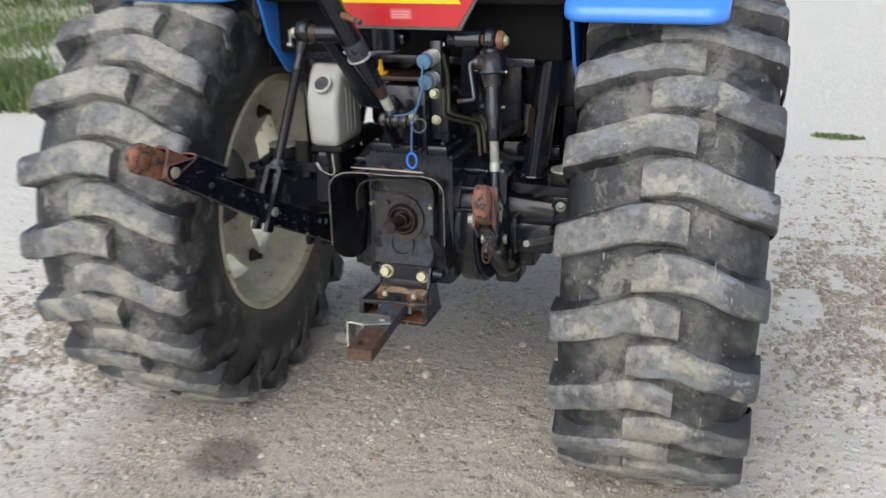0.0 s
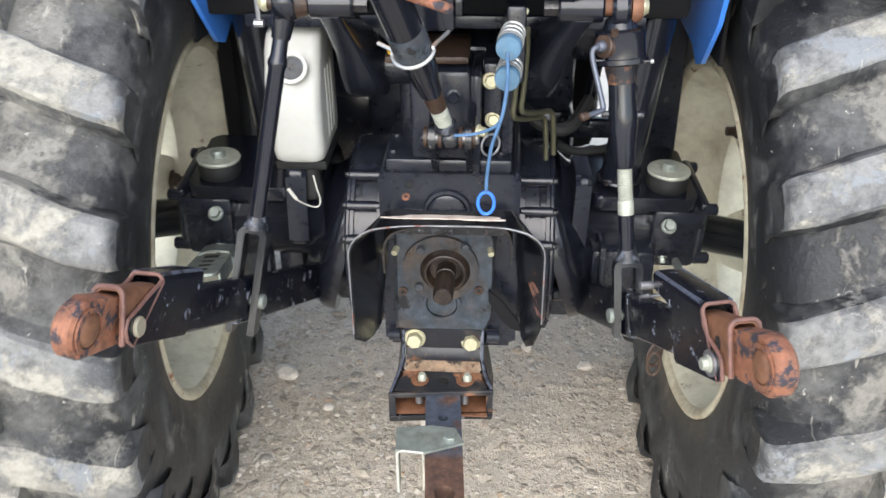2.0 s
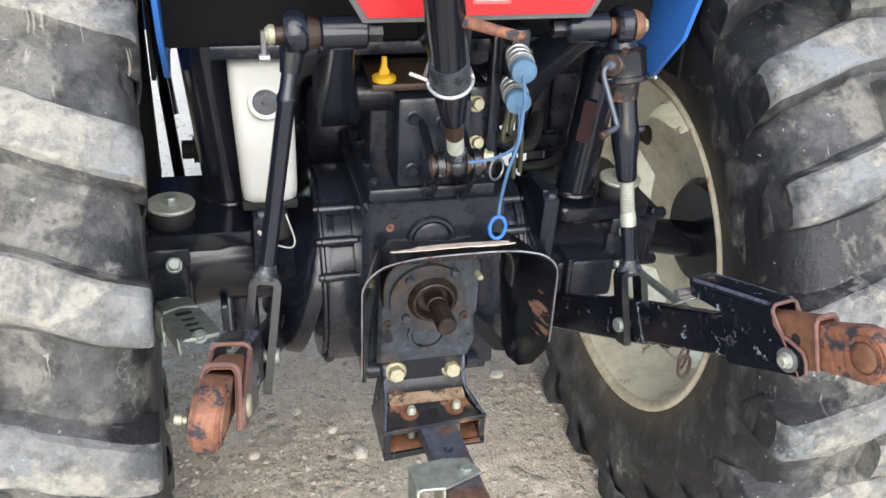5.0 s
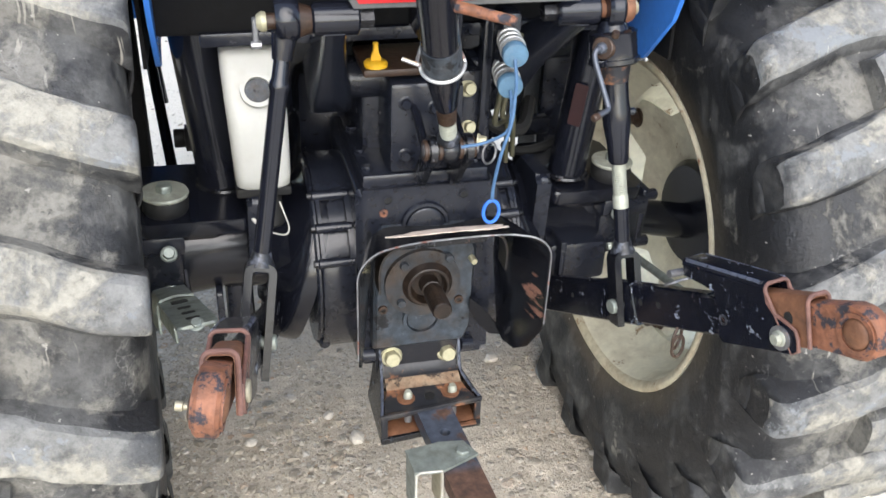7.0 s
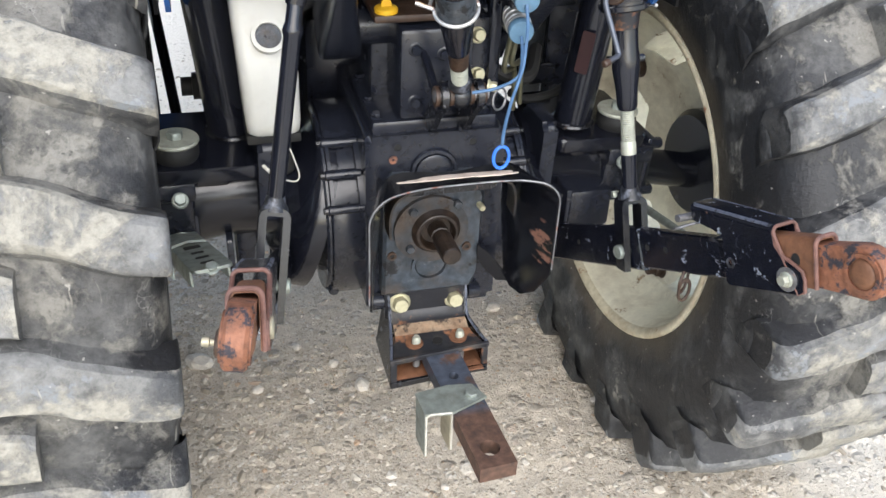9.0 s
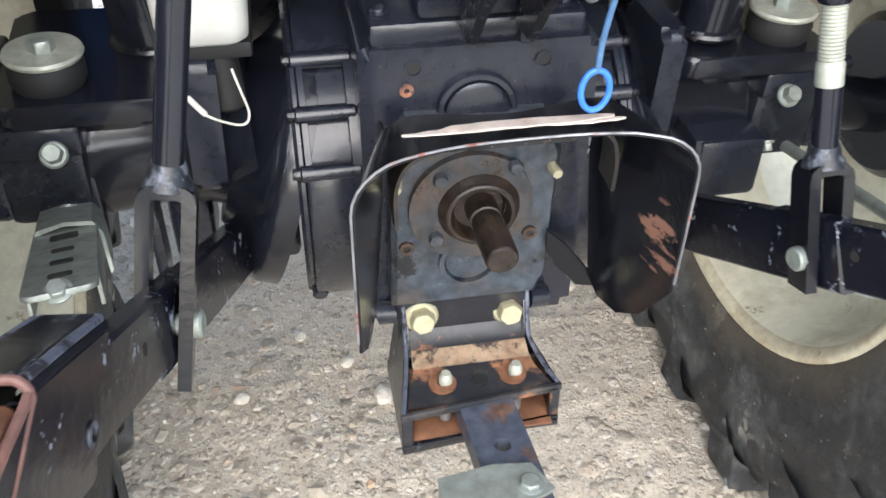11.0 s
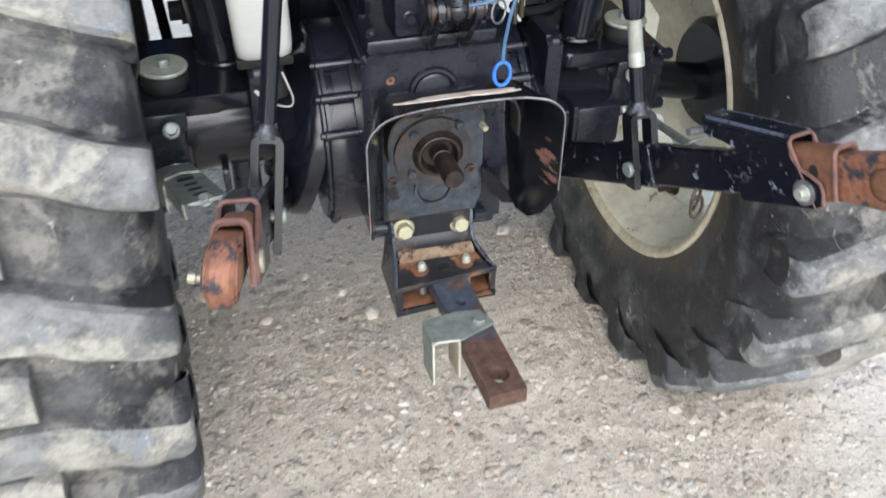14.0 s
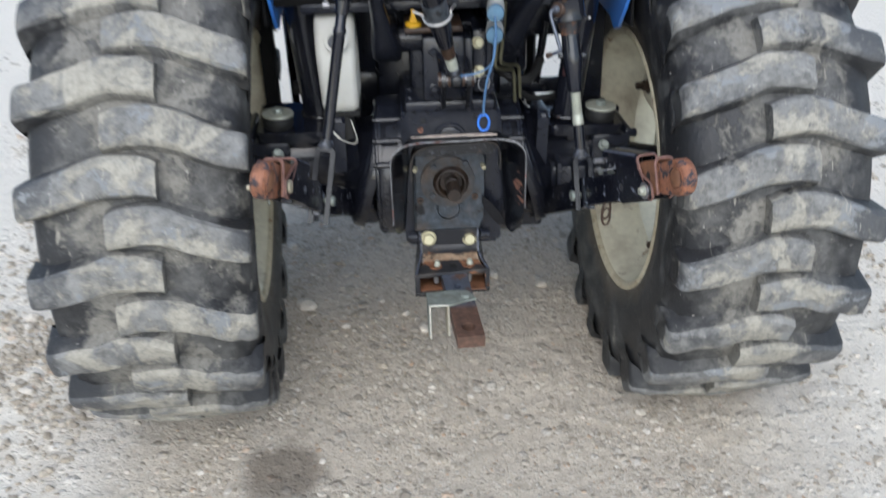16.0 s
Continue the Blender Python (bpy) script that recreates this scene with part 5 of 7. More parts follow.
# ---- drawbar ----
def build_drawbar():
    bm = B()
    slab(bm, [(-0.078, 0.455), (0.076, 0.455), (0.076, 0.515), (0.058, 0.532), (-0.060, 0.532), (-0.078, 0.515)], 0.016, Matrix.Translation((0, 0.014, -0.008)) @ Matrix.Rotation(radians(90), 4, "X"), 0.003)
    br = part("drawbar_bracket", bm, rust_black, tractor, "rust-streaked black drawbar bracket")
    # slanting face, then the flat shelf with the bolts
    def shelf(rows):
        return rings(B(), [[V(-w, y, z), V(w + 0.004, y, z), V(w + 0.004, y + 0.006, z - 0.009), V(-w, y + 0.006, z - 0.009)] for w, y, z in rows])
    part("smudged_face", shelf(((0.066, 0.006, 0.468), (0.066, -0.002, 0.457), (0.0665, -0.013, 0.4531))), rust_black, br, "sooty black upper face")
    part("rusty_slope", shelf(((0.0665, -0.013, 0.4531), (0.067, -0.036, 0.445))), rust_tan, br, "tan rusted sloping face")
    part("bracket_shelf", shelf(((0.067, -0.036, 0.4455), (0.071, -0.05, 0.4435), (0.088, -0.089, 0.4405))), rust_black, br, "black shelf with rust spots")
    bm = B()
    # gusset cheeks and the open box that the bar slides through
    for sx, xt, xb in ((-1, -0.074, -0.090), (1, 0.077, 0.096)):
        fr = -0.105 if sx < 0 else -0.086
        vs = [(xt, 0.026, 0.515), (xt, 0.004, 0.495), (xt, -0.010, 0.455), (xb, fr + 0.005, 0.443), (xb, fr, 0.385), (xb, 0.03, 0.385), (xt, 0.05, 0.45)]
        loops = [[V(*v) for v in vs], [V(v[0] - sx * 0.007, v[1], v[2]) for v in vs]]
        rings(bm, loops)
    block(bm, (0.003, -0.028, 0.388), (0.184, 0.13, 0.009), 0.002)
    part("bracket_box", bm, black_worn, br, "black open box with chipped edges")
    bm = block(B(), (0.003, -0.092, 0.4405), (0.189, 0.006, 0.011), 0.002, Matrix.Rotation(radians(5.5), 3, "Z"))
    part("box_lip", bm, rust_black, br, "rusty chipped lip")
    for x in (-0.052, 0.052):
        bolt_part(br, (x + 0.001, 0.007 if x < 0 else 0.012, 0.490 if x < 0 else 0.484), (0, -1, 0.22), 0.0152, 0.022, bolt_zinc, "large yellow zinc hexagon bolt")
    for x, y in ((-0.037, -0.060), (0.045, -0.058)):
        bm = washer(B(), (x, y, 0.444), (0, 0, 1), 0.006, 0.016, 0.003, 24)
        part("washer", bm, rust_orange, br, "rusty washer")
        bm = turned(B(), (x + 0.004, y + 0.002, 0.443), (x + 0.004, y + 0.002, 0.458), [(0, 0.0082), (0.55, 0.0082), (0.7, 0.0074), (1, 0.0052)], 16)
        part("bolt_end", bm, zinc_pale, br, "pale domed bolt end")
        bm = rod(B(), (x, y - 0.02, 0.436), (x, y - 0.02, 0.41), 0.007, seg=12)
        part("bolt_shank", bm, steel, br)
    bm = rod(B(), (0.006, -0.062, 0.4425), (0.006, -0.062, 0.4455), 0.0092, seg=20)
    part("bolt_hole", bm, rubber_dark, br)
    # cheek edges worn to bluish metal, and the rusty inside of the box
    for xt, xb in ((-0.0715, -0.0875), (0.0745, 0.0935)):
        line = [(xt, 0.014, 0.517), (xt, 0.0025, 0.495), (xt, -0.0115, 0.458), (xt + (xb - xt) * 0.45, -0.055, 0.4495), (xb, -0.0995 if xt < 0 else -0.081, 0.4445)]
        part("worn_edge", wire(B(), line, 0.0027, 8, 3), worn_edge, br, "cheek edge rubbed to bluish metal")
    part("box_back", block(B(), (0.003, -0.028, 0.414), (0.168, 0.006, 0.046), 0.001), rust_tan, br, "tan rusted inside of the box")
    part("box_floor", block(B(), (0.003, -0.064, 0.3945), (0.166, 0.066, 0.003), 0.0005), rust_orange, br)
    for x, y, w in ((-0.0835, -0.1005, 0.012), (0.0900, -0.0825, 0.012)):
        part("box_frame", block(B(), (x, y, 0.4135), (w, 0.007, 0.050), 0.002), rust_black, br)
    part("box_frame", block(B(), (0.003, -0.0945, 0.3895), (0.187, 0.007, 0.013), 0.002, Matrix.Rotation(radians(5.5), 3, "Z")), black_worn, br, "chipped black lower lip")
    for x in (-0.075, 0.078):
        bm = rod(B(), (x, 0.018, 0.490), (x * 1.3, 0.024, 0.486), 0.014, seg=18)
        part("side_boss", bm, black_cast, br)
    # the bar, swung a few degrees aside
    d = V(0.028, -0.375, 0.004).normalized()
    side = V(-d.y, d.x, 0).normalized()
    z_top = 0.440
    def on(dist, off, z):
        return V(0.0, 0, 0) + d * dist - side * off + V(0, 0, z - d.z * dist)
    def bar_piece(a, b, w, holes, th):
        """A flat bar with round holes right through."""
        bm = B()
        cuts = sorted(holes)
        n = 24
        def face_strip(z):
            # bands between holes, each hole ringed by quads
            spots = []
            prev = a
            for c, r in cuts:
                s0, s1 = c - w, c + w
                spots.append((prev, s0))
                ringv = []
                for i in range(n):
                    t = 2 * math.pi * i / n
                    cx, sx = math.cos(t), math.sin(t)
                    k = w / max(abs(cx), abs(sx))
                    ringv.append((on(c + r * cx, r * sx, z), on(c + k * cx, k * sx, z)))
                vi = [bm.verts.new(p) for p, _ in ringv]
                vo = [bm.verts.new(p) for _, p in ringv]
                for i in range(n):
                    bm.faces.new((vi[i], vi[(i + 1) % n], vo[(i + 1) % n], vo[i]))
                prev = s1
            spots.append((prev, b))
            for s0, s1 in spots:
                if s1 - s0 > 1e-4:
                    bm.faces.new([bm.verts.new(on(q, o, z)) for q, o in ((s0, -w), (s1, -w), (s1, w), (s0, w))])
        face_strip(z_top)
        face_strip(z_top - th)
        for c, r in cuts:
            rr = [[on(c + r * math.cos(2 * math.pi * i / n), r * math.sin(2 * math.pi * i / n), z) for i in range(n)] for z in (z_top, z_top - th)]
            rings(bm, rr, cap=False)
        outline = [(a, -w), (b, -w), (b, w), (a, w)]
        rings(bm, [[on(q, o, z) for q, o in outline] for z in (z_top, z_top - th)], cap=False)
        bmesh.ops.remove_doubles(bm, verts=bm.verts[:], dist=0.0003)
        return bm
    part("drawbar", bar_piece(-0.10, 0.372, 0.031, [(0.155, 0.009), (0.332, 0.0165)], 0.030), bar_mat, tractor, "dark steel drawbar with rusty end and pin hole")
    # bent keeper plate clamped on the bar
    z0 = z_top + 0.0035
    def leg(off, th, a, b, drop):
        c = [on(a, off, z0), on(b, off, z0), on(b + 0.004, off, z0 - drop), on(a + 0.006, off, z0 - drop)]
        return rings(B(), [[p - side * th for p in c], [p + side * th for p in c]])
    def lid(outline, th=0.005):
        return rings(B(), [[on(q, o, z) for q, o in outline] for z in (z0 - 0.001, z0 - 0.001 + th)])
    kp = part("drawbar_keeper", lid([(0.186, 0.080), (0.240, 0.080), (0.248, 0.034), (0.226, -0.034), (0.190, -0.020), (0.182, 0.02)]), zinc, tractor, "greenish zinc bent keeper plate on the drawbar")
    part("keeper_leg", leg(0.0775, 0.0025, 0.190, 0.240, 0.088), zinc, kp)
    part("keeper_leg", leg(0.0345, 0.0025, 0.196, 0.244, 0.082), zinc_tan, kp, "tan stained inner leg")
    part("keeper_edge", wire(B(), [on(0.245, 0.0775, z0 - 0.087), on(0.2415, 0.0775, z0 - 0.002), on(0.2415, 0.070, z0 + 0.003), on(0.247, 0.035, z0 + 0.003), on(0.247, 0.034, z0 - 0.01), on(0.249, 0.034, z0 - 0.08)], 0.0018, 6, 1), white_wire, kp, "bright cut edge")
    bolt_part(kp, on(0.215, -0.010, z_top + 0.006), (0, 0, 1), 0.011, 0.008, zinc)


build_drawbar()


# ---- three-point hitch, raised ----
def arm_frame(a, b):
    """x along the arm from a to b, z up, y aside."""
    d = (Vector(b) - Vector(a)).normalized()
    s = V(0, 0, 1).cross(d).normalized()
    u = d.cross(s)
    m = Matrix.Identity(4)
    for i in range(3):
        m[i][0], m[i][1], m[i][2], m[i][3] = d[i], s[i], u[i], a[i]
    return m


def build_lower_link(sx, front, mid, end, wall, top, rim_from, lip, ball, bolt, roll=0.0):
    """wall: outline of the sleeve's side along and above the arm; top: the sleeve's upper face from its front to its rear, as (along, height) twice;
    rim_from: where the rear rim starts in the outline; lip: end of the inner channel; ball: centre of the eye; bolt: end bolt. All along the arm from its lift pin."""
    front, mid, end = (Vector(p) for p in (front, mid, end))
    up90 = Matrix.Rotation(radians(90), 4, "X")
    m = arm_frame(front, mid)
    L = (mid - front).length
    bm = slab(B(), [(-0.03, -0.02), (-0.01, -0.034), (L + 0.04, -0.033), (L + 0.04, 0.036), (-0.01, 0.034), (-0.03, 0.02)], 0.020, m @ up90, 0.003)
    m2 = arm_frame(mid, end)
    L2 = (end - mid).length
    slab(bm, [(-0.05, -0.029), (0.214, -0.025), (0.214, 0.036), (-0.05, 0.038)], 0.020, m2 @ up90, 0.003)
    slab(bm, [(0.200, -0.023), (L2 - 0.02, -0.022), (L2 - 0.02, 0.033), (0.200, 0.034)], 0.026, m2 @ up90, 0.003)
    ln = part("lower_link", bm, black_link, tractor, "chipped black lower hitch arm with telescoping rusty end")
    ya = m2.to_3x3() @ V(0, 1, 0)
    w, t, r = 0.0225, 0.0042, 0.009
    inner = -sx
    # folded sleeve: two shaped side walls under one bent top
    bm = B()
    for q in (-1, 1):
        slab(bm, wall, t, m2 @ Matrix.Translation((0, q * (w - t / 2), 0)) @ up90, 0.0008)
    (s0, z0), (s1, z1) = top
    arc = [(w - r + r * math.sin(radians(a)), -r + r * math.cos(radians(a))) for a in (90, 68, 45, 22, 0)]
    inn = [(w - r + (y - w + r) * (r - t) / r, -r + (z + r) * (r - t) / r) for y, z in arc]
    section = arc + [(-y, z) for y, z in reversed(arc)] + [(-y, z) for y, z in inn] + list(reversed(inn))
    loops = []
    for k in range(5):
        f = k / 4
        bow = 0.0012 * math.sin(math.pi * f)
        loops.append([m2 @ V(s0 + (s1 - s0) * f, y, z0 + (z1 - z0) * f + z + bow) for y, z in section])
    rings(bm, loops)
    sleeve = part("channel_sleeve", bm, black_link, ln, "black folded channel sleeve with rusty chipped rim")
    # paint rubbed through along the two upper folds
    for q in (-1, 1):
        bm = wire(B(), [m2 @ V(s0 + (s1 - s0) * f, q * (w - 0.0046), z0 + (z1 - z0) * f - 0.0028 + 0.0006 * math.sin(f * 40)) for f in (0.04, 0.2, 0.36, 0.52, 0.68, 0.84, 0.97)], 0.0032, 8, 2)
        part("worn_edge", bm, worn_edge, sleeve, "fold rubbed to bluish bare metal")
    bm = wire(B(), [m2 @ V(s0 + 0.001, y, z0 - 0.002) for y in (-w + 0.006, 0.0, w - 0.006)], 0.0022, 6, 1)
    part("worn_edge", bm, worn_edge, sleeve)
    rear = wall[rim_from:11]
    line = [m2 @ V(a, -w + t / 2, z) for a, z in reversed(rear)] + [m2 @ V(s1, y * 0.93, z1 + z - 0.002) for y, z in reversed(arc + [(-y, z) for y, z in reversed(arc)])] + [m2 @ V(a, w - t / 2, z) for a, z in rear]
    bm = wire(B(), line, 0.0027, 8, 1)
    part("sleeve_rim", bm, rust_pink, sleeve, "pinkish rusty rim")
    # rusty inner channel sliding out of the sleeve, with a turned-out lip
    def channel(w, hb, ht, t, r):
        arc = [(w - r + r * math.sin(radians(q)), ht - r + r * math.cos(radians(q))) for q in (90, 65, 40, 20, 0)]
        k = (r - t) / r
        inn = [(w - r + (x - w + r) * k, ht - r + (z - ht + r) * k) for x, z in arc]
        return [(w, hb)] + arc + [(-x, z) for x, z in reversed(arc)] + [(-w, hb)], [(-w + t, hb)] + [(-x, z) for x, z in inn] + list(reversed(inn)) + [(w - t, hb)]
    o2, i2 = channel(0.0172, -0.016, 0.050, 0.0036, 0.0095)
    bm = B()
    rings(bm, [[m2 @ V(a + lean * (z + 0.016), y, z) for y, z in o2 + i2] for a, lean in ((rear[0][0] - 0.06, 0.0), (lip - 0.004, 0.10), (lip, 0.10))])
    chan = part("inner_channel", bm, rust_orange, ln, "orange-brown rusty inner channel")
    bm = wire(B(), [m2 @ V(lip + 0.10 * (z + 0.016), y * 1.03, z + 0.001 * (z > 0)) for y, z in o2], 0.0031, 8, 1)
    part("channel_lip", bm, rust_pink, chan, "turned-out rusty lip")
    bm = slab(B(), [(0.007 * math.cos(a), 0.009 * math.sin(a)) for a in (k * math.pi / 8 for k in range(16))], 0.0012, m2 @ Matrix.Translation((lip - 0.030, inner * 0.0176, 0.020)) @ up90)
    part("slot", bm, rubber_dark, chan, "dark slot in the channel")
    # flat rusty bar with its ball eye
    m3 = m2 @ Matrix.Translation((0, ball[1], 0)) @ Matrix.Rotation(radians(roll), 4, "X")
    L3, zc = ball[0], ball[2]
    hw = 0.0128
    outline = [(lip - 0.10, -0.010), (lip - 0.02, -0.014)] + [(L3 + 0.034 * math.cos(radians(a)), zc + 0.034 * math.sin(radians(a))) for a in range(-95, 96, 19)] + [(lip - 0.02, 0.040), (lip - 0.10, 0.040)]
    bm = slab(B(), outline, 2 * hw, m3 @ up90, 0.0040)
    part("telescopic_bar", bm, rust_mat, ln, "reddish rusty telescopic bar with rounded eye")
    c = m3 @ V(L3, 0, zc)
    ax = (m3.to_3x3() @ V(0, 1, 0))
    for q in (-1, 1):
        part("eye_ring", washer(B(), c + ax * q * (hw + 0.0008), ax * q, 0.0205, 0.0262, 0.0035, 36), rust_mat, ln)
    bm = turned(B(), c - ax * (hw + 0.0052), c + ax * (hw + 0.0052), [(0, 0.010), (0.03, 0.0145), (0.08, 0.0178), (0.16, 0.0196), (0.5, 0.0205), (0.84, 0.0196), (0.92, 0.0178), (0.97, 0.0145), (1, 0.010)], 32)
    part("ball", bm, rust_orange, ln, "orange-brown worn ball")
    if sx < 0:
        # lug and pin on the outer side of the bar
        o = m3 @ V(L3 - 0.045, -hw - 0.004, -0.006)
        bm = slab(B(), [(0.013 * math.cos(q) * (1.5 if math.cos(q) > 0 else 1.0), 0.016 * math.sin(q)) for q in (k * math.pi / 8 for k in range(16))], 0.009, Matrix.Translation(o - ax * 0.003) @ m3.to_3x3().to_4x4() @ up90, 0.002)
        part("pin_lug", bm, rust_brown, ln)
        bm = turned(B(), o - ax * 0.004, o - ax * 0.022, [(0, 0.004), (0.5, 0.004), (0.55, 0.0056), (0.95, 0.0056), (1, 0.004)], 14)
        part("locking_pin", bm, zinc_tan, ln, "short grey locking pin")
    # end bolt on its washer on the inner wall, pale disc on the other
    e = m2 @ V(bolt[0], inner * w, bolt[1])
    if sx > 0:
        part("washer", washer(B(), e + ya * inner * 0.001, ya * inner, 0.005, 0.0165, 0.003, 28), steel, ln, "greasy steel washer")
        bolt_part(ln, e + ya * inner * 0.002, ya * inner, 0.0082, 0.010, zinc_pale, "pale hexagon bolt", flange=True)
    else:
        part("pivot_end", turned(B(), e, e + ya * inner * 0.004, [(0, 0.0125), (0.6, 0.0125), (1, 0.011)], 26), zinc_tan, ln, "pale worn pivot end")
    # pins and holes through the arm
    bm = turned(B(), m2 @ V(0, -0.031, 0), m2 @ V(0, 0.031, 0), [(0, 0.010), (0.03, 0.0118), (0.13, 0.0118), (0.14, 0.009), (0.86, 0.009), (0.87, 0.0118), (0.97, 0.0118), (1, 0.010)], 22)
    part("link_pin", bm, zinc, ln, "zinc link pin")
    for q in (-1, 1):
        part("rivet", washer(B(), m2 @ V(0.258, q * (w + 0.0004), 0.006), ya * q, 0.0045, 0.0078, 0.0016, 20), scratched_grey, ln)
    for q in (0.055, 0.100):
        part("bolt_hole", rod(B(), m2 @ V(q, -0.0104, 0.008), m2 @ V(q, 0.0104, 0.008), 0.0052, seg=14), rubber_dark, ln)
    part("bolt_hole", rod(B(), m @ V(L * 0.62, -0.0104, 0.004), m @ V(L * 0.62, 0.0104, 0.004), 0.0045, seg=12), rubber_dark, ln)
    bm = rod(B(), m @ V(0, -0.04, 0), m @ V(0, 0.04, 0), 0.018, seg=20, bevel=0.003)
    block(bm, m @ V(-0.06, 0, 0.02), (0.07, 0.10, 0.12), 0.01)
    part("pivot_bracket", bm, black_cast, ln)
    return ln, m2, L2


right_link, RM, RL = build_lower_link(
    1, (0.245, 0.19, 0.480), (0.304, -0.165, 0.677), (0.374, -0.470, 0.836),
    [(0.250, 0.034), (0.244, -0.022), (0.250, -0.0275), (0.376, -0.0265), (0.387, -0.021), (0.389, -0.006), (0.386, 0.006), (0.372, 0.015), (0.354, 0.024), (0.344, 0.038), (0.343, 0.056), (0.188, 0.080), (0.186, 0.064), (0.228, 0.052), (0.244, 0.046)],
    ((0.187, 0.0885), (0.343, 0.0640)), 3, 0.404, (0.473, 0.0, 0.0105), (0.361, -0.006))
left_link, LM, LL = build_lower_link(
    -1, (-0.225, 0.19, 0.505), (-0.293, -0.195, 0.705), (-0.330, -0.485, 0.868),
    [(0.252, 0.030), (0.254, -0.016), (0.260, -0.0215), (0.394, -0.0175), (0.407, -0.010), (0.412, 0.002), (0.408, 0.014), (0.388, 0.024), (0.362, 0.038), (0.338, 0.049), (0.330, 0.054), (0.216, 0.054), (0.214, 0.034)],
    ((0.214, 0.0625), (0.330, 0.0625)), 3, 0.412, (0.468, -0.006, 0.0095), (0.386, 0.004), -8)


def build_fork(parent, top, pin, spread, tail_len):
    """The forked lower end of a lift link, straddling the arm."""
    top, pin = Vector(top), Vector(pin)
    d = (pin - top).normalized()
    s = V(1, 0, 0) - d * d.x
    s.normalize()
    bm = B()
    t, wd = 0.0056, 0.0165
    f = d.cross(s)
    tail = pin + d * tail_len
    # one strap bent into a narrow U
    line = []
    for q in (-1, 1):
        side = [tail + s * q * spread] + [top + d * (0.015 - 0.009 * math.sin(radians(a))) + s * q * (spread - 0.009 + 0.009 * math.cos(radians(a))) for a in (0, 30, 60, 90)]
        line += side if q < 0 else list(reversed(side))
    loops = []
    for i, p in enumerate(line):
        e = (line[min(i + 1, len(line) - 1)] - line[max(i - 1, 0)]).normalized()
        o = e.cross(f).normalized()
        loops.append([p + o * a + f * b for a, b in ((-t, -wd), (t, -wd), (t, wd), (-t, wd))])
    rings(bm, loops)
    part("fork", bm, black_fork, parent, "black welded fork with scratched shoulder")
    bm = turned(B(), top - d * 0.016, top + d * 0.006, [(0, 0.0130), (0.3, 0.0150), (0.5, 0.0152), (0.7, 0.0185), (1, 0.0200)], 22)
    part("weld_bead", bm, scratched_grey, parent, "scratched grey weld")


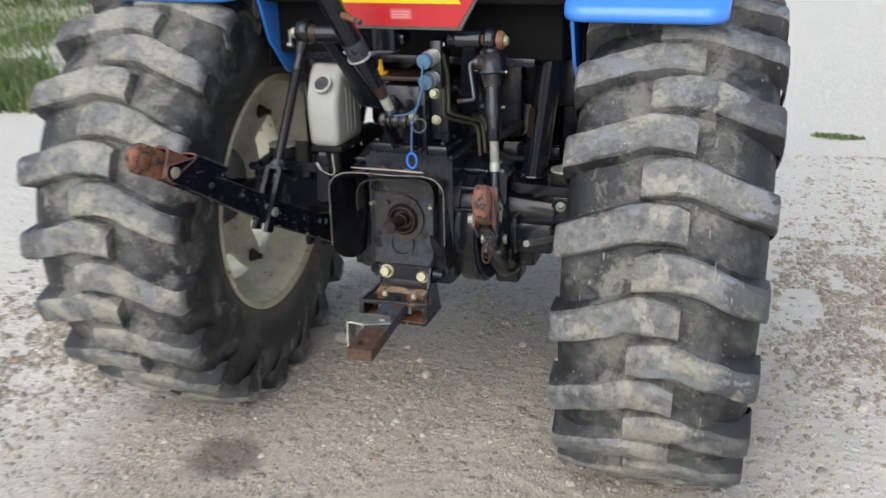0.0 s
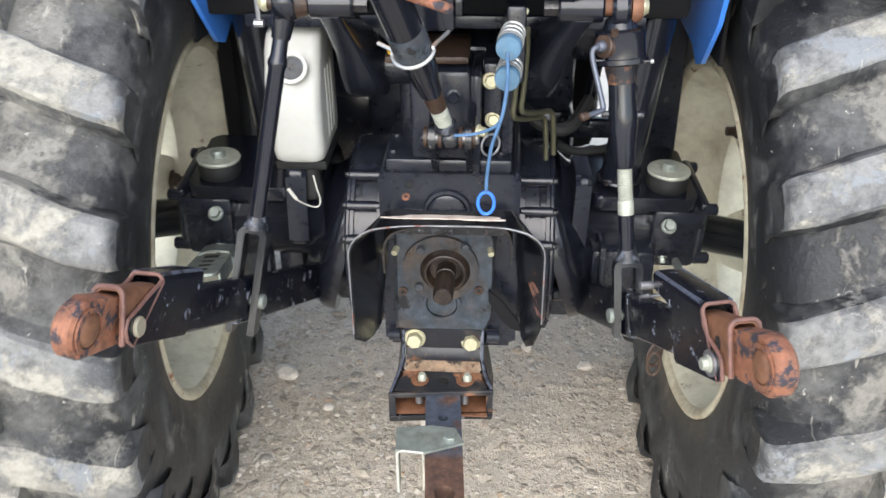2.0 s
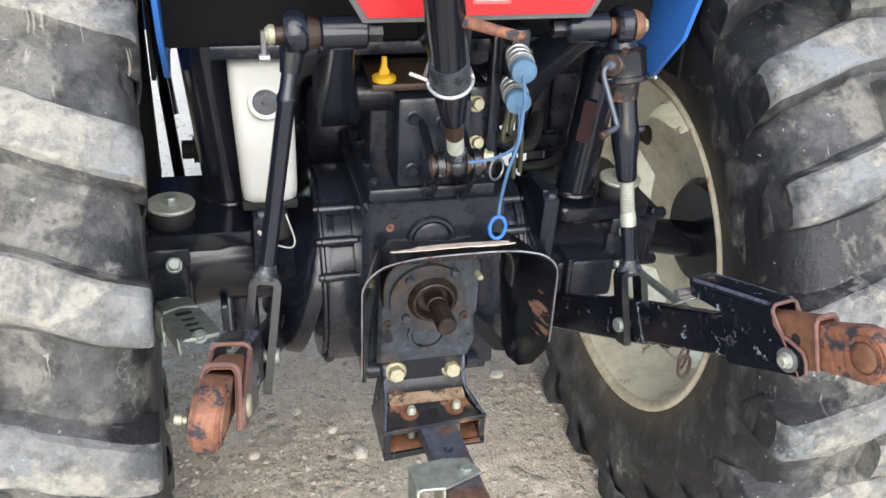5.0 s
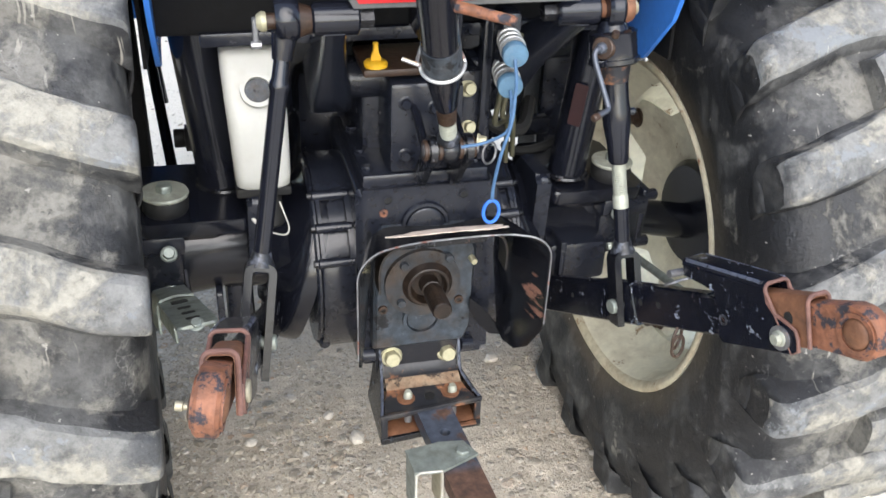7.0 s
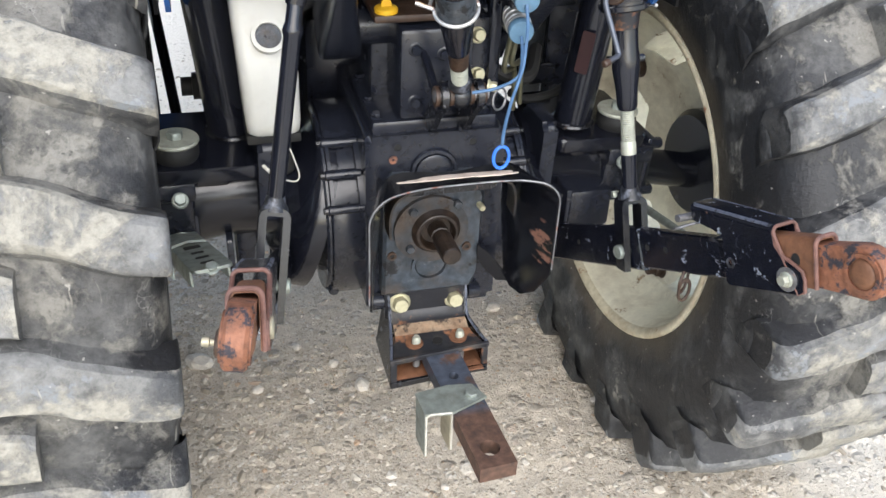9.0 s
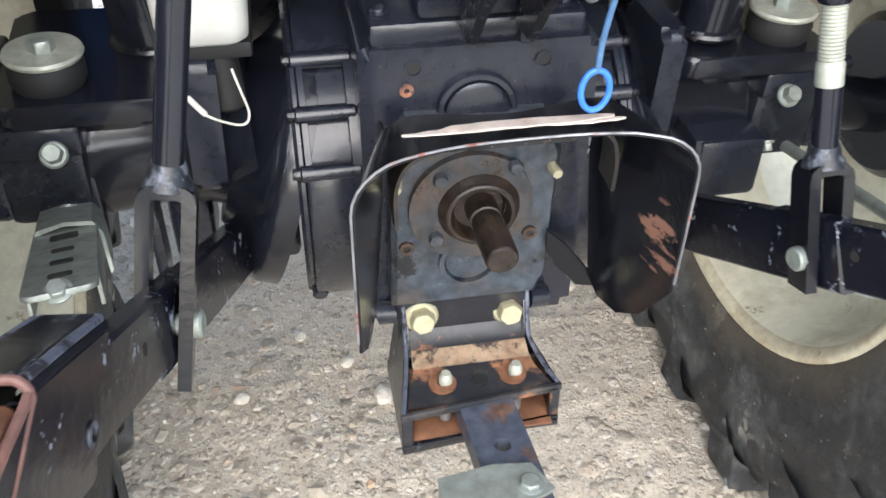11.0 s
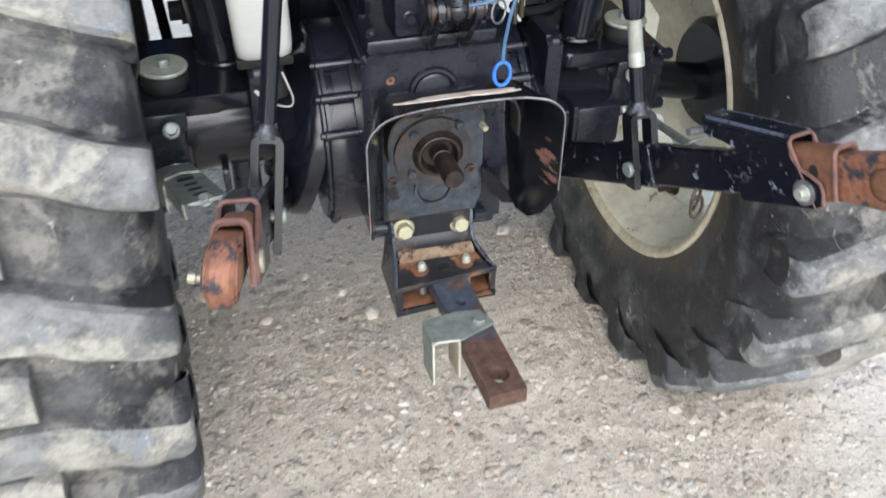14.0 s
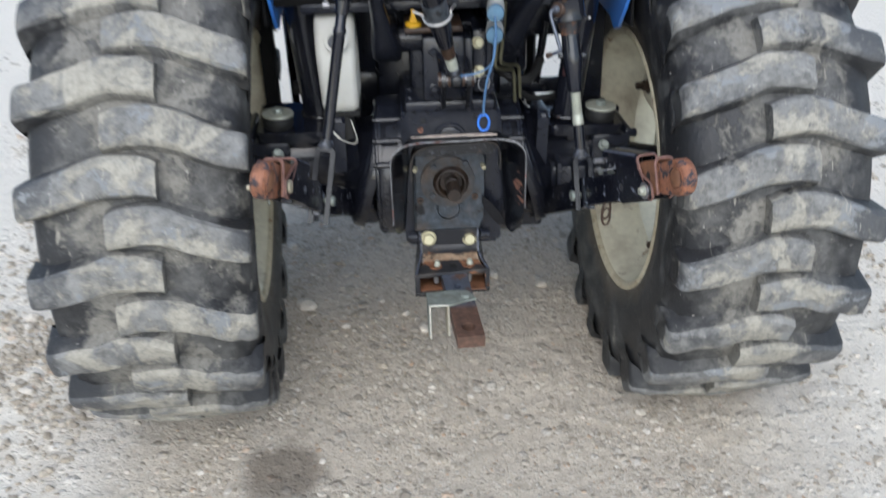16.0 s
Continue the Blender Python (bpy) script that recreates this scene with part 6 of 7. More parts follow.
def build_lift_links():
    # plain link
    top, low = V(-0.213, -0.068, 1.141), V(-0.274, -0.154, 0.817)
    pin = V(-0.293, -0.195, 0.705)
    d = (low - top).normalized()
    bm = B()
    turned(bm, top + d * 0.03, low, [(0, 0.011), (0.16, 0.012), (0.18, 0.0140), (0.2, 0.0150), (0.22, 0.0126), (1, 0.0124)], 24)
    lk = part("lift_link", bm, black_paint, tractor, "plain black tubular lift link")
    bm = B()
    turned(bm, top - V(0.016, 0, 0), top + V(0.016, 0, 0), [(0, 0.026), (0.2, 0.031), (0.8, 0.031), (1, 0.026)], 28)
    turned(bm, top + d * 0.02, top + d * 0.055, [(0, 0.018), (1, 0.014)], 20)
    part("eye", bm, black_paint, lk)
    build_fork(lk, low, pin, 0.0172, 0.052)
    # adjustable link with its crank gearbox and screw
    top, low, pin = V(0.264, -0.050, 1.130), V(0.300, -0.134, 0.762), V(0.304, -0.165, 0.677)
    d = (low - top).normalized()
    at = lambda q: top + d * q
    bm = B()
    turned(bm, top - V(0.012, 0, 0), top + V(0.013, 0, 0), [(0, 0.027), (0.2, 0.031), (0.8, 0.031), (1, 0.027)], 28)
    turned(bm, at(0.015), at(0.032), [(0, 0.02), (1, 0.026)], 22)
    turned(bm, at(0.030), at(0.080), [(0, 0.032), (0.06, 0.037), (0.12, 0.0355), (0.8, 0.0355), (0.82, 0.039), (0.95, 0.039), (1, 0.036)], 32)
    rl = part("lift_link", bm, black_paint, tractor, "black adjustable lift link with crank and bare screw thread")
    bm = turned(B(), at(0.078), at(0.108), [(0, 0.026), (0.5, 0.023), (1, 0.0205)], 24)
    part("rusty_neck", bm, rust_black, rl, "rust-streaked neck")
    bm = turned(B(), at(0.105), at(0.235), [(0, 0.0200), (0.25, 0.0200), (0.38, 0.0218), (0.52, 0.0215), (0.75, 0.0172), (0.96, 0.0160), (1, 0.0135)], 28)
    part("outer_tube", bm, black_paint, rl)
    bm = B()
    prof = []
    n = 16
    for k in range(n):
        prof += [(k / n * 0.72, 0.0116), ((k + 0.5) / n * 0.72, 0.0100)]
    prof += [(0.74, 0.0124), (1.0, 0.0124)]
    turned(bm, at(0.233), at(0.308), prof, 20)
    part("screw", bm, zinc_pale, rl, "bare steel screw thread")
    bm = rod(B(), at(0.306), low, 0.0122, seg=18)
    part("screw_stem", bm, black_paint, rl)
    build_fork(rl, low, pin, 0.0165, 0.034)
    # crank on the gearbox
    s = at(0.056)
    bm = turned(B(), s + V(-0.012, -0.010, 0.003), s + V(-0.029, -0.025, 0.009), [(0, 0.0185), (0.6, 0.0185), (0.7, 0.0170), (0.95, 0.0165), (1, 0.0150)], 26)
    boss = part("crank_boss", bm, rust_brown, rl, "rusty greasy crank boss")
    bm = turned(B(), s + V(-0.029, -0.025, 0.009), s + V(-0.036, -0.031, 0.010), [(0, 0.0085), (0.7, 0.0080), (1, 0.0055)], 18)
    part("crank_hub", bm, crank_steel, boss)
    bm = wire(B(), [s + V(-0.030, -0.026, 0.009), s + V(-0.041, -0.032, 0.008), s + V(-0.043, -0.036, -0.004), s + V(-0.034, -0.050, -0.036), s + V(-0.026, -0.062, -0.064), s + V(-0.026, -0.066, -0.070), s + V(-0.034, -0.072, -0.072), s + V(-0.050, -0.083, -0.073)], 0.0041, 10)
    part("crank_handle", bm, crank_steel, rl, "bent steel crank handle")
    part("crank_knob", rod(B(), s + V(-0.047, -0.081, -0.0728), s + V(-0.058, -0.089, -0.0735), 0.0058, seg=12, bevel=0.002), rust_brown, rl)
    bm = rod(B(), at(0.068) + V(-0.044, -0.024, 0), at(0.068) + V(0.041, -0.024, 0), 0.0017, seg=8)
    part("retaining_pin", bm, black_worn, rl)
    part("pin_head", rod(B(), at(0.068) + V(0.039, -0.024, 0), at(0.068) + V(0.044, -0.024, 0), 0.0032, seg=10, bevel=0.001), coupler_steel, rl)
    for q in (-1, 1):
        bolt_part(rl, at(0.155) + V(q * 0.021, 0, 0), (q, 0, 0), 0.006, 0.010, black_worn, flange=False)
    hexbolt_at = at(0.032) + V(-0.012, -0.036, 0.004)
    bolt_part(rl, hexbolt_at, (0, -0.4, 1), 0.006, 0.009, rust_brown, flange=False)


build_lift_links()


def build_check_chain():
    # stabiliser straps beside the arms
    bm = B()
    a, b = V(-0.425, 0.10, 0.61), V(-0.372, -0.17, 0.725)
    m = arm_frame(a, b)
    L = (b - a).length
    slab(bm, rounded(L * 0.30, -0.030, L + 0.015, 0.030, 0.010), 0.005, m @ Matrix.Translation((0, 0, 0.007)), 0.001)
    for q in (-1, 1):
        block(bm, m @ V(L * 0.62, q * 0.0285, -0.006), (L * 0.62, 0.004, 0.030), 0.001, m.to_3x3())
    st = part("stabiliser", bm, zinc, tractor, "galvanised stabiliser strap with a square hole and slots")
    line = [(-0.046, -0.040), (-0.044, 0.0), (-0.034, 0.014), (0.0, 0.018), (0.034, 0.014), (0.044, 0.0), (0.046, -0.040)]
    outer = [(y, z) for y, z in line] + [(y * 0.90, z - 0.004) for y, z in reversed(line)]
    hood = rings(B(), [[m @ V(x, y * 0.78, z) for y, z in outer] for x in (-0.005, L * 0.36)])
    part("strap_hood", hood, zinc, st, "rust-stained folded hood over the strap")
    for x, w, h in ((0.45, 0.011, 0.013), (0.62, 0.006, 0.010), (0.76, 0.006, 0.010), (0.90, 0.006, 0.010)):
        bm = slab(B(), rounded(-w, -h, w, h, 0.0035, 3), 0.001, m @ Matrix.Translation((L * x, 0, 0.0104)))
        part("slot", bm, rubber_dark, st)
    bm = block(B(), a + V(0.012, 0.026, 0.003), (0.05, 0.05, 0.09), 0.006)
    slab(bm, rounded(-0.02, -0.05, 0.02, 0.05, 0.01), 0.012, Matrix.Translation((-0.34, 0.12, 0.55)) @ Matrix.Rotation(radians(90), 4, "Y") @ Matrix.Rotation(radians(90), 4, "Z"), 0.002)
    part("anchor_bracket", bm, black_cast, st)
    bolt_part(st, b + V(0, -0.005, 0.010), (0, -0.3, 1), 0.009, 0.008, zinc)
    # the other side's strap shows as a bright tube and clip behind the arm
    a, b = V(0.43, 0.12, 0.60), V(0.405, -0.25, 0.705)
    bm = rod(B(), a, b, 0.0075, seg=16)
    st2 = part("stabiliser", bm, zinc, tractor, "galvanised stabiliser rod")
    bm = block(B(), (0.330, 0.150, 0.590), (0.118, 0.11, 0.085), 0.010)
    block(bm, (0.290, 0.105, 0.600), (0.012, 0.06, 0.10), 0.003)
    part("anchor_bracket", bm, black_cast, st2)
    bm = rod(B(), RM @ V(RL - 0.178, -0.037, 0.068), RM @ V(RL - 0.178, 0.02, 0.064), 0.0058, seg=12)
    part("lock_pin", bm, steel, right_link, "bright steel lock pin")
    bm = wire(B(), [RM @ V(RL - 0.195 + 0.018 * math.cos(t), -0.004 + 0.026 * math.sin(t), 0.050 + 0.004 * math.cos(t)) for t in (i * 0.5 for i in range(12))], 0.0022, 6, 2)
    part("pin_clip", bm, steel, right_link, "bent wire clip")
    for k in range(2):
        o = RM @ V(RL - 0.222 + 0.004 * k, -0.006, -0.040 - 0.013 * k)
        bm = wire(B(), [o + V((0.009 if k else 0.011) * math.cos(t) - 0.004 * k, 0.008 * math.cos(t) * (1 - k), 0.020 * math.sin(t)) for t in (i * 0.55 for i in range(13))], 0.0026, 6, 2)
        part("chain_link", bm, rust_brown, right_link, "rusty chain link")


build_check_chain()


def build_top_link():
    # bracket lugs with the pin
    px, py, pz = 0.022, -0.066, 0.930
    out = [(py + 0.023 * math.cos(radians(a)), pz + 0.023 * math.sin(radians(a))) for a in range(40, 236, 15)]
    out += [(-0.050, 0.885), (-0.014, 0.842), (0.024, 0.838), (0.034, 0.846), (0.010, 0.872)]
    br = part("top_link_bracket", rings(B(), [[V(px - 0.028 + q, y, z) for y, z in out] for q in (-0.005, -0.003, 0.003, 0.005)]), black_worn, tractor, "worn black top link bracket")
    part("bracket_lug", rings(B(), [[V(px + 0.028 + q, y, z) for y, z in out] for q in (-0.005, -0.003, 0.003, 0.005)]), black_worn, br)
    for q in (-0.03, 0.03):
        part("stay", rod(B(), (px + q, 0.13, 0.985), (px + q, -0.045, 0.915), 0.0075, seg=10), black_paint, br)
    bm = rod(B(), (px - 0.042, py, pz), (px + 0.044, py, pz), 0.0105, seg=18, bevel=0.002)
    part("pin", bm, steel, br, "worn steel pin")
    for q in (-0.038, -0.016, 0.016, 0.036):
        part("washer", turned(B(), (px + q - 0.003, py, pz), (px + q + 0.003, py, pz), [(0, 0.0155), (0.5, 0.0165), (1, 0.0155)], 24), rust_brown, br)
    bm = ring(B(), (px + 0.062, py - 0.004, pz - 0.010), (0.6, -0.8, 0.1), 0.017, 0.0018, 24, 6)
    part("lynch_ring", bm, steel, br, "bright wire lynch pin ring")
    bolt_part(br, (px + 0.042, py - 0.002, pz + 0.012), (1, -0.4, 0), 0.008, 0.014, bolt_zinc)
    # the link itself, tilted up and back
    ball = V(px, py, pz)
    d = V(-0.209, -0.500, 0.840).normalized()
    at = lambda q: ball + d * q
    bm = B()
    turned(bm, (px - 0.013, py, pz), (px + 0.013, py, pz), [(0, 0.016), (0.25, 0.021), (0.75, 0.021), (1, 0.016)], 22)
    turned(bm, at(0.012), at(0.030), [(0, 0.012), (0.6, 0.012), (1, 0.016)], 18)
    tl = part("top_link", bm, black_worn, tractor, "thick black top link tilted up above the power take-off")
    prof = []
    for k in range(6):
        prof += [(k / 6, 0.0130), ((k + 0.5) / 6, 0.0115)]
    bm = turned(B(), at(0.038), at(0.080), prof + [(1, 0.0130)], 20)
    part("screw", bm, zinc_pale, tl, "bare pale screw thread")
    bm = turned(B(), at(0.022), at(0.040), [(0, 0.014), (0.5, 0.018), (1, 0.015)], 22)
    part("lock_collar", bm, scratched_grey, tl)
    bm = turned(B(), at(0.079), at(0.118), [(0, 0.0140), (0.8, 0.0150), (1, 0.0165)], 22)
    part("lock_nut", bm, rust_brown, tl, "rusty brown neck")
    bm = turned(B(), at(0.116), at(0.206), [(0, 0.0165), (0.45, 0.0215), (0.65, 0.0235), (1, 0.0240)], 26)
    part("neck", bm, black_paint, tl)
    bm = turned(B(), at(0.203), at(0.252), [(0, 0.0255), (0.1, 0.027), (1, 0.0265)], 30)
    part("collar", bm, grey_plate, tl, "worn grey collar")
    bm = turned(B(), at(0.252), at(0.75), [(0, 0.0252), (1, 0.0252)], 30)
    part("tube", bm, black_paint, tl, "black tube")
    # hanger: a loop below the collar, its two legs hooked to a bracket
    o = at(0.207)
    u = V(1, 0, 0) - d * d.x
    u.normalize()
    w = d.cross(u)
    if w.y > 0:
        w = -w
    loop = [o + u * (0.0295 * math.cos(radians(a))) + w * (0.0295 * math.sin(radians(a))) for a in range(-10, 191, 20)]
    bm = wire(B(), [V(0.024, -0.030, 1.104), V(0.022, -0.07, 1.10)] + loop + [V(-0.042, -0.110, 1.088), V(-0.018, -0.05, 1.10), V(-0.005, -0.030, 1.107)], 0.0028, 8)
    rod(bm, loop[-1], loop[-1] + V(-0.022, 0.012, 0.006), 0.0030, seg=8)
    part("wire_bail", bm, coupler_steel, tl, "bright wire hanger looped under the tube")
    part("hanger_bracket", block(B(), (0.020, -0.020, 1.125), (0.040, 0.05, 0.026), 0.004), black_paint, tl)
    bm = rod(B(), at(0.330), (0.037, -0.286, 1.196), 0.0075, 0.0064, 16, 0.002)
    part("turning_bar", bm, rust_mat, tl, "rusty turning bar")


build_top_link()


# ---- couplers, pipes, jug ----
def build_couplers():
    bm = B()
    block(bm, (0.118, -0.01, 1.065), (0.03, 0.05, 0.12), 0.006)
    block(bm, (0.11, 0.06, 0.97), (0.02, 0.03, 0.24), 0.005)
    cp = part("coupler_block", bm, black_cast, tractor, "black hydraulic coupler block")
    for c in ((0.108, -0.084, 1.081), (0.107, -0.074, 1.030)):
        c = Vector(c)
        d = V(-0.12, -1.0, -0.10).normalized()
        back = c - d * 0.075
        bm = turned(B(), back, c - d * 0.012, [(0, 0.010), (0.15, 0.010), (0.17, 0.0155), (0.36, 0.0155), (0.38, 0.0185), (0.44, 0.0190), (0.46, 0.0172), (0.54, 0.0172), (0.56, 0.0190), (0.66, 0.0190), (0.68, 0.0172), (0.74, 0.0172), (0.76, 0.0195), (0.9, 0.0200), (0.93, 0.0185), (1, 0.0185)], 28)
        part("coupler", bm, coupler_steel, cp, "steel quick coupler")
        bm = turned(B(), c - d * 0.008, c + d * 0.008, [(0, 0.0175), (0.15, 0.0188), (0.85, 0.0188), (0.97, 0.0178), (1, 0.0160)], 30)
        part("dust_cap", bm, cap_blue, cp, "faded blue rubber dust cap")
        bolt_part(cp, back + V(0.012, 0.0, 0.022), (0.2, -1, 0.3), 0.0065, 0.010, bolt_zinc, flange=False)
    bm = wire(B(), [(0.106, -0.092, 1.076), (0.107, -0.102, 1.05), (0.106, -0.105, 1.02), (0.100, -0.115, 0.985), (0.086, -0.120, 0.94), (0.080, -0.115, 0.89), (0.079, -0.114, 0.860)], 0.0027, 8)
    wire(bm, [(0.106, -0.082, 1.024), (0.104, -0.098, 1.005), (0.096, -0.112, 0.975), (0.066, -0.105, 0.955), (0.030, -0.100, 0.948)], 0.0025, 8)
    part("cap_cord", bm, cord_faded, cp, "faded blue cap cord")
    bm = wire(B(), [(0.0790 + 0.0125 * math.sin(t), -0.114, 0.842 + 0.019 * math.cos(t)) for t in (i * 0.45 for i in range(15))], 0.0028, 8, 2)
    part("cord_loop", bm, cord_blue, cp, "bright blue cord loop")
    # rigid pipes
    line = [V(0.122, -0.03, 1.08), V(0.123, -0.005, 1.03), V(0.120, 0.012, 0.965), V(0.118, 0.017, 0.935), V(0.124, 0.028, 0.922), V(0.150, 0.080, 0.900), V(0.169, 0.115, 0.888), V(0.176, 0.125, 0.868), V(0.180, 0.130, 0.80)]
    part("hydraulic_pipe", wire(B(), [p + V(0.013, 0.004, 0.009) for p in line], 0.0046, 10, 5), pipe_steel, tractor, "olive plated rigid hydraulic pipe")
    bm = wire(B(), line, 0.0046, 10, 5)
    part("hydraulic_pipe", bm, pipe_steel, tractor, "olive plated rigid hydraulic pipe")
    bm = wire(B(), [(-0.02, 0.11, 0.99), (-0.012, 0.03, 0.955), (-0.008, -0.03, 0.925)], 0.006, 8)
    part("control_rod", bm, black_paint, tractor)


build_couplers()


def build_jug():
    """Milky jug: tall body with rounded edges, slanted shoulder at the back, short neck with a dark mouth."""
    bm = B()
    x0, x1 = -0.296, -0.206
    cx, hw = (x0 + x1) / 2, (x1 - x0) / 2
    rows = [(0.811, 0.078, 0.225, 0.84), (0.817, 0.071, 0.234, 0.96), (0.834, 0.068, 0.238, 1.0), (0.90, 0.067, 0.238, 1.0), (0.93, 0.070, 0.238, 1.0), (0.955, 0.078, 0.236, 1.0),
            (1.00, 0.105, 0.230, 0.99), (1.022, 0.125, 0.222, 0.95), (1.030, 0.135, 0.21, 0.86)]
    loops = []
    for z, y0, y1, k in rows:
        lean = -0.010 * max(0.0, (z - 0.85) / 0.18)
        loops.append([V(cx + px + (lean if px < 0 else 0.0), py, z) for px, py in rounded(-hw * k, y0, hw * k, y1, 0.018, 5)])
    rings(bm, loops)
    jug = part("jug", bm, plastic_white, tractor, "milky white plastic jug with an open round mouth", 60)
    c, d = V(-0.250, 0.086, 0.978), V(0.0, -0.80, 0.60)
    bm = B()
    prof = [(0, 0.026), (0.55, 0.0255), (0.6, 0.0275), (1, 0.027), (1.0, 0.0205), (0.2, 0.0205), (0.19, 0.0)]
    m = frame_of(c - d * 0.004, c + d * 0.012)
    loops = [[m @ V(r * math.cos(t), r * math.sin(t), z * 0.016) for t in (2 * math.pi * i / 30 for i in range(30))] for z, r in prof[:-1]]
    rings(bm, loops, cap=False)
    part("neck", bm, plastic_white, jug)
    bm = turned(B(), c - d * 0.002, c + d * 0.0035, [(0, 0.0204), (1, 0.0204)], 28)
    part("mouth", bm, grey_plate, jug, "dark open mouth")
    for k in range(3):
        bm = block(B(), (x1 - 0.001, 0.135 + 0.025 * k, 0.90), (0.006, 0.010, 0.13), 0.0028)
        part("rib", bm, plastic_white, jug)
    bm = block(B(), (cx, 0.155, 0.801), (0.090, 0.14, 0.018), 0.004)
    block(bm, (cx, 0.16, 0.77), (0.05, 0.08, 0.05), 0.01)
    rod(bm, (cx + 0.01, 0.11, 0.80), (cx + 0.015, 0.10, 0.73), 0.018, seg=18, bevel=0.004)
    part("jug_tray", bm, rubber_dark, jug, "black tray under the jug")
    bm = wire(B(), [(-0.275, 0.065, 0.765), (-0.262, 0.055, 0.752), (-0.240, 0.05, 0.742), (-0.222, 0.05, 0.738), (-0.216, 0.055, 0.748), (-0.222, 0.06, 0.772), (-0.228, 0.07, 0.79)], 0.0014, 6)
    rod(bm, (-0.274, 0.066, 0.764), (-0.258, 0.054, 0.750), 0.0030, seg=8)
    part("wire_loop", bm, white_wire, jug, "thin white wire loop")


build_jug()


# ---- fenders and warning sign ----
def build_fender(x0, x1, inner, lift, drop):
    """Blue arched fender with a down-turned rear skirt; inner: the side towards the tractor's middle; lift: how much higher than the plain height it sits; drop: how much lower its inner wall reaches."""
    bm = B()
    t = 0.006
    path = []
    for k in range(15):
        a = radians(62 + 100 * k / 14)
        path.append((HUB_Y - 0.715 * math.cos(a), HUB_Z + 0.715 * math.sin(a)))
    y0, z0 = path[0]
    skirt = [(y0 + 0.004, 1.181), (y0 - 0.006, 1.182), (y0 - 0.013, 1.189), (y0 - 0.015, 1.199), (y0 - 0.012, 1.211), (y0 - 0.005, z0 - 0.002)]
    path = skirt + path[1:]
    r = 0.055
    us = [r * (1 - math.cos(radians(90 * k / 7))) for k in range(8)]
    wide = x1 - x0
    xs = [x0 + q for q in us] + [x0 + r + (wide - 2 * r) * k / 5 for k in range(1, 5)] + [x1 - q for q in reversed(us)]
    n = len(xs) - 1
    grid = []
    for i, (y, z) in enumerate(path):
        row = []
        for x in xs:
            dx = min(x - x0, x1 - x)
            drop = 0.0 if dx >= r else r - math.sqrt(max(0.0, r * r - (r - dx) ** 2))
            if i < 6:
                row.append(V(x, y + drop * 0.9, z + drop * (0.14 if i < 3 else 0.05)))
            else:
                k = min(1.0, (i - 5) / 3)
                row.append(V(x, y + drop * 0.9 * (1 - k), z - drop * 0.45 * k))
        grid.append(row)
    vs = [[bm.verts.new(p) for p in row] for row in grid]
    for a, c in zip(vs, vs[1:]):
        for i in range(n):
            bm.faces.new((a[i], a[i + 1], c[i + 1], c[i]))
    bmesh.ops.recalc_face_normals(bm, faces=bm.faces[:])
    bmesh.ops.solidify(bm, geom=bm.faces[:], thickness=t)
    f = part("fender", bm, blue_paint, tractor, "bright blue painted rear fender", 50)
    xi = x0 if inner < 0 else x1
    # inner wall of the fender
    bm = B()
    out = [(0.02, 1.26), (0.075, 1.12), (0.16, 1.025), (0.20, 1.01), (0.25, 1.03), (0.95, 1.03), (0.95, 1.55), (0.2, 1.55), (0.02, 1.40)]
    loops = [[V(xi + q, y, z) for y, z in out] for q in (-0.004, 0.004)]
    rings(bm, loops)
    wall = part("fender_wall", bm, blue_paint, f, "blue inner wall of the fender")
    # liner takes the shade colour and hangs low over a bright gap
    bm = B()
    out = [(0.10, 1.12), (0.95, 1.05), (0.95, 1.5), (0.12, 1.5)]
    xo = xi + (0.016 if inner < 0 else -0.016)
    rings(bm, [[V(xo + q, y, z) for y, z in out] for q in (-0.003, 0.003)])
    liner = part("fender_liner", bm, shade_black, f, "near-black fender liner with shade in its colour")
    f.location.z = lift
    wall.location.z = -drop
    liner.location.z = -drop * 2.4


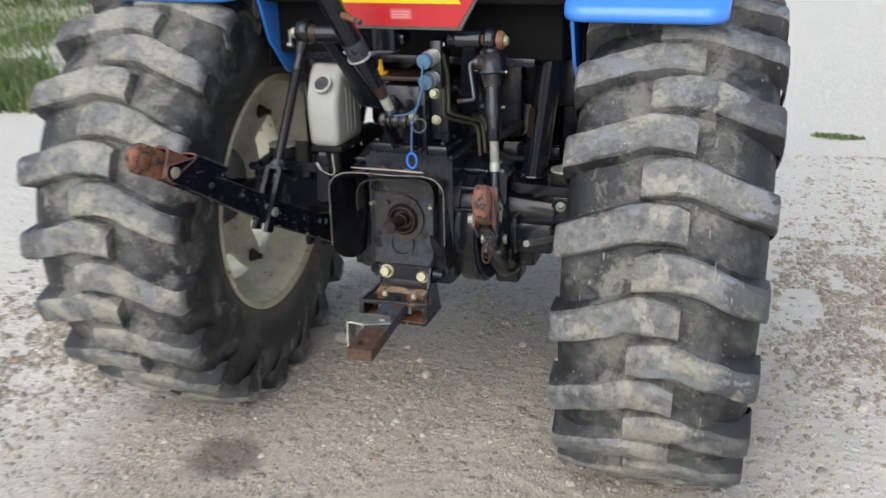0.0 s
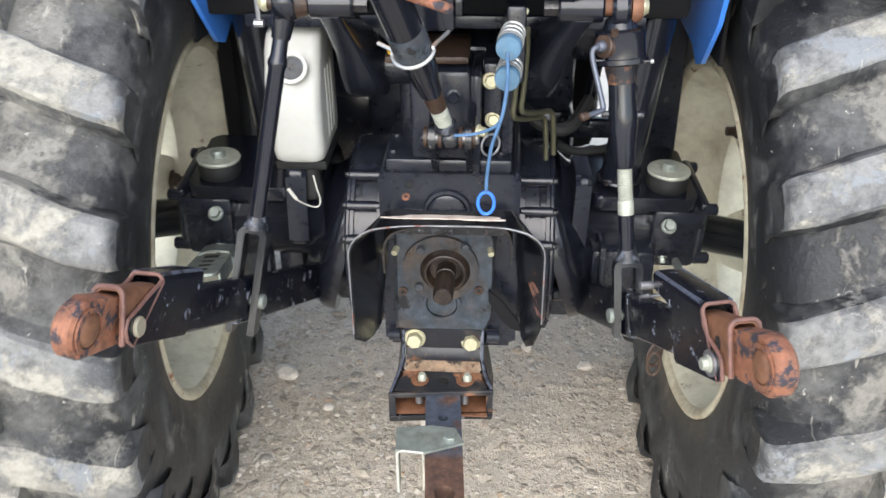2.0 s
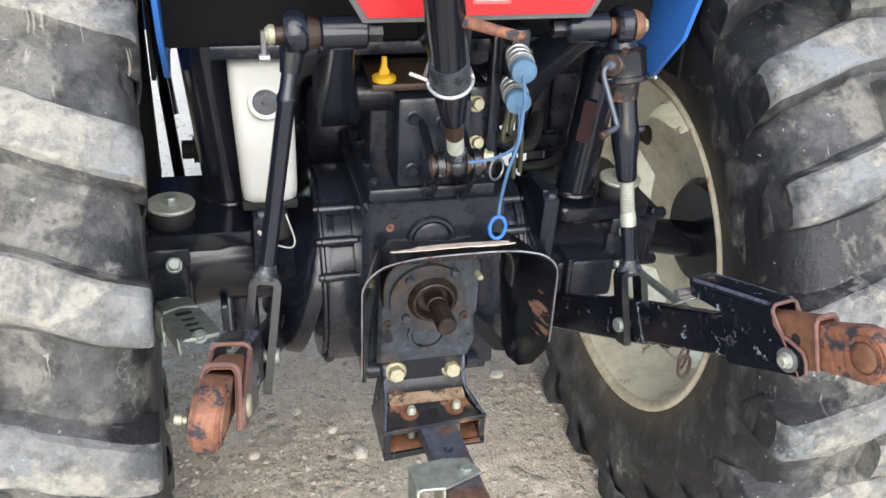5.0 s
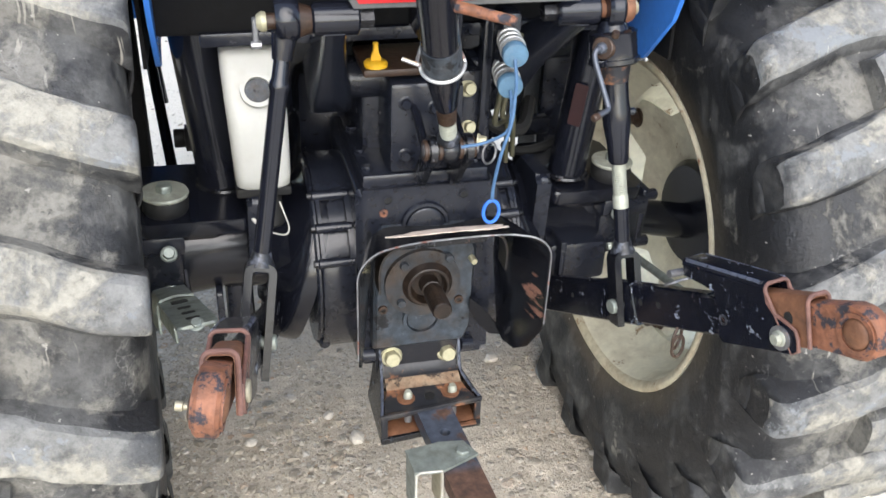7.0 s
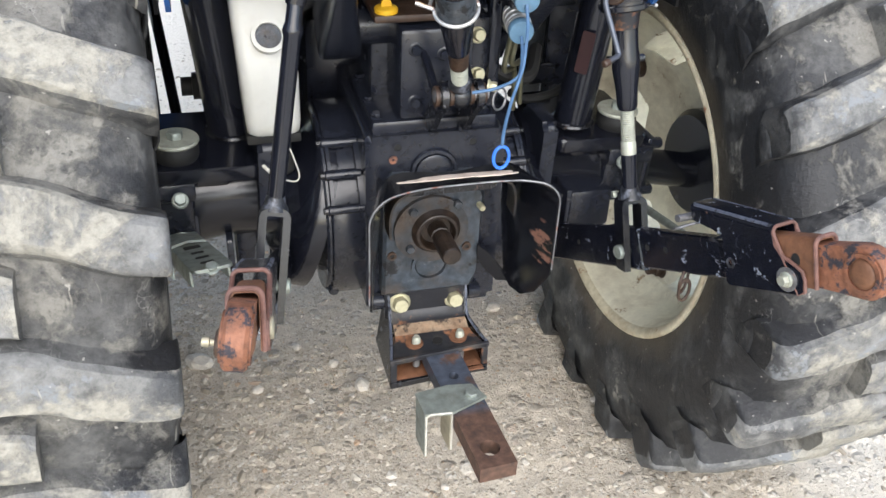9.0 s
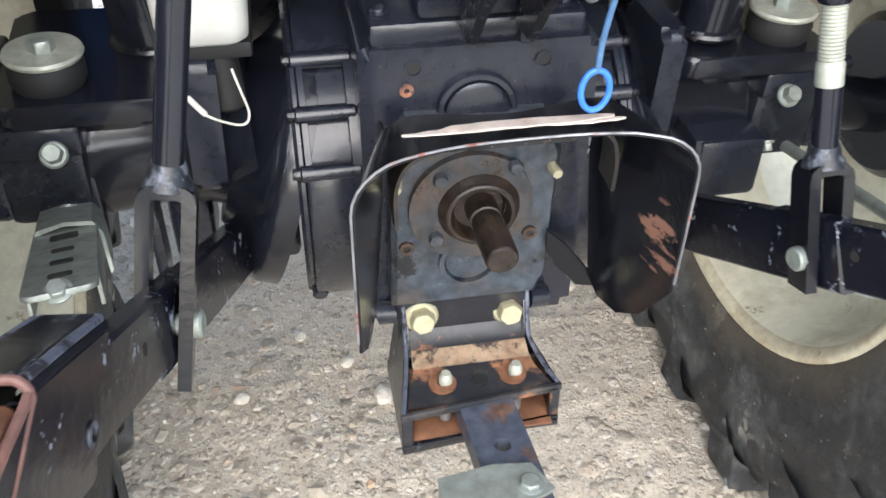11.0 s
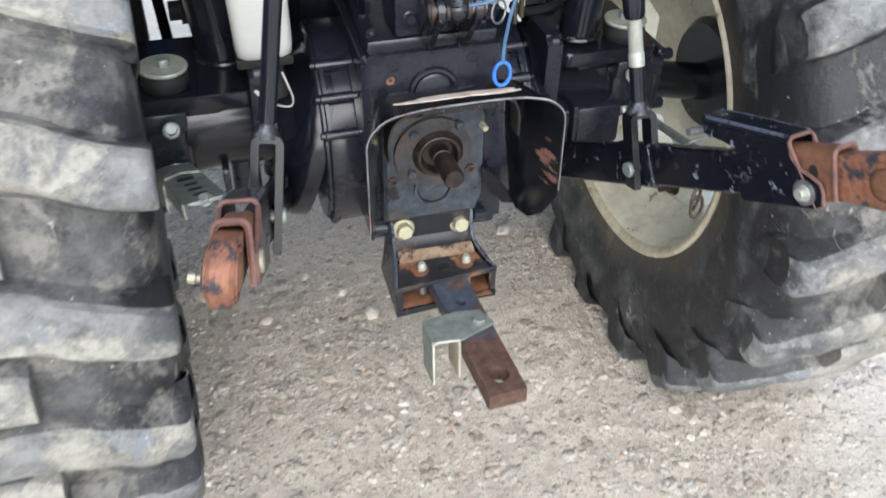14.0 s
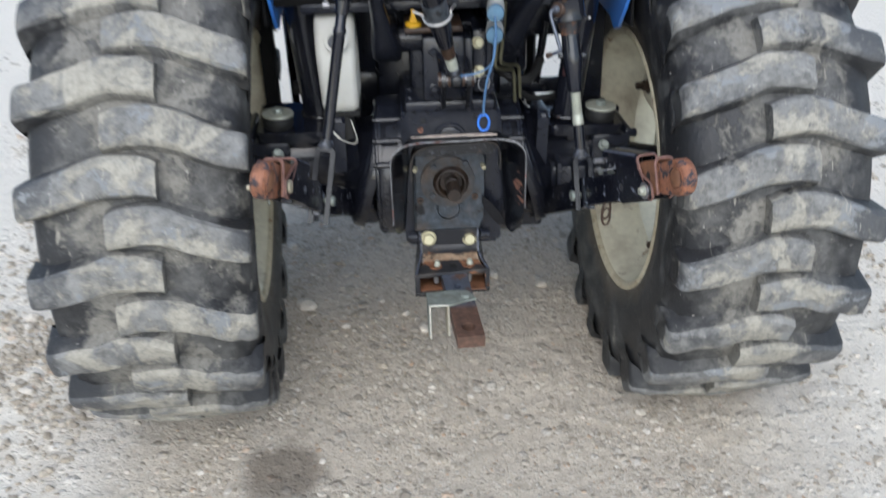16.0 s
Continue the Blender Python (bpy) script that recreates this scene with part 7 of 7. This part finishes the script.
build_fender(0.438, 0.80, -1, 0.0, 0.0)
build_fender(-0.775, -0.397, 1, 0.030, 0.075)


def build_sign():
    """Truncated triangular warning sign with red borders."""
    y, zb = -0.080, 1.161
    cx, hb, hw, zt = 0.038, 0.157, 0.200, 0.355
    def outline(k):
        return [(cx - hb + k * 0.8, zb + k), (cx + hb - k * 0.8, zb + k), (cx + hw - k, zb + 0.07), (cx + 0.045 - k * 0.3, zb + zt - k), (cx - 0.045 + k * 0.3, zb + zt - k), (cx - hw + k, zb + 0.07)]
    m = Matrix.Translation((0, y, 0)) @ Matrix.Rotation(radians(90), 4, "X")
    bm = slab(B(), outline(-0.006), 0.008, m, 0.001)
    sg = part("warning_sign", bm, sign_grey, tractor, "red and yellow triangular slow vehicle sign")
    m = Matrix.Translation((0, y - 0.0055, 0)) @ Matrix.Rotation(radians(90), 4, "X")
    part("red_border", slab(B(), outline(0.002), 0.002, m), sign_red, sg, "glossy red border")
    m = Matrix.Translation((0, y - 0.0078, 0)) @ Matrix.Rotation(radians(90), 4, "X")
    part("yellow_panel", slab(B(), [(cx - 0.165, zb + 0.055), (cx + 0.165, zb + 0.055), (cx + 0.01, zb + 0.32), (cx - 0.01, zb + 0.32)], 0.002, m), sign_yellow, sg, "orange yellow panel")
    m = Matrix.Translation((0, y - 0.0080, 0)) @ Matrix.Rotation(radians(90), 4, "X")
    bm = slab(B(), rounded(cx - 0.012, zb + 0.018, cx + 0.042, zb + 0.042, 0.002, 2), 0.0015, m)
    part("label", bm, sign_pink, sg, "pale printed label")
    for k in range(3):
        m2 = Matrix.Translation((0, y - 0.0092, 0)) @ Matrix.Rotation(radians(90), 4, "X")
        bm = slab(B(), rounded(cx - 0.008, zb + 0.022 + 0.0062 * k, cx + 0.036, zb + 0.0245 + 0.0062 * k, 0.0008, 1), 0.001, m2)
        part("print_bar", bm, label_bar, sg)
    bm = block(B(), (0.0, -0.035, 1.25), (0.06, 0.09, 0.3), 0.006)
    part("sign_bracket", bm, black_paint, sg)


build_sign()
